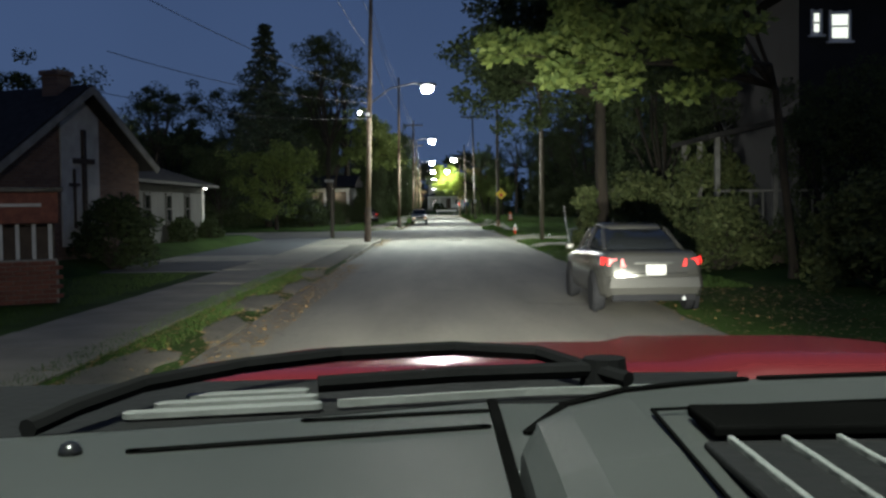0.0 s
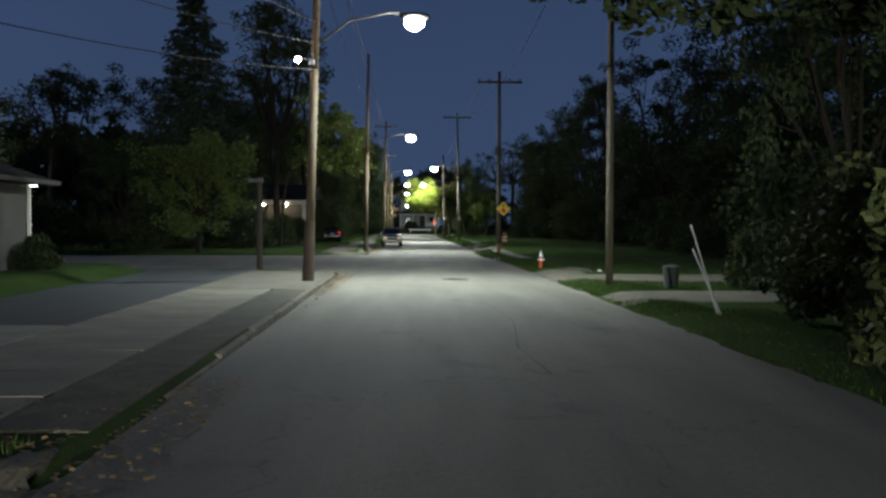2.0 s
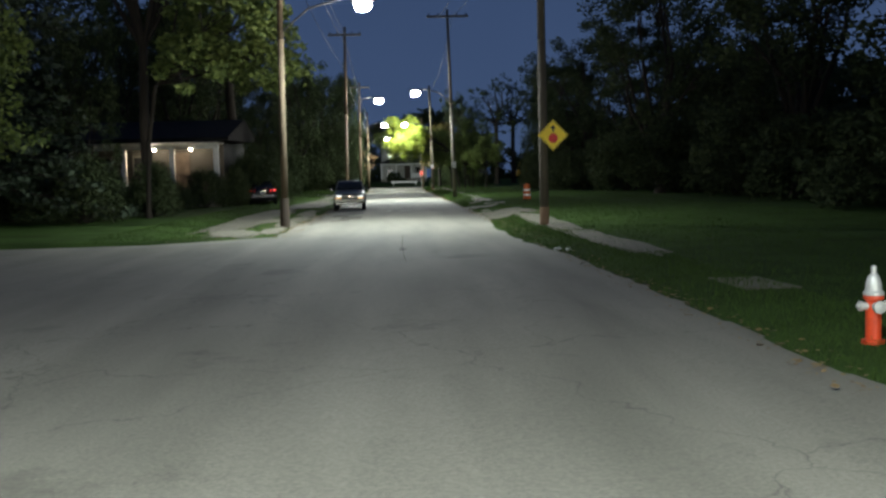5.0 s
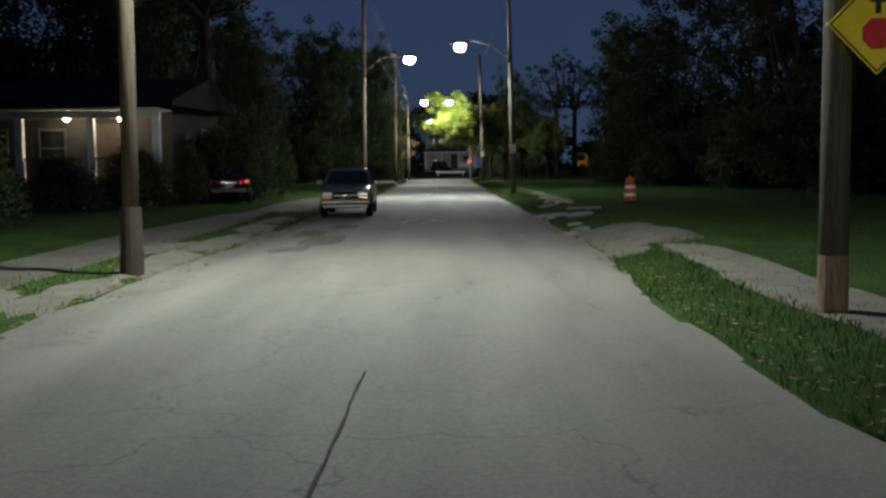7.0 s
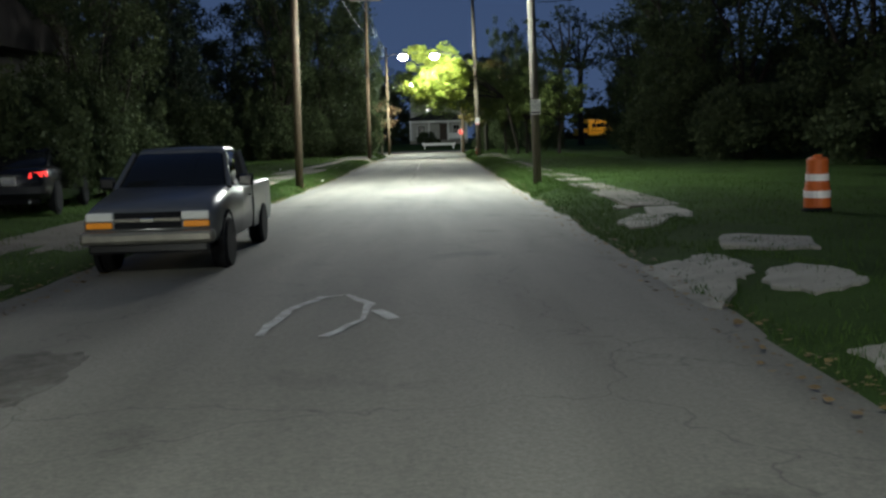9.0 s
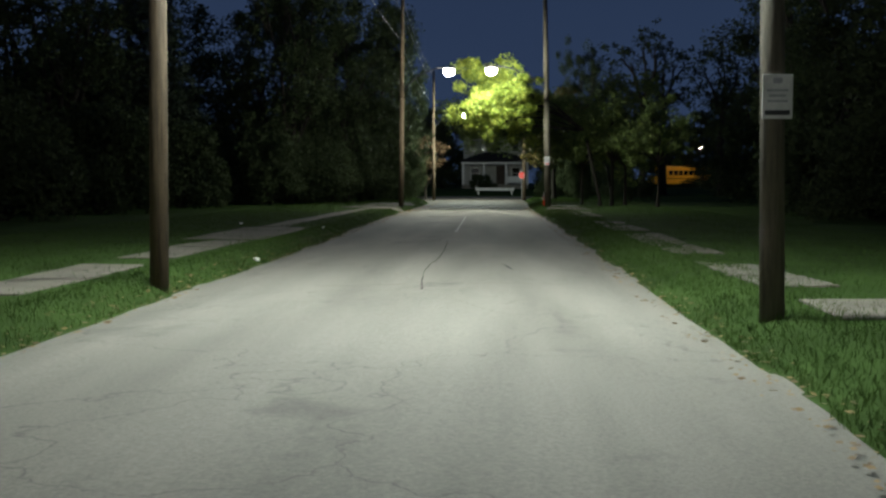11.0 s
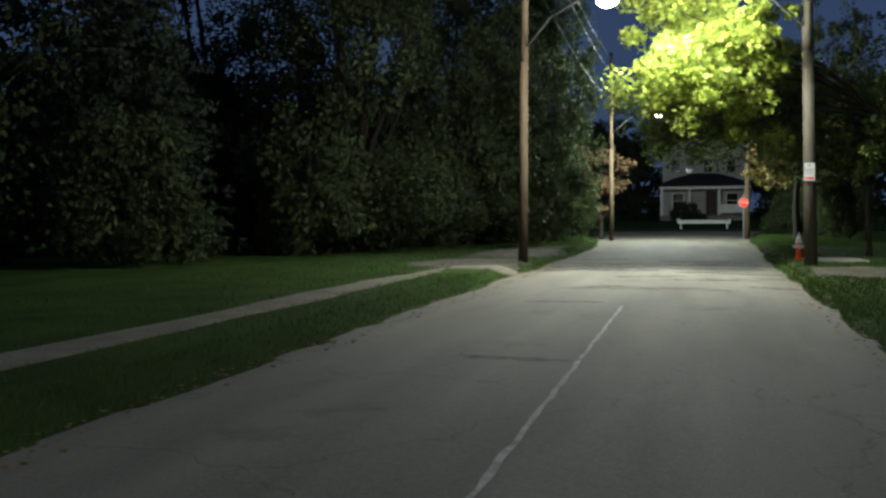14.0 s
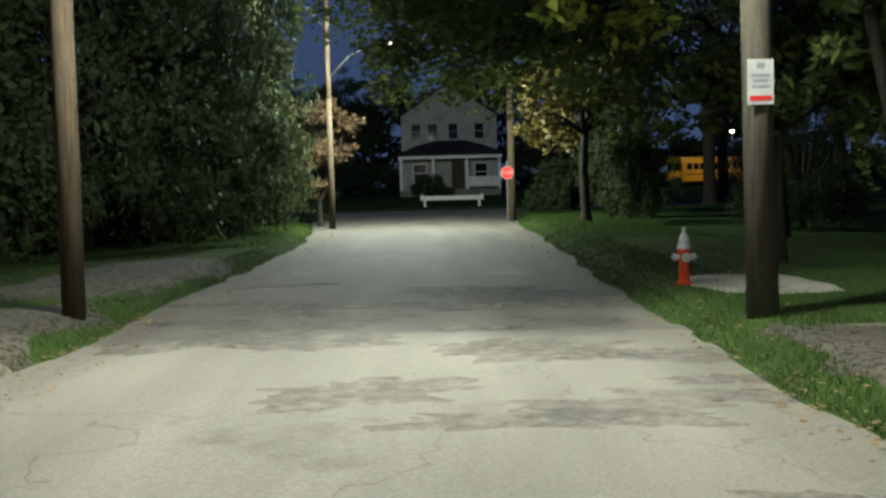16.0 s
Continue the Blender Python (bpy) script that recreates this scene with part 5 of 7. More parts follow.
def drum():
    t = thing("traffic_drum", (3.78, 87.5, ground_z(3.78, 87.5)), "orange traffic drum with white reflective bands on the grass", "traffic drum")
    part("base", lathe([(0.215, 0), (0.215, 0.04), (0.18, 0.07)], 20), BLACK, t)
    r = 0.168
    z = 0.07
    part("body", lathe([(r + 0.02, z), (r + 0.02, 0.36), (r + 0.005, 0.37), (r + 0.005, 0.43), (r - 0.005, 0.44), (r - 0.005, 0.6), (r - 0.015, 0.61), (r - 0.015, 0.8), (r - 0.05, 0.84), (0.05, 0.85)], 20), ORANGE, t)
    for z0, z1, rr in ((0.22, 0.33, r + 0.024), (0.48, 0.585, r - 0.001)):
        part("band", lathe([(rr - 0.012, z0), (rr, z0), (rr, z1), (rr - 0.012, z1)], 20), BAND, t, "white reflective band")
    part("handle", box((0, 0, 0.862), (0.13, 0.03, 0.04), 0.01), ORANGE, t)
    t.scale = (0.95, 0.95, 0.9)


drum()


def stakes():
    for k, (dx, dz) in enumerate(((1.62, 1.44), (1.5, 1.02))):
        t = thing("stake", (1.5 + 0.05 * k, 29.95, 0.09), "pale wooden stake leaning over the verge", "stake", "leaning stakes")
        part("rod", rod((0, 0, 0), (0.02 - 0.05 * k, dx, dz), 0.019, 0.017, 8), AGED_WHITE, t)


stakes()


def bin_():
    t = thing("trash_can", (2.55, 36.7, ground_z(2.55, 36.7) - 0.01), "weathered grey-green trash can on the verge", "trash can")
    g = mat("bin_plastic", (0.055, 0.065, 0.058), (0.032, 0.038, 0.034), 0.6, scale=6, bump=0.1)
    part("body", lathe([(0.17, 0), (0.18, 0.03), (0.215, 0.56), (0.23, 0.57), (0.23, 0.60)], 18), g, t)
    part("lid", lathe([(0.24, 0.60), (0.24, 0.63), (0.14, 0.67), (0.02, 0.68)], 18), g, t)
    part("handle", box((0, 0, 0.70), (0.12, 0.03, 0.03), 0.008), g, t)
    t.scale = (0.85, 0.85, 0.8)


bin_()


def litter(x, y, s, seed):
    r = random.Random(seed)
    bm = bmesh.new()
    bmesh.ops.create_icosphere(bm, subdivisions=2, radius=s)
    for v in bm.verts:
        v.co *= 1 + r.uniform(-0.35, 0.35)
        v.co.z *= 0.5
    ob = link("litter", bm, WHITE_PAINT)
    ob.location = (x, y, ground_z(x, y) + s * 0.3)
    tagged(ob, "crumpled white scrap of litter in the grass", "litter", "litter on the verge")


for k, (x, y, s) in enumerate(((0.5, 58.5, 0.06), (0.62, 58.1, 0.05), (-5.3, 106.45, 0.055), (-5.75, 115.6, 0.05), (-8.4, 117.6, 0.05), (2.5, 44.8, 0.07), (1.92, 47.0, 0.04))):
    litter(x, y, s, k)


def rail():
    t = thing("guard_rail", (-1.15, 187.0, ground_z(-1.15, 187.0)), "white painted wooden guard rail across the street's end", "guard rail")
    part("beam", box((0, 0, 0.52), (3.75, 0.09, 0.26), 0.012), WHITE_PAINT, t)
    for s in (-1.62, 1.62):
        part("post", box((s, 0.09, 0.28), (0.14, 0.1, 0.62), 0.01), WHITE_PAINT, t)
    for s in (-1.78, 1.78):
        part("end_cap", box((s, -0.005, 0.56), (0.16, 0.12, 0.36), 0.01), WHITE_PAINT, t)


rail()


def stop_sign():
    t = thing("stop_sign", (0.86, 167.4, ground_z(0.86, 167.4)), "red octagonal stop sign on a steel post", "stop sign")
    part("post", box((0, 0.03, 1.2), (0.05, 0.03, 2.5), 0.005), STEEL, t)
    o = [(0.28 * math.cos(math.radians(22.5 + 45 * k)), 2.0 + 0.28 * math.sin(math.radians(22.5 + 45 * k))) for k in range(8)]
    part("rim", poly_sign(o, 0.004, 0.004), SIGN_WHITE, t)
    o = [(x * 0.93, 2.0 + (z - 2.0) * 0.93) for x, z in o]
    part("plate", poly_sign(o, -0.003, 0.004), SIGN_RED, t)
    cu = bpy.data.curves.new("lettering", "FONT")
    cu.body, cu.size, cu.align_x, cu.align_y, cu.extrude = "STOP", 0.2, "CENTER", "CENTER", 0.001
    cu.materials.append(SIGN_WHITE)
    ob = new("lettering", cu)
    ob.parent = t
    ob.matrix_basis = pose(0, -0.011, 2.0, 90, 0, 0)


stop_sign()


# ---- buildings ----
def window(parent, c, w, h, normal, lit=None, frame_mat=None, shutters=False):
    """A window with frame, sill and pane; normal: 'x+', 'x-' or 'y-', the way that it faces."""
    ax = {"x+": (1, 0), "x-": (-1, 0), "y-": (0, -1)}[normal]
    along = Vector((0, 1, 0)) if ax[0] else Vector((1, 0, 0))
    out = Vector((*ax, 0))
    fm = frame_mat or WHITE_PAINT
    top = new("window")
    top.parent = parent
    C = Vector(c)

    def bx(off, up, a, b, depth, push):
        s = Vector((depth, a, b)) if ax[0] else Vector((a, depth, b))
        return box(tuple(C + along * off + Vector((0, 0, up)) + out * push), tuple(s), 0.004)
    for s in (-1, 1):
        part("frame", bx(s * w / 2, 0, 0.07, h + 0.14, 0.06, 0.03), fm, top)
        part("frame", bx(0, s * h / 2, w, 0.07, 0.06, 0.03), fm, top)
    part("sash", bx(0, 0, w - 0.07, 0.045, 0.04, 0.02), fm, top)
    part("sill", bx(0, -h / 2 - 0.07, w + 0.2, 0.05, 0.14, 0.05), fm, top)
    part("pane", bx(0, 0, w - 0.06, h - 0.06, 0.012, 0.006), lit or DARK_GLASS, top)
    if shutters:
        for s in (-1, 1):
            part("shutter", bx(s * (w / 2 + 0.22), 0, 0.34, h + 0.05, 0.04, 0.022), DARK_WOOD, top)
    return top


def brick_mat(name, a, b, mortar):
    m = bpy.data.materials.new(name)
    m.use_nodes = True
    n, l = m.node_tree.nodes, m.node_tree.links
    p = n["Principled BSDF"]
    co, mp, br, ns, mx = n.new("ShaderNodeTexCoord"), n.new("ShaderNodeMapping"), n.new("ShaderNodeTexBrick"), n.new("ShaderNodeTexNoise"), n.new("ShaderNodeMixRGB")
    mp.inputs["Rotation"].default_value = (math.radians(90), 0, 0)
    l.new(co.outputs["Object"], mp.inputs[0]), l.new(mp.outputs[0], br.inputs["Vector"])
    br.inputs["Color1"].default_value, br.inputs["Color2"].default_value, br.inputs["Mortar"].default_value = (*a, 1), (*b, 1), (*mortar, 1)
    br.inputs["Scale"].default_value, br.inputs["Mortar Size"].default_value = 1.0, 0.006
    br.inputs["Brick Width"].default_value, br.inputs["Row Height"].default_value = 0.21, 0.075
    ns.inputs["Scale"].default_value = 1.6
    mx.blend_type, mx.inputs[0].default_value = "MULTIPLY", 0.6
    l.new(co.outputs["Object"], ns.inputs["Vector"])
    l.new(br.outputs["Color"], mx.inputs[1]), l.new(ns.outputs["Fac"], mx.inputs[2]), l.new(mx.outputs[0], p.inputs["Base Color"])
    p.inputs["Roughness"].default_value = 0.9
    bp = n.new("ShaderNodeBump")
    bp.inputs["Strength"].default_value, bp.inputs["Distance"].default_value = 0.4, 0.01
    l.new(br.outputs["Fac"], bp.inputs["Height"]), l.new(bp.outputs[0], p.inputs["Normal"])
    bp.invert = True
    return m


BRICKWORK = brick_mat("church_brickwork", (0.20, 0.115, 0.075), (0.13, 0.07, 0.05), (0.17, 0.15, 0.13))


AGED_TRIM = mat("aged_trim", (0.20, 0.195, 0.175), (0.11, 0.107, 0.096), 0.8, scale=3, bump=0.1)


def church():
    t = thing("church", (-12.0, 22.3, 0.30), "brown brick church with a white gable panel and cross", "church", turn=68.5)
    L, R, A, zl, zr = -3.5, 2.3, 4.25, 2.0, 2.55
    gable = [(L, 0), (R, 0), (R, zr), (0, A), (L, zl)]
    rings = [[(u, d, z) for u, z in gable] for d in (0, 9)]
    part("wall", loft(rings), BRICKWORK, t)
    part("gable_panel", sheet([(u, -0.03, z) for u, z in ((-0.75, 0.4), (0.62, 0.4), (0.62, A - 0.62 * (A - zr) / R - 0.12), (0, A - 0.12), (-0.75, A - 0.75 * (A - zl) / 3.5 - 0.12))], 0.05), AGED_WHITE, t, "white painted panel")
    cross = bmesh.new()
    add_box(cross, (0.02, -0.11, 2.05), (0.13, 0.08, 2.6), 0.01)
    add_box(cross, (0.02, -0.112, 2.55), (0.75, 0.08, 0.13), 0.01)
    part("cross", cross, DARK_WOOD, t, "dark wooden cross")
    thin = bmesh.new()
    add_box(thin, (-0.33, -0.1, 1.6), (0.07, 0.06, 1.5), 0.008)
    add_box(thin, (-0.33, -0.102, 1.95), (0.36, 0.06, 0.07), 0.008)
    part("small_cross", thin, DARK_WOOD, t)
    for a, b in (((L - 0.3, zl - 0.16), (0, A + 0.1)), ((R + 0.25, zr - 0.18), (0, A + 0.1))):
        a, b = Vector((a[0], 0, a[1])), Vector((b[0], 0, b[1]))
        d = (b - a)
        n = Vector((-d.z, 0, d.x)).normalized()
        n = n if n.z > 0 else -n
        rr = [[tuple(p + n * k + Vector((0, y, 0))) for p, k in ((a, 0.0), (b, 0.0), (b, 0.14), (a, 0.14))] for y in (-0.45, 9.3)]
        part("roof", loft(rr), SHINGLE, t)
        rr = [[tuple(p + n * k + Vector((0, y, 0))) for p, k in ((a, -0.09), (b, -0.09), (b, 0.08), (a, 0.08))] for y in (-0.50, -0.455)]
        part("rake_board", loft(rr), AGED_TRIM, t)
    ch = bmesh.new()
    add_box(ch, (-0.25, 0.45, A + 0.02), (0.5, 0.5, 1.0), 0.01)
    add_box(ch, (-0.25, 0.45, A + 0.52), (0.6, 0.6, 0.12), 0.01)
    part("chimney", ch, BRICKWORK, t)


church()


# White trim darkened: weak night light put into the colour.
DIM_TRIM = mat("dim_trim", (0.07, 0.068, 0.06), (0.045, 0.044, 0.04), 0.8, scale=3, bump=0.1)


def church_wing():
    t = thing("church_wing", (-13.15, 34.0, 0.30), "low pale church wing with dark windows", "building")
    # White wall greyed in colour to stand for the dim light on it.
    part("wall", box((-3.5, 0, 1.05), (7.0, 12.8, 2.1), 0.01), mat("dim_wing_siding", (0.085, 0.083, 0.075), (0.06, 0.058, 0.052), 0.75, scale=1.5, bump=0.1), t)
    part("roof", loft([[(0.55, y, 2.12), (-3.5, y, 3.3), (-7.5, y, 2.12), (-7.5, y, 2.0), (0.55, y, 2.0)] for y in (-6.9, 6.9)]), SHINGLE, t)
    part("gutter", box((0.58, 0, 2.06), (0.1, 13.8, 0.1), 0.01), DIM_TRIM, t)
    part("downspout", box((0.06, 6.2, 1.0), (0.08, 0.09, 2.0), 0.01), WHITE_PAINT, t)
    for y in (-4.6, -2.0, 0.8, 3.6):
        window(t, (0.0, y, 1.2), 0.75, 0.95, "x+", None, DIM_TRIM)
    for y in (-6.4,):
        for x in (-2, -5):
            window(t, (x, y, 1.2), 0.75, 0.95, "y-", None, DIM_TRIM)
    t.scale = (1, 1, 1.1)


church_wing()
# Glowing tube added to stand for the lit end of the wing's gutter.
wl_ = thing("wall_lamp", (-12.98, 40.2, 2.53), "small glowing tube under the eave, for the bright gutter end", "lamp")
part("bracket", box((0, 0, 0.0), (0.3, 0.08, 0.05), 0.01), AGED_WHITE, wl_)
part("tube", box((0.0, 0, -0.05), (0.2, 0.05, 0.04), 0.012), glow("eave_tube_glow", (0.95, 1.0, 0.92), 1.6), wl_)


def church_sign():
    t = thing("church_sign", (-9.75, 12.4, 0.13), "red brick sign stand with white pickets", "sign stand", turn=25)
    part("foot", box((0, 0.02, 0.35), (1.66, 0.36, 0.70), 0.01), MORTAR, t)
    bm = box((0, 0, 0), (0.2, 0.1, 0.062), 0.004)
    me = bpy.data.meshes.new("brick")
    bm.to_mesh(me)
    bm.free()
    me.materials.append(RED_BRICK)
    for row in range(9):
        for k in range(8):
            b = new("brick", me)
            b.parent = t
            b.location = (-0.735 + 0.21 * k + (0.105 if row % 2 else 0) - 0.05, -0.135, 0.04 + 0.075 * row)
    part("board", box((0, -0.02, 1.52), (1.7, 0.3, 0.5), 0.02), RED_BRICK, t)
    for k in range(7):
        part("picket", box((-0.72 + 0.24 * k, -0.1, 0.98), (0.06, 0.04, 0.56), 0.005), AGED_WHITE, t)
    part("lettering", box((0.0, -0.185, 1.56), (1.2, 0.02, 0.05)), AGED_WHITE, t)
    part("backing", box((0, 0.1, 0.98), (1.6, 0.05, 0.56), 0.004), DARK_WOOD, t)
    part("cap", box((0, -0.02, 1.80), (1.84, 0.42, 0.07), 0.01), KERB, t)


church_sign()


def bulb_lamp(place, power, label, colour=(1.0, 0.87, 0.66), r=0.09):
    t = thing("porch_lamp", place, label, "lamp", "porch lamps")
    b = part("globe", lathe([(0.02, -r), (r * 0.75, -r * 0.7), (r, 0), (r * 0.75, r * 0.7), (0.03, r)], 12), WARM_GLOW, t, smooth=True)
    b.visible_shadow = False
    part("fitting", rod((0, 0, r), (0, 0, r + 0.10), 0.04, 0.05, 8), BLACK, t)
    li = bpy.data.lights.new("porch_light", "POINT")
    li.energy, li.color, li.shadow_soft_size = power * SIZE ** 2, colour, 0.08 * SIZE
    ob = new("porch_light", li)
    ob.location = Vector(place) + Vector((0, 0, -r - 0.06))


def porch_house():
    t = thing("porch_house", (-14.8, 91.6, 0.12), "small house with a lit porch on white columns", "house")
    # Both sidings near black: porch and tree shade put into the colour.
    porch_tone = mat("shaded_porch_siding", (0.022, 0.020, 0.016), (0.015, 0.013, 0.011), 0.75, scale=2, streak=(0.3, 0.3, 8))
    brown = mat("shaded_siding", (0.014, 0.012, 0.010), (0.009, 0.008, 0.007), 0.85, scale=2)
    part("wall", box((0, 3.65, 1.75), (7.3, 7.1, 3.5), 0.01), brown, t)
    part("porch_wall", box((0, 0.05, 1.75), (7.4, 0.1, 3.0), 0.005), porch_tone, t, "porch wall with shade put into its colour")
    # Shingle darkened likewise, with the shade in its colour.
    part("roof", loft([[(-4.3, -2.1, 3.45), (-4.3, 3.4, 4.6), (-4.3, 7.7, 3.7), (-4.3, 7.7, 3.5), (-4.3, -2.1, 3.28)], [(4.3, -2.1, 3.45), (4.3, 3.4, 4.6), (4.3, 7.7, 3.7), (4.3, 7.7, 3.5), (4.3, -2.1, 3.28)]]), mat("shaded_shingle", (0.020, 0.019, 0.018), (0.012, 0.011, 0.011), 0.95, scale=6, fine=50, bump=0.5, spec=0.1), t)
    part("porch_floor", box((0, -0.9, 0.36), (7.4, 1.78, 0.76), 0.01), CONCRETE, t)
    part("porch_ceiling", box((0, -0.95, 3.22), (7.5, 1.8, 0.05), 0.005), WHITE_PAINT, t)
    part("porch_beam", box((0, -1.35, 3.06), (7.4, 0.2, 0.24), 0.01), WHITE_PAINT, t)
    for x in (-3.55, -0.95, 1.4, 3.55):
        part("column", box((x, -1.35, 1.84), (0.24, 0.24, 2.2), 0.015), WHITE_PAINT, t, "square white column")
    part("handrail", box((0, -1.35, 1.62), (7.1, 0.08, 0.07), 0.01), DARK_WOOD, t)
    for k in range(24):
        part("baluster", box((-3.4 + 0.295 * k, -1.35, 1.17), (0.05, 0.05, 0.85), 0.004), DARK_WOOD, t)
    d = part("door", box((1.5, -0.04, 1.78), (0.95, 0.06, 2.04), 0.01), DARK_WOOD, t)
    part("handle", box((1.13, -0.09, 1.75), (0.04, 0.05, 0.12), 0.005), STEEL, d)
    for x in (-2.4, -0.4):
        window(t, (x, 0.0, 2.0), 0.9, 1.25, "y-", None, DIM_TRIM)


porch_house()
bulb_lamp((-12.6, 90.85, 3.08), 2.6, "bare white bulb burning on the porch")
bulb_lamp((-14.4, 90.85, 3.08), 1.8, "second bulb burning on the porch")


def end_house():
    z0 = ground_z(-1.1, 200.5)
    t = thing("end_house", (-1.1, 200.8, z0 - 0.05), "pale two-storey house with a front porch", "house")
    part("wall", box((0, 4.2, 2.95), (7.0, 8.0, 5.9), 0.01), SIDING, t)
    part("gable", loft([[(-3.5, y, 5.9), (3.5, y, 5.9), (0, y, 8.2)] for y in (0.2, 8.2)]), SIDING, t)
    for s in (-1, 1):
        rr = [[(s * 3.9, y, 5.62), (0, y, 8.2), (0, y, 8.38), (s * 3.9, y, 5.80)] for y in (-0.25, 8.6)]
        part("roof", loft(rr), SHINGLE, t)
    part("porch_roof", loft([[(-3.8, -2.2, 2.95), (3.8, -2.2, 2.95), (3.8, -2.2, 3.12), (-3.8, -2.2, 3.12)], [(-3.3, -0.9, 2.95), (3.3, -0.9, 2.95), (2.4, -0.9, 3.7), (-2.4, -0.9, 3.7)], [(-3.2, 0.19, 2.95), (3.2, 0.19, 2.95), (1.0, 0.19, 4.1), (-1.0, 0.19, 4.1)]]), SHINGLE, t)
    part("porch_beam", box((0, -2.05, 2.82), (7.4, 0.16, 0.22), 0.01), WHITE_PAINT, t)
    part("porch_floor", box((0, -1.0, 0.25), (7.2, 2.3, 0.5), 0.01), CONCRETE, t)
    for x in (-3.5, -1.2, 1.2, 3.5):
        part("column", box((x, -2.0, 1.6), (0.2, 0.2, 2.3), 0.015), WHITE_PAINT, t)
    for x in (2.35,):
        part("railing", box((x, -2.02, 1.05), (2.1, 0.06, 0.7), 0.01), WHITE_PAINT, t)
    part("door", box((0.6, 0.16, 1.55), (0.95, 0.07, 2.05), 0.01), DARK_WOOD, t)
    for x in (-2.2, 2.3):
        window(t, (x, 0.2, 1.75), 0.95, 1.3, "y-")
    for x in (-2.4, -1.2, 0.3, 2.2):
        window(t, (x, 0.2, 4.75), 0.7, 1.15, "y-", None, SIDING)


end_house()


# Porch white darkened; the dimness under the trees is in its colour.
DIM_PAINT = mat("dim_white_paint", (0.14, 0.137, 0.125), (0.07, 0.068, 0.062), 0.8, scale=4, bump=0.2)


def side_house():
    t = thing("side_house", (6.55, 27.0, 0.1), "dark house behind trees with a white porch", "house")
    # Wall near black: the darkness behind the trees is put into its colour.
    part("wall", box((2.6, 0, 3.6), (5.2, 8.4, 7.2), 0.01), mat("shaded_house_siding", (0.014, 0.014, 0.013), (0.009, 0.009, 0.008), 0.8, scale=2), t)
    part("roof", loft([[(-0.5, y, 7.1), (2.6, y, 9.2), (5.7, y, 7.1), (5.7, y, 6.95), (-0.5, y, 6.95)] for y in (-4.7, 4.7)]), SHINGLE, t)
    window(t, (0.44, -4.2, 6.1), 0.22, 0.55, "y-", WINDOW_GLOW)
    window(t, (1.05, -4.2, 6.0), 0.5, 0.68, "y-", WINDOW_GLOW)
    part("porch_floor", box((-1.4, -4.6, 0.4), (2.8, 3.4, 0.8), 0.01), DARK_WOOD, t)
    part("porch_roof", loft([[(-3.0, y, 3.1), (0.0, y, 3.75), (0.0, y, 3.6), (-3.0, y, 2.98)] for y in (-6.5, -2.8)]), SHINGLE, t)
    for x, y in ((-2.7, -6.2), (-2.7, -4.6), (-2.7, -3.0), (-1.3, -6.2), (-0.1, -6.2)):
        part("post", box((x, y, 1.92), (0.12, 0.12, 2.25), 0.01), DIM_PAINT, t)
    for y in (-6.2,):
        for k in range(9):
            part("baluster", box((-2.5 + 0.3 * k, y, 1.3), (0.045, 0.045, 0.85), 0.004), DIM_PAINT, t)
        part("handrail", box((-1.4, y, 1.75), (2.7, 0.08, 0.06), 0.008), DIM_PAINT, t)


side_house()


# ---- cars ----
def half_ring(w, zb, zs, zt, inset, y):
    side = [(w * 0.84, zb), (w * 0.97, zb + 0.07), (w, zb + (zs - zb) * 0.45), (w * 0.985, zs), (w * 0.93, zs + (zt - zs) * 0.55), (w * inset, zt)]
    return [(x, y, z) for x, z in side] + [(-x, y, z) for x, z in side[::-1]]


def wheel(parent, x, y, r, w=0.2):
    s = 1 if x > 0 else -1
    m = Matrix.Translation((x, y, r)) @ Matrix.Rotation(math.radians(90 * s), 4, "Y")
    hub = new("wheel")
    hub.parent = parent
    part("tyre", lathe([(r * 0.62, -w / 2), (r * 0.93, -w / 2), (r, -w / 2 + 0.03), (r, w / 2 - 0.03), (r * 0.93, w / 2), (r * 0.62, w / 2)], 24, m), BLACK, hub)
    bm = lathe([(r * 0.62, -w / 2 + 0.02), (r * 0.64, w / 2 - 0.012), (r * 0.52, w / 2 - 0.03), (r * 0.2, w / 2 - 0.015), (0.01, w / 2 - 0.005)], 20, m)
    part("rim", bm, STEEL, hub)
    for k in range(5):
        a = 2 * math.pi * k / 5
        sp = box((0.36 * r * math.cos(a), 0.36 * r * math.sin(a), w / 2 - 0.012), (0.5 * r, 0.05, 0.02), 0.004, Matrix.Rotation(a, 4, "Z"))
        sp.transform(m)
        part("spoke", sp, CHROME, hub)


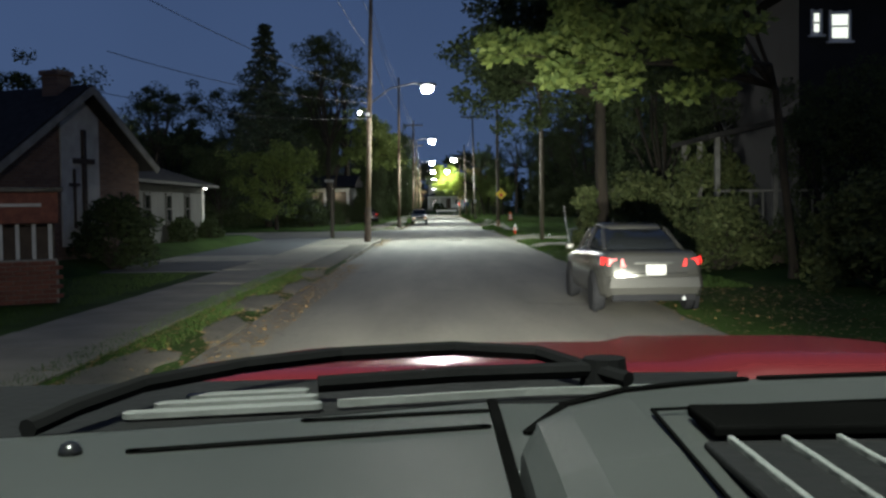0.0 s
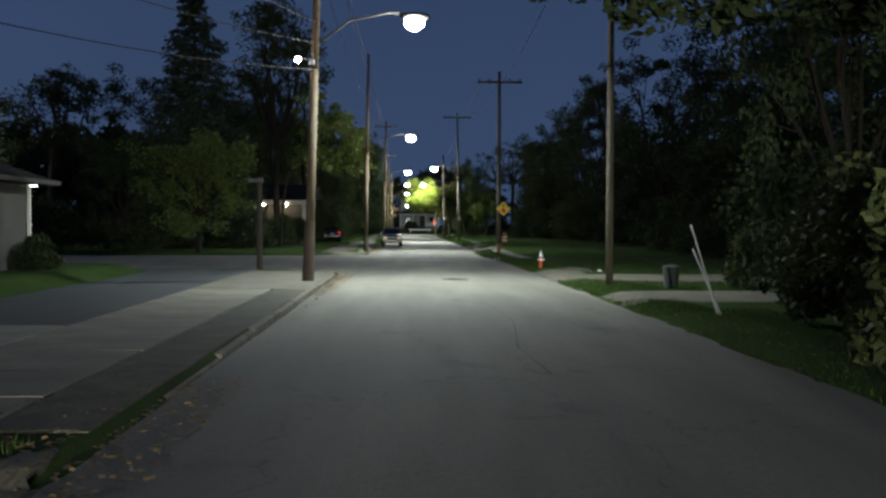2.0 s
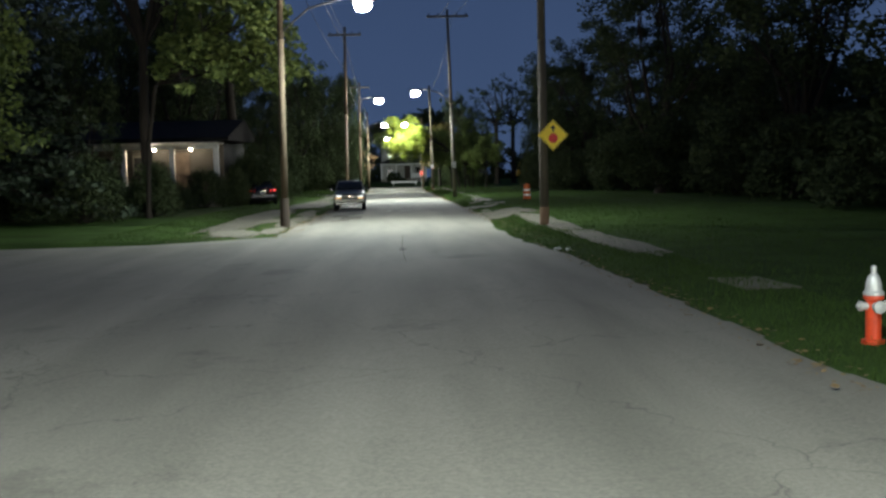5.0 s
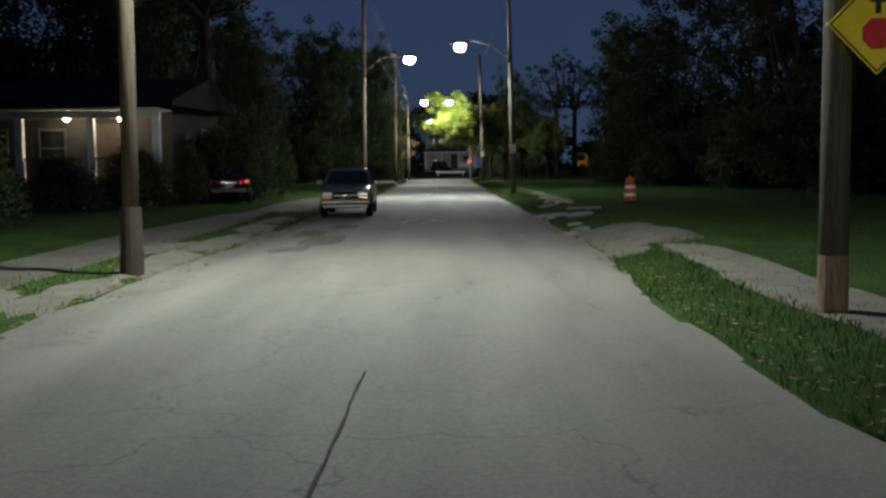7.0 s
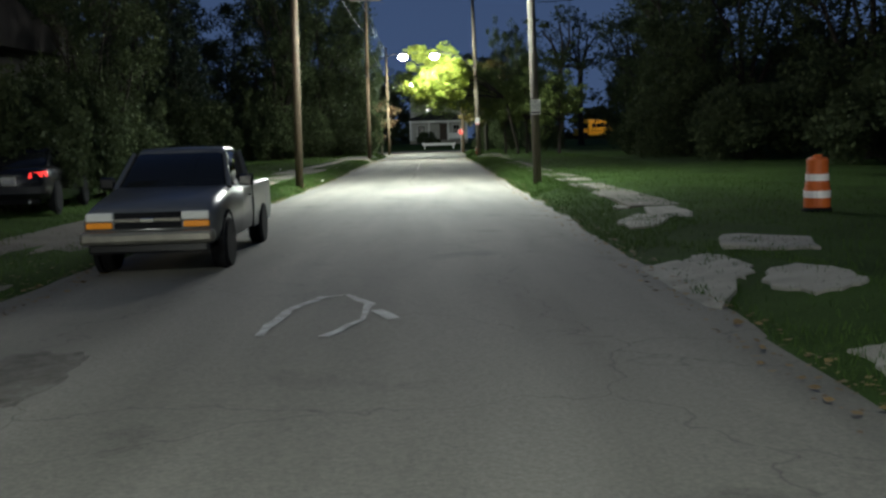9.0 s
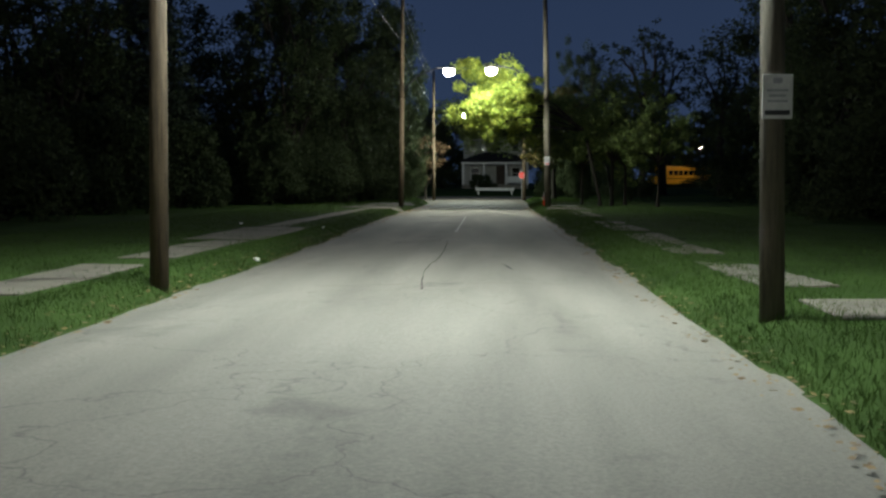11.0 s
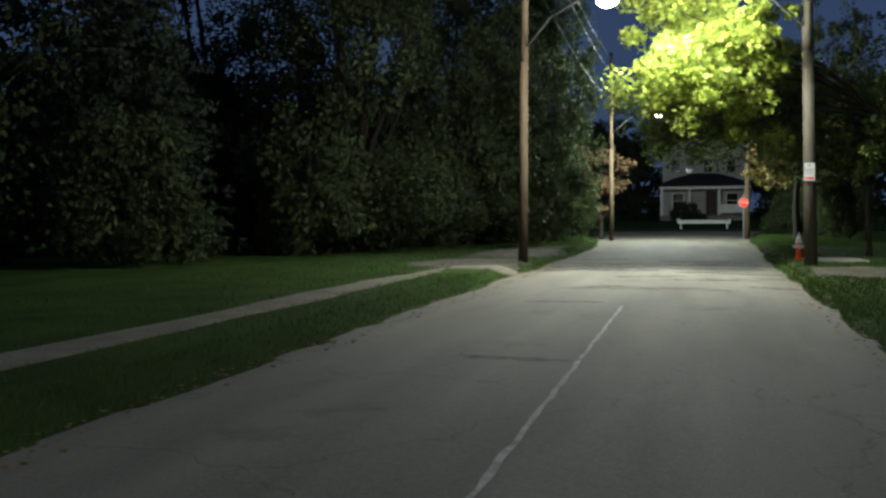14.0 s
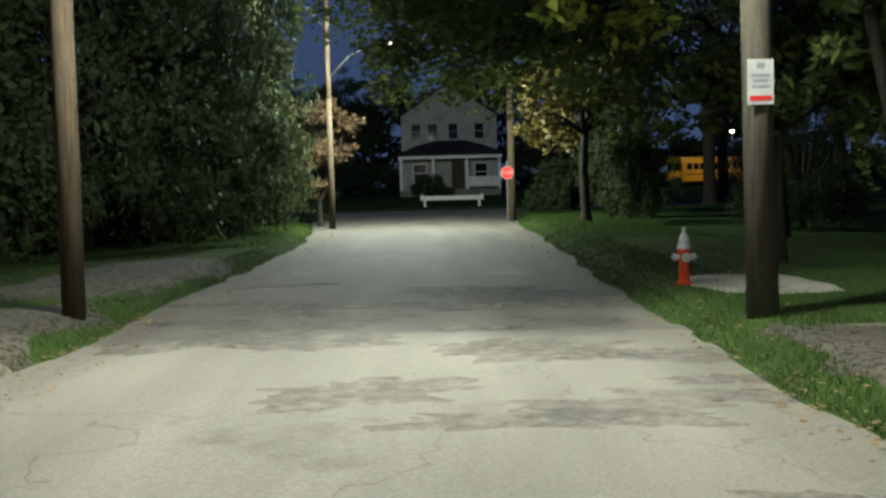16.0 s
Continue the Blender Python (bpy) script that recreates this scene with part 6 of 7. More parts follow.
def sedan(place, turn, paint, label, lit):
    t = thing("car", place, label, "car", turn=turn)
    t.scale = (0.95, 1.0, 0.93)
    st = [(0.0, 0.66, 0.40, 0.80, 0.90, 0.80), (0.10, 0.76, 0.30, 0.84, 0.98, 0.82), (0.45, 0.81, 0.24, 0.87, 1.01, 0.84), (0.9, 0.83, 0.20, 0.89, 1.0, 0.86), (1.6, 0.84, 0.20, 0.89, 0.97, 0.9), (2.6, 0.84, 0.20, 0.87, 0.95, 0.9),
          (3.3, 0.83, 0.20, 0.83, 0.93, 0.85), (4.1, 0.80, 0.22, 0.74, 0.85, 0.82), (4.45, 0.72, 0.26, 0.64, 0.76, 0.8), (4.6, 0.58, 0.34, 0.56, 0.64, 0.8)]
    part("body", loft([half_ring(w, zb, zs, zt, i, y) for y, w, zb, zs, zt, i in st]), paint, t, smooth=True)
    cab = [(0.78, 0.62, 0.56, 0.99, 1.01), (1.15, 0.68, 0.53, 0.96, 1.21), (1.6, 0.71, 0.51, 0.95, 1.365), (2.2, 0.72, 0.53, 0.94, 1.41), (2.75, 0.71, 0.54, 0.94, 1.35), (3.2, 0.70, 0.58, 0.92, 1.14), (3.55, 0.66, 0.62, 0.90, 0.94)]
    part("glazing", loft([[(wb, y, zb), (wt + 0.03, y, zt - 0.05), (wt - 0.1, y, zt), (-wt + 0.1, y, zt), (-wt - 0.03, y, zt - 0.05), (-wb, y, zb)] for y, wb, wt, zb, zt in cab]), DARK_GLASS, t, "dark tinted glass", smooth=True)
    roof = [(1.50, 0.46, 1.345), (1.75, 0.51, 1.395), (2.2, 0.55, 1.425), (2.6, 0.53, 1.395), (2.78, 0.50, 1.36)]
    part("roof", loft([[(w, y, z - 0.05), (w - 0.05, y, z), (0, y, z + 0.012), (-w + 0.05, y, z), (-w, y, z - 0.05)] for y, w, z in roof]), paint, t, smooth=True)
    for s in (-1, 1):
        part("pillar", rod((s * 0.635, 0.80, 0.99), (s * 0.525, 1.58, 1.335), 0.04, 0.03, 8), paint, t)
        part("pillar", rod((s * 0.715, 2.1, 0.95), (s * 0.565, 2.1, 1.37), 0.025, 0.025, 8), BLACK, t)
        part("pillar", rod((s * 0.675, 3.42, 0.94), (s * 0.565, 2.75, 1.315), 0.026, 0.024, 8), paint, t)
        lamp = loft([[(s * 0.44, -0.012, 0.77), (s * 0.70, 0.03, 0.79), (s * 0.70, 0.03, 0.90), (s * 0.48, -0.005, 0.89)], [(s * 0.46, 0.1, 0.77), (s * 0.80, 0.2, 0.80), (s * 0.79, 0.22, 0.92), (s * 0.49, 0.1, 0.9)]])
        part("tail_lamp", lamp, TAIL_GLOW if s in lit else TAIL_RED, t, "red tail lamp")
        part("head_lamp", box((s * 0.58, 4.42, 0.64), (0.30, 0.16, 0.12), 0.03), HEAD_LENS, t)
        part("mirror", box((s * 0.90, 3.0, 0.99), (0.16, 0.1, 0.11), 0.03), paint, t)
        for y in (0.86, 3.62):
            wheel(t, s * 0.76, y, 0.31)
            arch = lathe([(0.37, -0.06), (0.37, 0.012), (0.33, 0.012), (0.33, -0.06)], 22, Matrix.Translation((s * 0.83, y, 0.31)) @ Matrix.Rotation(math.radians(90 * s), 4, "Y"))
            part("wheel_arch", arch, BLACK, t)
    part("bumper", loft([[(-0.72, 0.05, 0.30), (-0.66, -0.055, 0.34), (0.66, -0.055, 0.34), (0.72, 0.05, 0.30)], [(-0.78, 0.05, 0.45), (-0.70, -0.09, 0.45), (0.70, -0.09, 0.45), (0.78, 0.05, 0.45)], [(-0.76, 0.05, 0.62), (-0.68, -0.07, 0.60), (0.68, -0.07, 0.60), (0.76, 0.05, 0.62)]]), paint, t)
    part("lower_valance", box((0, 0.02, 0.30), (1.3, 0.1, 0.14), 0.02), BLACK, t)
    part("number_plate", box((0.03, -0.02, 0.72), (0.31, 0.012, 0.16), 0.004), SIGN_WHITE, t)
    part("plate_print", box((0.03, -0.028, 0.72), (0.22, 0.004, 0.06)), mat("plate_ink", (0.45, 0.45, 0.47), rough=0.6, bump=0), t)
    part("trunk_trim", box((0, -0.018, 0.83), (0.62, 0.02, 0.03), 0.006), CHROME, t)
    part("trunk_seam", box((0, -0.022, 0.665), (1.02, 0.02, 0.012), 0.003), BLACK, t)
    for s in (-1, 1):
        part("door_handle", box((s * 0.80, 1.75, 0.80), (0.03, 0.14, 0.03), 0.008), paint, t)
    part("exhaust", rod((0.45, -0.06, 0.27), (0.45, 0.2, 0.27), 0.03, 0.03, 10), STEEL, t)
    return t


SEDAN = sedan((0.07, 10.5, 0.03), 0.0, CAR_SILVER, "silver sedan parked half on the verge, seen from behind", (-1, 1))
SEDAN.scale = (0.89, 0.9, 0.88)
# One lens glows in place of a red reflection; the lamp is off.
DARK_SEDAN = sedan((-9.2, 91.5, ground_z(-9.2, 93.3) + 0.01), 8, CAR_BLACK, "black sedan parked by the house with a glowing red lamp reflection", (1,))
DARK_SEDAN.scale = (0.83, 0.88, 0.85)


def pickup():
    t = thing("pickup_truck", (-4.44, 83.65, 0.02), "dark grey pickup truck parked facing the traffic", "pickup truck", turn=2)
    t.scale = (0.85, 0.90, 0.815)
    st = [(0.0, 0.72, 0.42, 0.72, 0.81, 0.86), (0.06, 0.77, 0.38, 0.77, 0.87, 0.86), (0.5, 0.79, 0.36, 0.86, 0.97, 0.84), (0.95, 0.80, 0.33, 0.93, 1.04, 0.84), (1.3, 0.80, 0.32, 0.97, 1.07, 0.86), (1.9, 0.80, 0.30, 0.99, 1.03, 0.96), (2.8, 0.80, 0.30, 0.98, 1.02, 0.96)]
    part("body", loft([half_ring(w, zb, zs, zt, i, y) for y, w, zb, zs, zt, i in st]), CAR_GREY, t, smooth=True)
    part("bed", loft([[(0.79, y, 0.34), (0.81, y, 0.6), (0.80, y, 1.0), (0.74, y, 1.03), (0.70, y, 1.0), (0.69, y, 0.62), (-0.69, y, 0.62), (-0.70, y, 1.0), (-0.74, y, 1.03), (-0.80, y, 1.0), (-0.81, y, 0.6), (-0.79, y, 0.34)] for y in (2.86, 4.6)]), CAR_GREY, t)
    part("tailgate", box((0, 4.58, 0.72), (1.5, 0.06, 0.56), 0.015), CAR_GREY, t)
    part("bed_front", box((0, 2.88, 0.80), (1.42, 0.05, 0.42), 0.01), CAR_GREY, t)
    cab = [(1.25, 0.72, 0.66, 1.03, 1.06), (1.75, 0.73, 0.60, 1.0, 1.50), (2.0, 0.73, 0.58, 1.0, 1.57), (2.6, 0.73, 0.58, 1.0, 1.57), (2.8, 0.73, 0.60, 1.0, 1.50)]
    part("glazing", loft([[(wb, y, zb), (wt + 0.03, y, zt - 0.05), (wt - 0.08, y, zt), (-wt + 0.08, y, zt), (-wt - 0.03, y, zt - 0.05), (-wb, y, zb)] for y, wb, wt, zb, zt in cab]), DARK_GLASS, t, "dark windscreen and side glass", smooth=True)
    part("roof", loft([[(w, y, z - 0.06), (w - 0.06, y, z), (0, y, z + 0.015), (-w + 0.06, y, z), (-w, y, z - 0.06)] for y, w, z in ((1.80, 0.60, 1.525), (2.05, 0.61, 1.585), (2.6, 0.61, 1.585), (2.84, 0.60, 1.53))]), CAR_GREY, t, smooth=True)
    for s in (-1, 1):
        part("pillar", rod((s * 0.74, 1.28, 1.04), (s * 0.61, 1.80, 1.51), 0.035, 0.03, 8), CAR_GREY, t)
        part("pillar", rod((s * 0.75, 2.76, 1.0), (s * 0.62, 2.76, 1.52), 0.05, 0.045, 8), CAR_GREY, t)
        lamp = part("head_lamp", box((s * 0.56, 0.005, 0.765), (0.33, 0.08, 0.11), 0.022), HEAD_LENS, t, "clear head lamp")
        part("turn_signal", box((s * 0.57, 0.002, 0.66), (0.31, 0.08, 0.08), 0.02), AMBER, t, "amber turn signal")
        part("mirror", box((s * 0.92, 1.55, 1.12), (0.2, 0.1, 0.17), 0.03), CAR_BLACK, t)
        part("door_handle", box((s * 0.805, 2.55, 0.86), (0.02, 0.12, 0.03), 0.005), BLACK, t)
        for y in (0.80, 3.72):
            wheel(t, s * 0.72, y, 0.33, 0.22)
            arch = lathe([(0.41, -0.05), (0.41, 0.015), (0.36, 0.015), (0.36, -0.05)], 22, Matrix.Translation((s * 0.79, y, 0.36)) @ Matrix.Rotation(math.radians(90 * s), 4, "Y"))
            part("wheel_arch", arch, BLACK, t)
    part("grille", box((0, 0.0, 0.715), (0.78, 0.06, 0.20), 0.01), BLACK, t)
    part("grille_bar", box((0, -0.035, 0.72), (0.80, 0.03, 0.045), 0.008), BUMPER, t)
    part("emblem", box((0.0, -0.055, 0.72), (0.16, 0.02, 0.06), 0.012), CHROME, t)
    part("bumper", box((0, -0.05, 0.51), (1.58, 0.16, 0.17), 0.05), BUMPER, t, "chrome front bumper")
    part("valance", box((0, 0.02, 0.375), (1.42, 0.1, 0.14), 0.03), CAR_BLACK, t)


pickup()


def school_bus(x, y, turn, label):
    t = thing("school_bus", (x, y, ground_z(x, y) - 0.01), label, "school bus", "parked school buses", turn)
    part("body", loft([[(w, yy, 0.5), (w, yy, 2.3), (w * 0.85, yy, 2.75), (w * 0.4, yy, 2.9), (-w * 0.4, yy, 2.9), (-w * 0.85, yy, 2.75), (-w, yy, 2.3), (-w, yy, 0.5)] for yy, w in ((0, 1.1), (0.2, 1.2), (8.2, 1.2), (8.5, 1.1))]), BUS_YELLOW, t)
    part("hood", box((0, -0.7, 1.0), (1.8, 1.5, 1.0), 0.12), BUS_YELLOW, t)
    part("windscreen", box((0, -0.02, 1.95), (1.9, 0.06, 0.75), 0.01), DARK_GLASS, t)
    for s in (-1, 1):
        for k in range(9):
            part("window", box((s * 1.205, 0.9 + 0.82 * k, 1.95), (0.02, 0.66, 0.6), 0.006), DARK_GLASS, t)
        part("stripe", box((s * 1.205, 4.3, 1.2), (0.02, 8.0, 0.08), 0.004), BLACK, t)
        for yy in (-0.5, 6.2):
            wheel(t, s * 1.02, yy, 0.48, 0.28)
        part("head_lamp", box((s * 0.7, -1.46, 0.95), (0.22, 0.04, 0.2), 0.02), HEAD_LENS, t)


school_bus(21.0, 225.0, -62, "yellow school bus parked in a lit yard")
school_bus(29.5, 230.0, -62, "second yellow school bus parked in a lit yard")
yard = thing("yard_lamp", (25.5, 221.0, ground_z(25.5, 221.0)), "tall yard lamp burning over parked buses", "yard lamp")
part("pole", rod((0, 0, 0), (0, 0, 5.1), 0.09, 0.06, 10), STEEL, yard)
part("housing", box((0, 0, 5.2), (0.5, 0.3, 0.16), 0.03), STEEL, yard)
g_ = part("lens", box((0, 0, 5.09), (0.36, 0.22, 0.05), 0.01), WARM_GLOW, yard)
g_.visible_shadow = False
yl = bpy.data.lights.new("yard_light", "POINT")
yl.energy, yl.color, yl.shadow_soft_size = 110 * SIZE ** 2, (1.0, 0.72, 0.38), 0.15 * SIZE
new("yard_light", yl).location = (25.5, 221.0, ground_z(25.5, 221) + 4.9)


# ---- far woods that close the view ----
def far_woods():
    g = np.random.default_rng(77)
    c, r = [], []
    for x0, y0, x1, y1, n, h in ((-33, -20, -33, 178, 900, 11), (29, -20, 26, 172, 900, 10), (-60, 232, 70, 236, 700, 14), (-34, 175, -60, 232, 120, 9), (40, 172, 70, 236, 90, 5), (-40, -45, 40, -45, 200, 9)):
        for _ in range(n):
            u = g.random()
            hh = h * (0.75 + 0.35 * math.sin(u * 23 + x0) * math.sin(u * 7.1 + y1))
            c.append((x0 + (x1 - x0) * u + g.normal(0, 1.6), y0 + (y1 - y0) * u + g.normal(0, 1.6), hh * g.random() ** 0.8))
            r.append(g.uniform(0.9, 1.9))
    q, f = leaf_cloud(c, r, 60, 0.42, 78, 0.85)
    tagged(cloud_mesh("far_woods", q, f, LEAF_DARK, None), "dark belt of woods in the distance", "woods", kind="stuff")


far_woods()


# ---- the red vehicle from which the view starts ----
def own_vehicle():
    t = thing("red_vehicle", (-2.916, -3.197, 0.011), "dark red vehicle with a grey dashboard, seen from its cabin", "car")
    rings = []
    for x, far in ((-0.70, 0.86), (-0.56, 0.905), (-0.42, 0.947), (-0.27, 0.983), (-0.10, 1.031), (0.05, 1.086)):
        rings.append([(x, 0.40, 1.20), (x, 0.36, 1.30), (x, 0.40, 1.345), (x, 0.50, 1.358), (x, 0.70, 1.364), (x, far - 0.05, 1.363), (x, far - 0.015, 1.358), (x, far, 1.345), (x, far, 1.20)])
    part("dash_left", loft(rings), DASH, t, "grey grained dashboard top", smooth=False)
    rings = []
    for x, far, z in ((0.061, 0.755, 1.388), (0.075, 0.785, 1.404), (0.10, 0.808, 1.412), (0.15, 0.832, 1.418), (0.26, 0.856, 1.422), (0.40, 0.862, 1.424), (0.70, 0.85, 1.422), (1.02, 0.80, 1.40)):
        rings.append([(x, 0.40, 1.20), (x, 0.34, 1.30), (x, 0.40, z - 0.03), (x, 0.50, z - 0.012), (x, 0.62, z - 0.004), (x, far - 0.05, z), (x, far - 0.02, z - 0.001), (x, far - 0.005, z - 0.010), (x, far, z - 0.03), (x, far, 1.20)])
    part("dash_hood", loft(rings), DASH, t, "raised grey dashboard hood")
    part("dash_shelf", loft([[(x, 0.80, 1.20), (x, 0.80, 1.352), (x, 1.09, 1.352), (x, 1.09, 1.20)] for x in (0.058, 0.5, 1.02)]), DASH, t)

    def strip_on(pts, w, thick, material, name, label=""):
        bm = bmesh.new()
        for a, b in zip(pts, pts[1:]):
            a, b = Vector(a), Vector(b)
            d = b - a
            m = d.to_track_quat("X", "Z").to_matrix().to_4x4()
            add_box(bm, tuple((a + b) / 2), (d.length + w * 0.4, w, thick), 0.0, m)
        for p in (pts[0], pts[-1]):
            bmesh.ops.create_cone(bm, cap_ends=True, segments=12, radius1=w / 2, radius2=w / 2, depth=thick, matrix=Matrix.Translation(p))
        part(name, bm, material, t, label)
    strip_on([(-0.264, 0.849, 1.3640), (0.042, 0.924, 1.3640)], 0.013, 0.003, DASH_DARK, "defroster_slot")
    strip_on([(-0.13, 0.965, 1.3635), (0.045, 0.998, 1.3635)], 0.012, 0.003, DASH_DARK, "defroster_slot")
    strip_on([(0.068, 0.752, 1.398), (0.10, 0.785, 1.412), (0.15, 0.808, 1.4185), (0.20, 0.822, 1.4205), (0.255, 0.830, 1.4222)], 0.010, 0.003, DASH_DARK, "defroster_slot")
    strip_on([(0.272, 0.832, 1.4225), (0.40, 0.836, 1.4245), (0.65, 0.828, 1.4235)], 0.010, 0.003, DASH_DARK, "defroster_slot")
    strip_on([(0.0555, 1.05, 1.362), (0.0555, 0.98, 1.364), (0.0565, 0.45, 1.353)], 0.010, 0.006, DASH_DARK, "panel_seam")
    part("sensor", lathe([(0.0105, 0.0), (0.010, 0.004), (0.0075, 0.009), (0.002, 0.0115)], 14, Matrix.Translation((-0.317, 0.847, 1.363))), CAR_BLACK, t, "small black domed light sensor", smooth=True)
    # Plate on the surface; the recess's shade is only its black colour.
    part("vent_opening", box((0.36, 0.664, 1.4245), (0.37, 0.072, 0.008), 0.002), DASH_DARK, t, "black plate for the air vent's shaded opening")
    part("vent_panel", box((0.36, 0.545, 1.4165), (0.385, 0.165, 0.006), 0.002), COWL, t)
    strip_on([(0.45, 0.745, 1.4235), (0.154, 0.716, 1.4215), (0.153, 0.50, 1.412)], 0.0025, 0.002, DASH_DARK, "panel_seam")
    for k in range(9):
        part("vent_slat", box((0.184 + 0.0345 * k, 0.55, 1.421), (0.0045, 0.15, 0.005), 0.001), COWL_WORN, t)
    part("screen_gasket", loft([[(x, far + dy, z) for dy, z in ((0.001, 1.25), (0.001, 1.348), (0.02, 1.352), (0.05, 1.345), (0.05, 1.25))] for x, far in ((-0.70, 0.86), (-0.42, 0.947), (-0.27, 0.983), (-0.10, 1.031), (0.05, 1.088), (0.30, 1.10), (1.02, 1.09))]), GASKET, t)
    part("cowl", loft([[(x, y0, 1.25), (x, y0, 1.345), (x, 1.30 - 0.05 * abs(x - 0.2), 1.350), (x, 1.30 - 0.05 * abs(x - 0.2), 1.25)] for x, y0 in ((-0.70, 0.90), (-0.42, 0.985), (-0.27, 1.02), (-0.10, 1.07), (0.05, 1.125), (0.30, 1.14), (1.02, 1.13))]), COWL, t)
    for a, b in (((-0.285, 1.158), (-0.165, 1.176)), ((-0.31, 1.112), (-0.15, 1.138)), ((-0.33, 1.062), (-0.14, 1.094))):
        strip_on([(a[0], a[1], 1.352), (b[0], b[1], 1.353)], 0.022, 0.006, COWL_WORN, "cowl_slat")
    strip_on([(-0.11, 1.10, 1.354), (0.10, 1.145, 1.355), (0.4, 1.17, 1.355)], 0.008, 0.008, COWL_WORN, "cowl_lip")
    for pts in ([(-0.39, 0.935, 1.366), (-0.37, 1.00, 1.372), (-0.33, 1.10, 1.378), (-0.24, 1.21, 1.380), (-0.13, 1.29, 1.380), (0.02, 1.33, 1.380), (0.13, 1.29, 1.378), (0.18, 1.20, 1.372), (0.22, 1.15, 1.366)], [(-0.14, 1.14, 1.368), (0.02, 1.17, 1.372), (0.18, 1.19, 1.372)]):
        part("wiper", tube(pts, 0.010), GASKET, t, "black windscreen wiper")
    part("wiper_pivot", rod((0.20, 1.20, 1.34), (0.20, 1.20, 1.385), 0.032, 0.026, 12), GASKET, t)
    rings = []
    for y, l, z in ((1.24, 0.60, 1.348), (1.5, 0.66, 1.337), (1.75, 0.68, 1.318), (2.0, 0.66, 1.293), (2.2, 0.60, 1.268), (2.36, 0.52, 1.225), (2.46, 0.44, 1.14)):
        rings.append([(-l, y, z - 0.34), (-l, y, z - 0.13), (-l * 0.9, y, z - 0.075), (-l * 0.68, y, z - 0.028), (-l * 0.4, y, z - 0.006), (0.10, y, z), (0.36, y, z - 0.002), (0.42, y, z + 0.010), (0.75, y, z + 0.006), (0.92, y, z - 0.02), (1.06, y, z - 0.10), (1.07, y, z - 0.34)])
    part("hood", loft(rings), CAR_RED, t, "dark red hood", smooth=True)
    body = [half_ring(w, zb, 0.85, 1.02, 0.97, y) for y, w, zb in ((0.2, 0.90, 0.35), (1.3, 0.91, 0.35), (2.2, 0.88, 0.38), (2.5, 0.76, 0.42))]
    part("front_body", loft([[(x + 0.2, y, z) for x, y, z in r] for r in body]), CAR_RED, t, smooth=True)
    for s in (-1, 1):
        part("head_lamp", box((0.2 + s * 0.62, 2.47, 0.86), (0.34, 0.1, 0.18), 0.03), HEAD_LENS, t)
        wheel(t, 0.2 + s * 0.82, 1.75, 0.37, 0.24)
    bm = loft([[(-0.56 + a * u - dx, 0.84 - b * u, 1.35 + 0.5 * u) for dx, a, b in ((0.0, -0.10, 0.52), (0.03, -0.12, 0.50), (0.12, -0.14, 0.60), (0.14, -0.12, 0.72), (0.06, -0.10, 0.66))] for u in (0, 0.33, 0.66, 1.0)])
    part("front_pillar", bm, DASH, t, "grey padded windscreen pillar", smooth=True)
    part("roof", loft([[(0.2 - w, y, z - 0.10), (0.2 - w * 0.9, y, z - 0.02), (0.2, y, z + 0.01), (0.2 + w * 0.9, y, z - 0.02), (0.2 + w, y, z - 0.10), (0.2 + w * 0.85, y, z - 0.07), (0.2, y, z - 0.05), (0.2 - w * 0.85, y, z - 0.07)] for y, w, z in ((0.26, 0.76, 1.90), (0.05, 0.80, 1.95), (-0.8, 0.82, 1.98), (-1.9, 0.80, 1.94), (-2.25, 0.74, 1.86))]), CAR_RED, t, smooth=True)
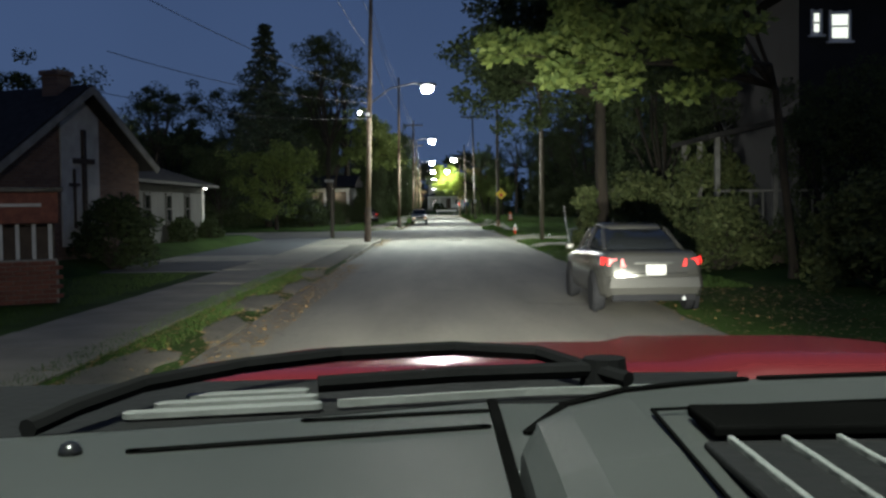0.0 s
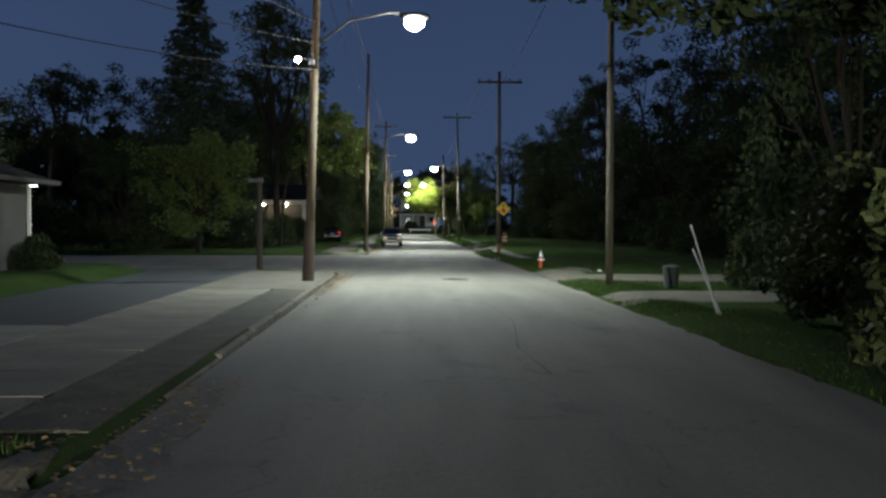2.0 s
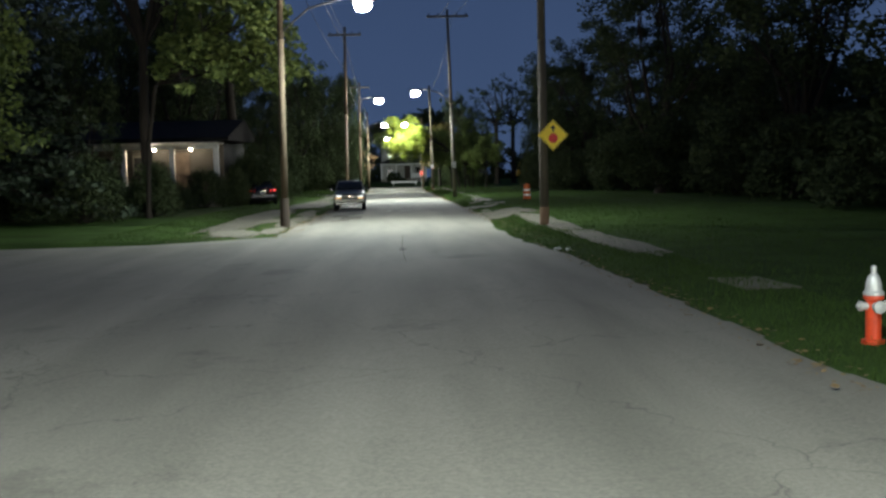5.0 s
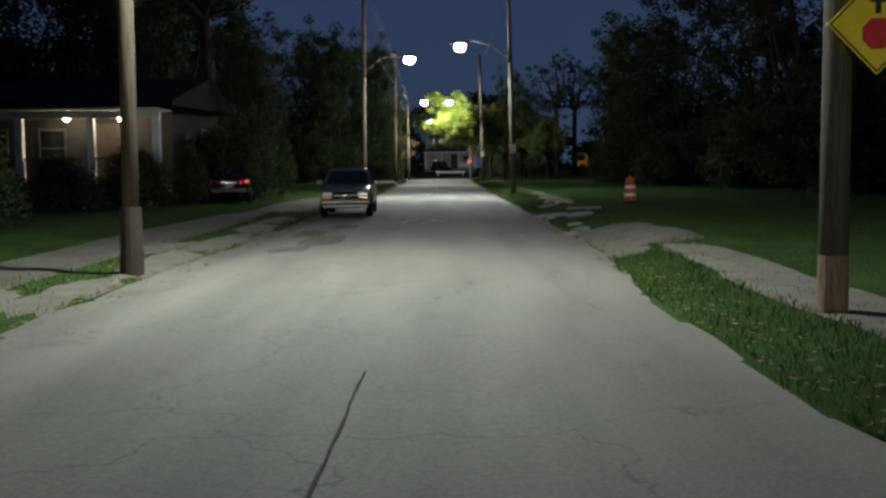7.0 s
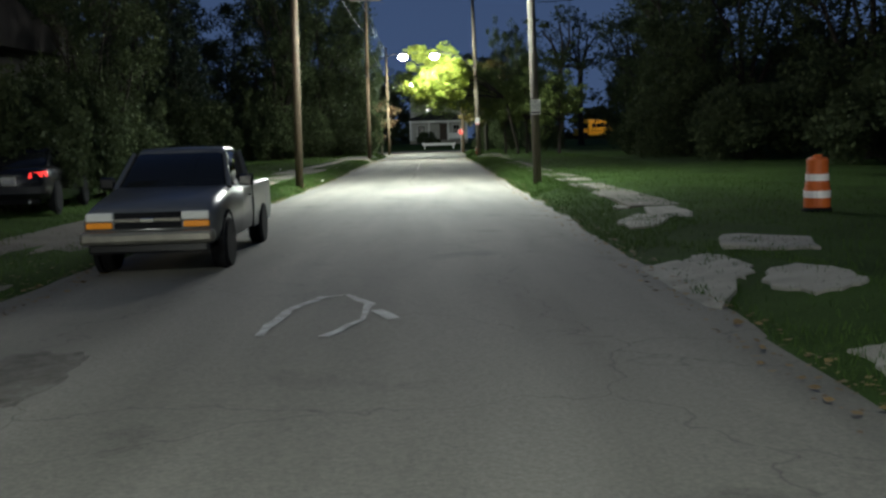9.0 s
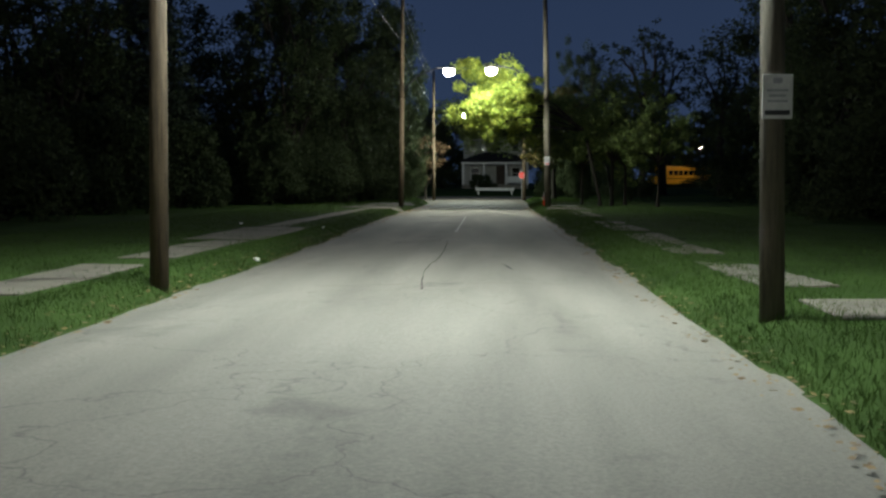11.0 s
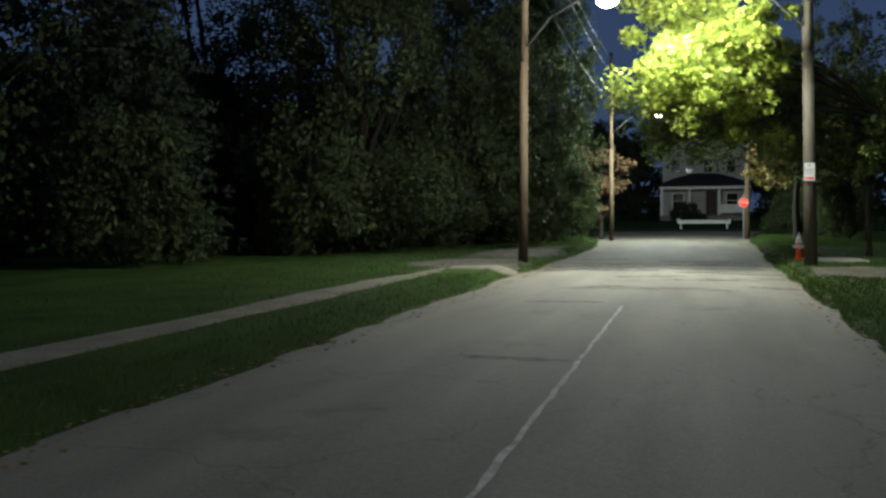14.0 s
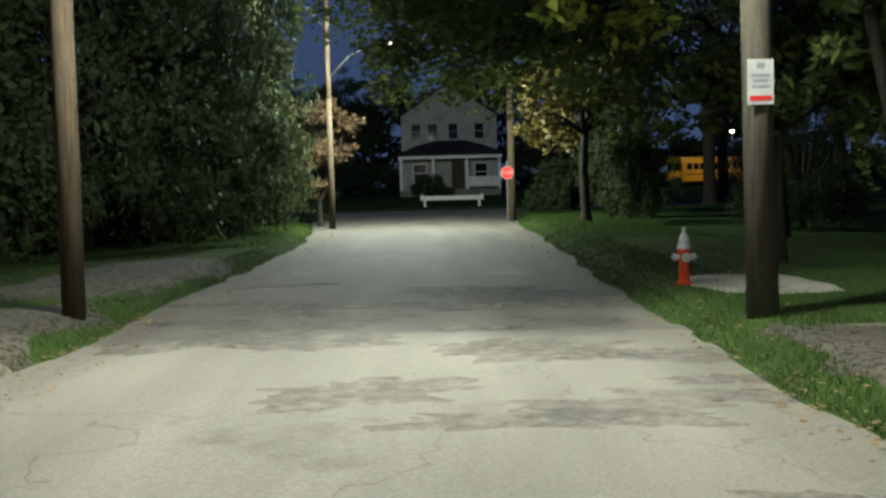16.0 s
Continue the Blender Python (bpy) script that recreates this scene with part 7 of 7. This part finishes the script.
    for s in (-1, 1):
        part("door", loft([[(0.2 + s * 0.86, y, 0.42), (0.2 + s * 0.92, y, 0.62), (0.2 + s * 0.93, y, 1.0), (0.2 + s * 0.90, y, 1.22), (0.2 + s * 0.85, y, 1.22), (0.2 + s * 0.82, y, 0.42)] for y in (0.18, -0.9)]), CAR_RED, t)
        part("rear_side", loft([[(0.2 + s * 0.86, y, 0.42), (0.2 + s * 0.92, y, 0.62), (0.2 + s * 0.92, y, 1.0), (0.2 + s * 0.90, y, 1.22), (0.2 + s * 0.85, y, 1.22), (0.2 + s * 0.82, y, 0.42)] for y in (-0.92, -1.6, -2.4)]), CAR_RED, t)
        part("rear_pillar", rod((0.2 + s * 0.87, -2.3, 1.2), (0.2 + s * 0.76, -2.15, 1.86), 0.06, 0.05, 10), CAR_RED, t)
        part("mid_pillar", rod((0.2 + s * 0.88, -0.95, 1.2), (0.2 + s * 0.79, -0.95, 1.90), 0.045, 0.04, 10), CAR_BLACK, t)
        wheel(t, 0.2 + s * 0.82, -1.55, 0.37, 0.24)
        part("tail_lamp", box((0.2 + s * 0.80, -2.42, 1.05), (0.14, 0.05, 0.3), 0.02), TAIL_RED, t)
    part("rear_gate", box((0.2, -2.38, 0.82), (1.66, 0.08, 0.8), 0.03), CAR_RED, t)
    part("floor_pan", box((0.2, -1.0, 0.42), (1.6, 2.8, 0.08), 0.02), BLACK, t)
    part("bench_seat", loft([[(0.2 - 0.72, y, z0), (0.2 + 0.72, y, z0), (0.2 + 0.70, y, z1), (0.2 - 0.70, y, z1)] for y, z0, z1 in ((-0.55, 0.5, 0.80), (-1.05, 0.5, 0.78), (-1.15, 0.5, 1.30), (-1.30, 0.5, 1.34))]), DASH, t)
    for s in (-1, 1):
        li = bpy.data.lights.new("head_light", "SPOT")
        li.energy, li.color, li.spot_size, li.spot_blend, li.shadow_soft_size = HEAD_POWER * SIZE ** 2, (0.95, 0.98, 0.86), radians(46), 0.9, 0.06 * SIZE
        ob = new("head_light", li)
        ob.matrix_world = look((-2.72 + s * 0.62, -0.64, 0.88), (-2.62 + s * 0.6, 19.4, -0.7))


own_vehicle()

# ---- from the plan's unit to metres ----
for ob in list(scene.objects):
    if ob.parent is None and ob is not cam:
        ob.matrix_basis = Matrix.Scale(SIZE, 4) @ ob.matrix_basis
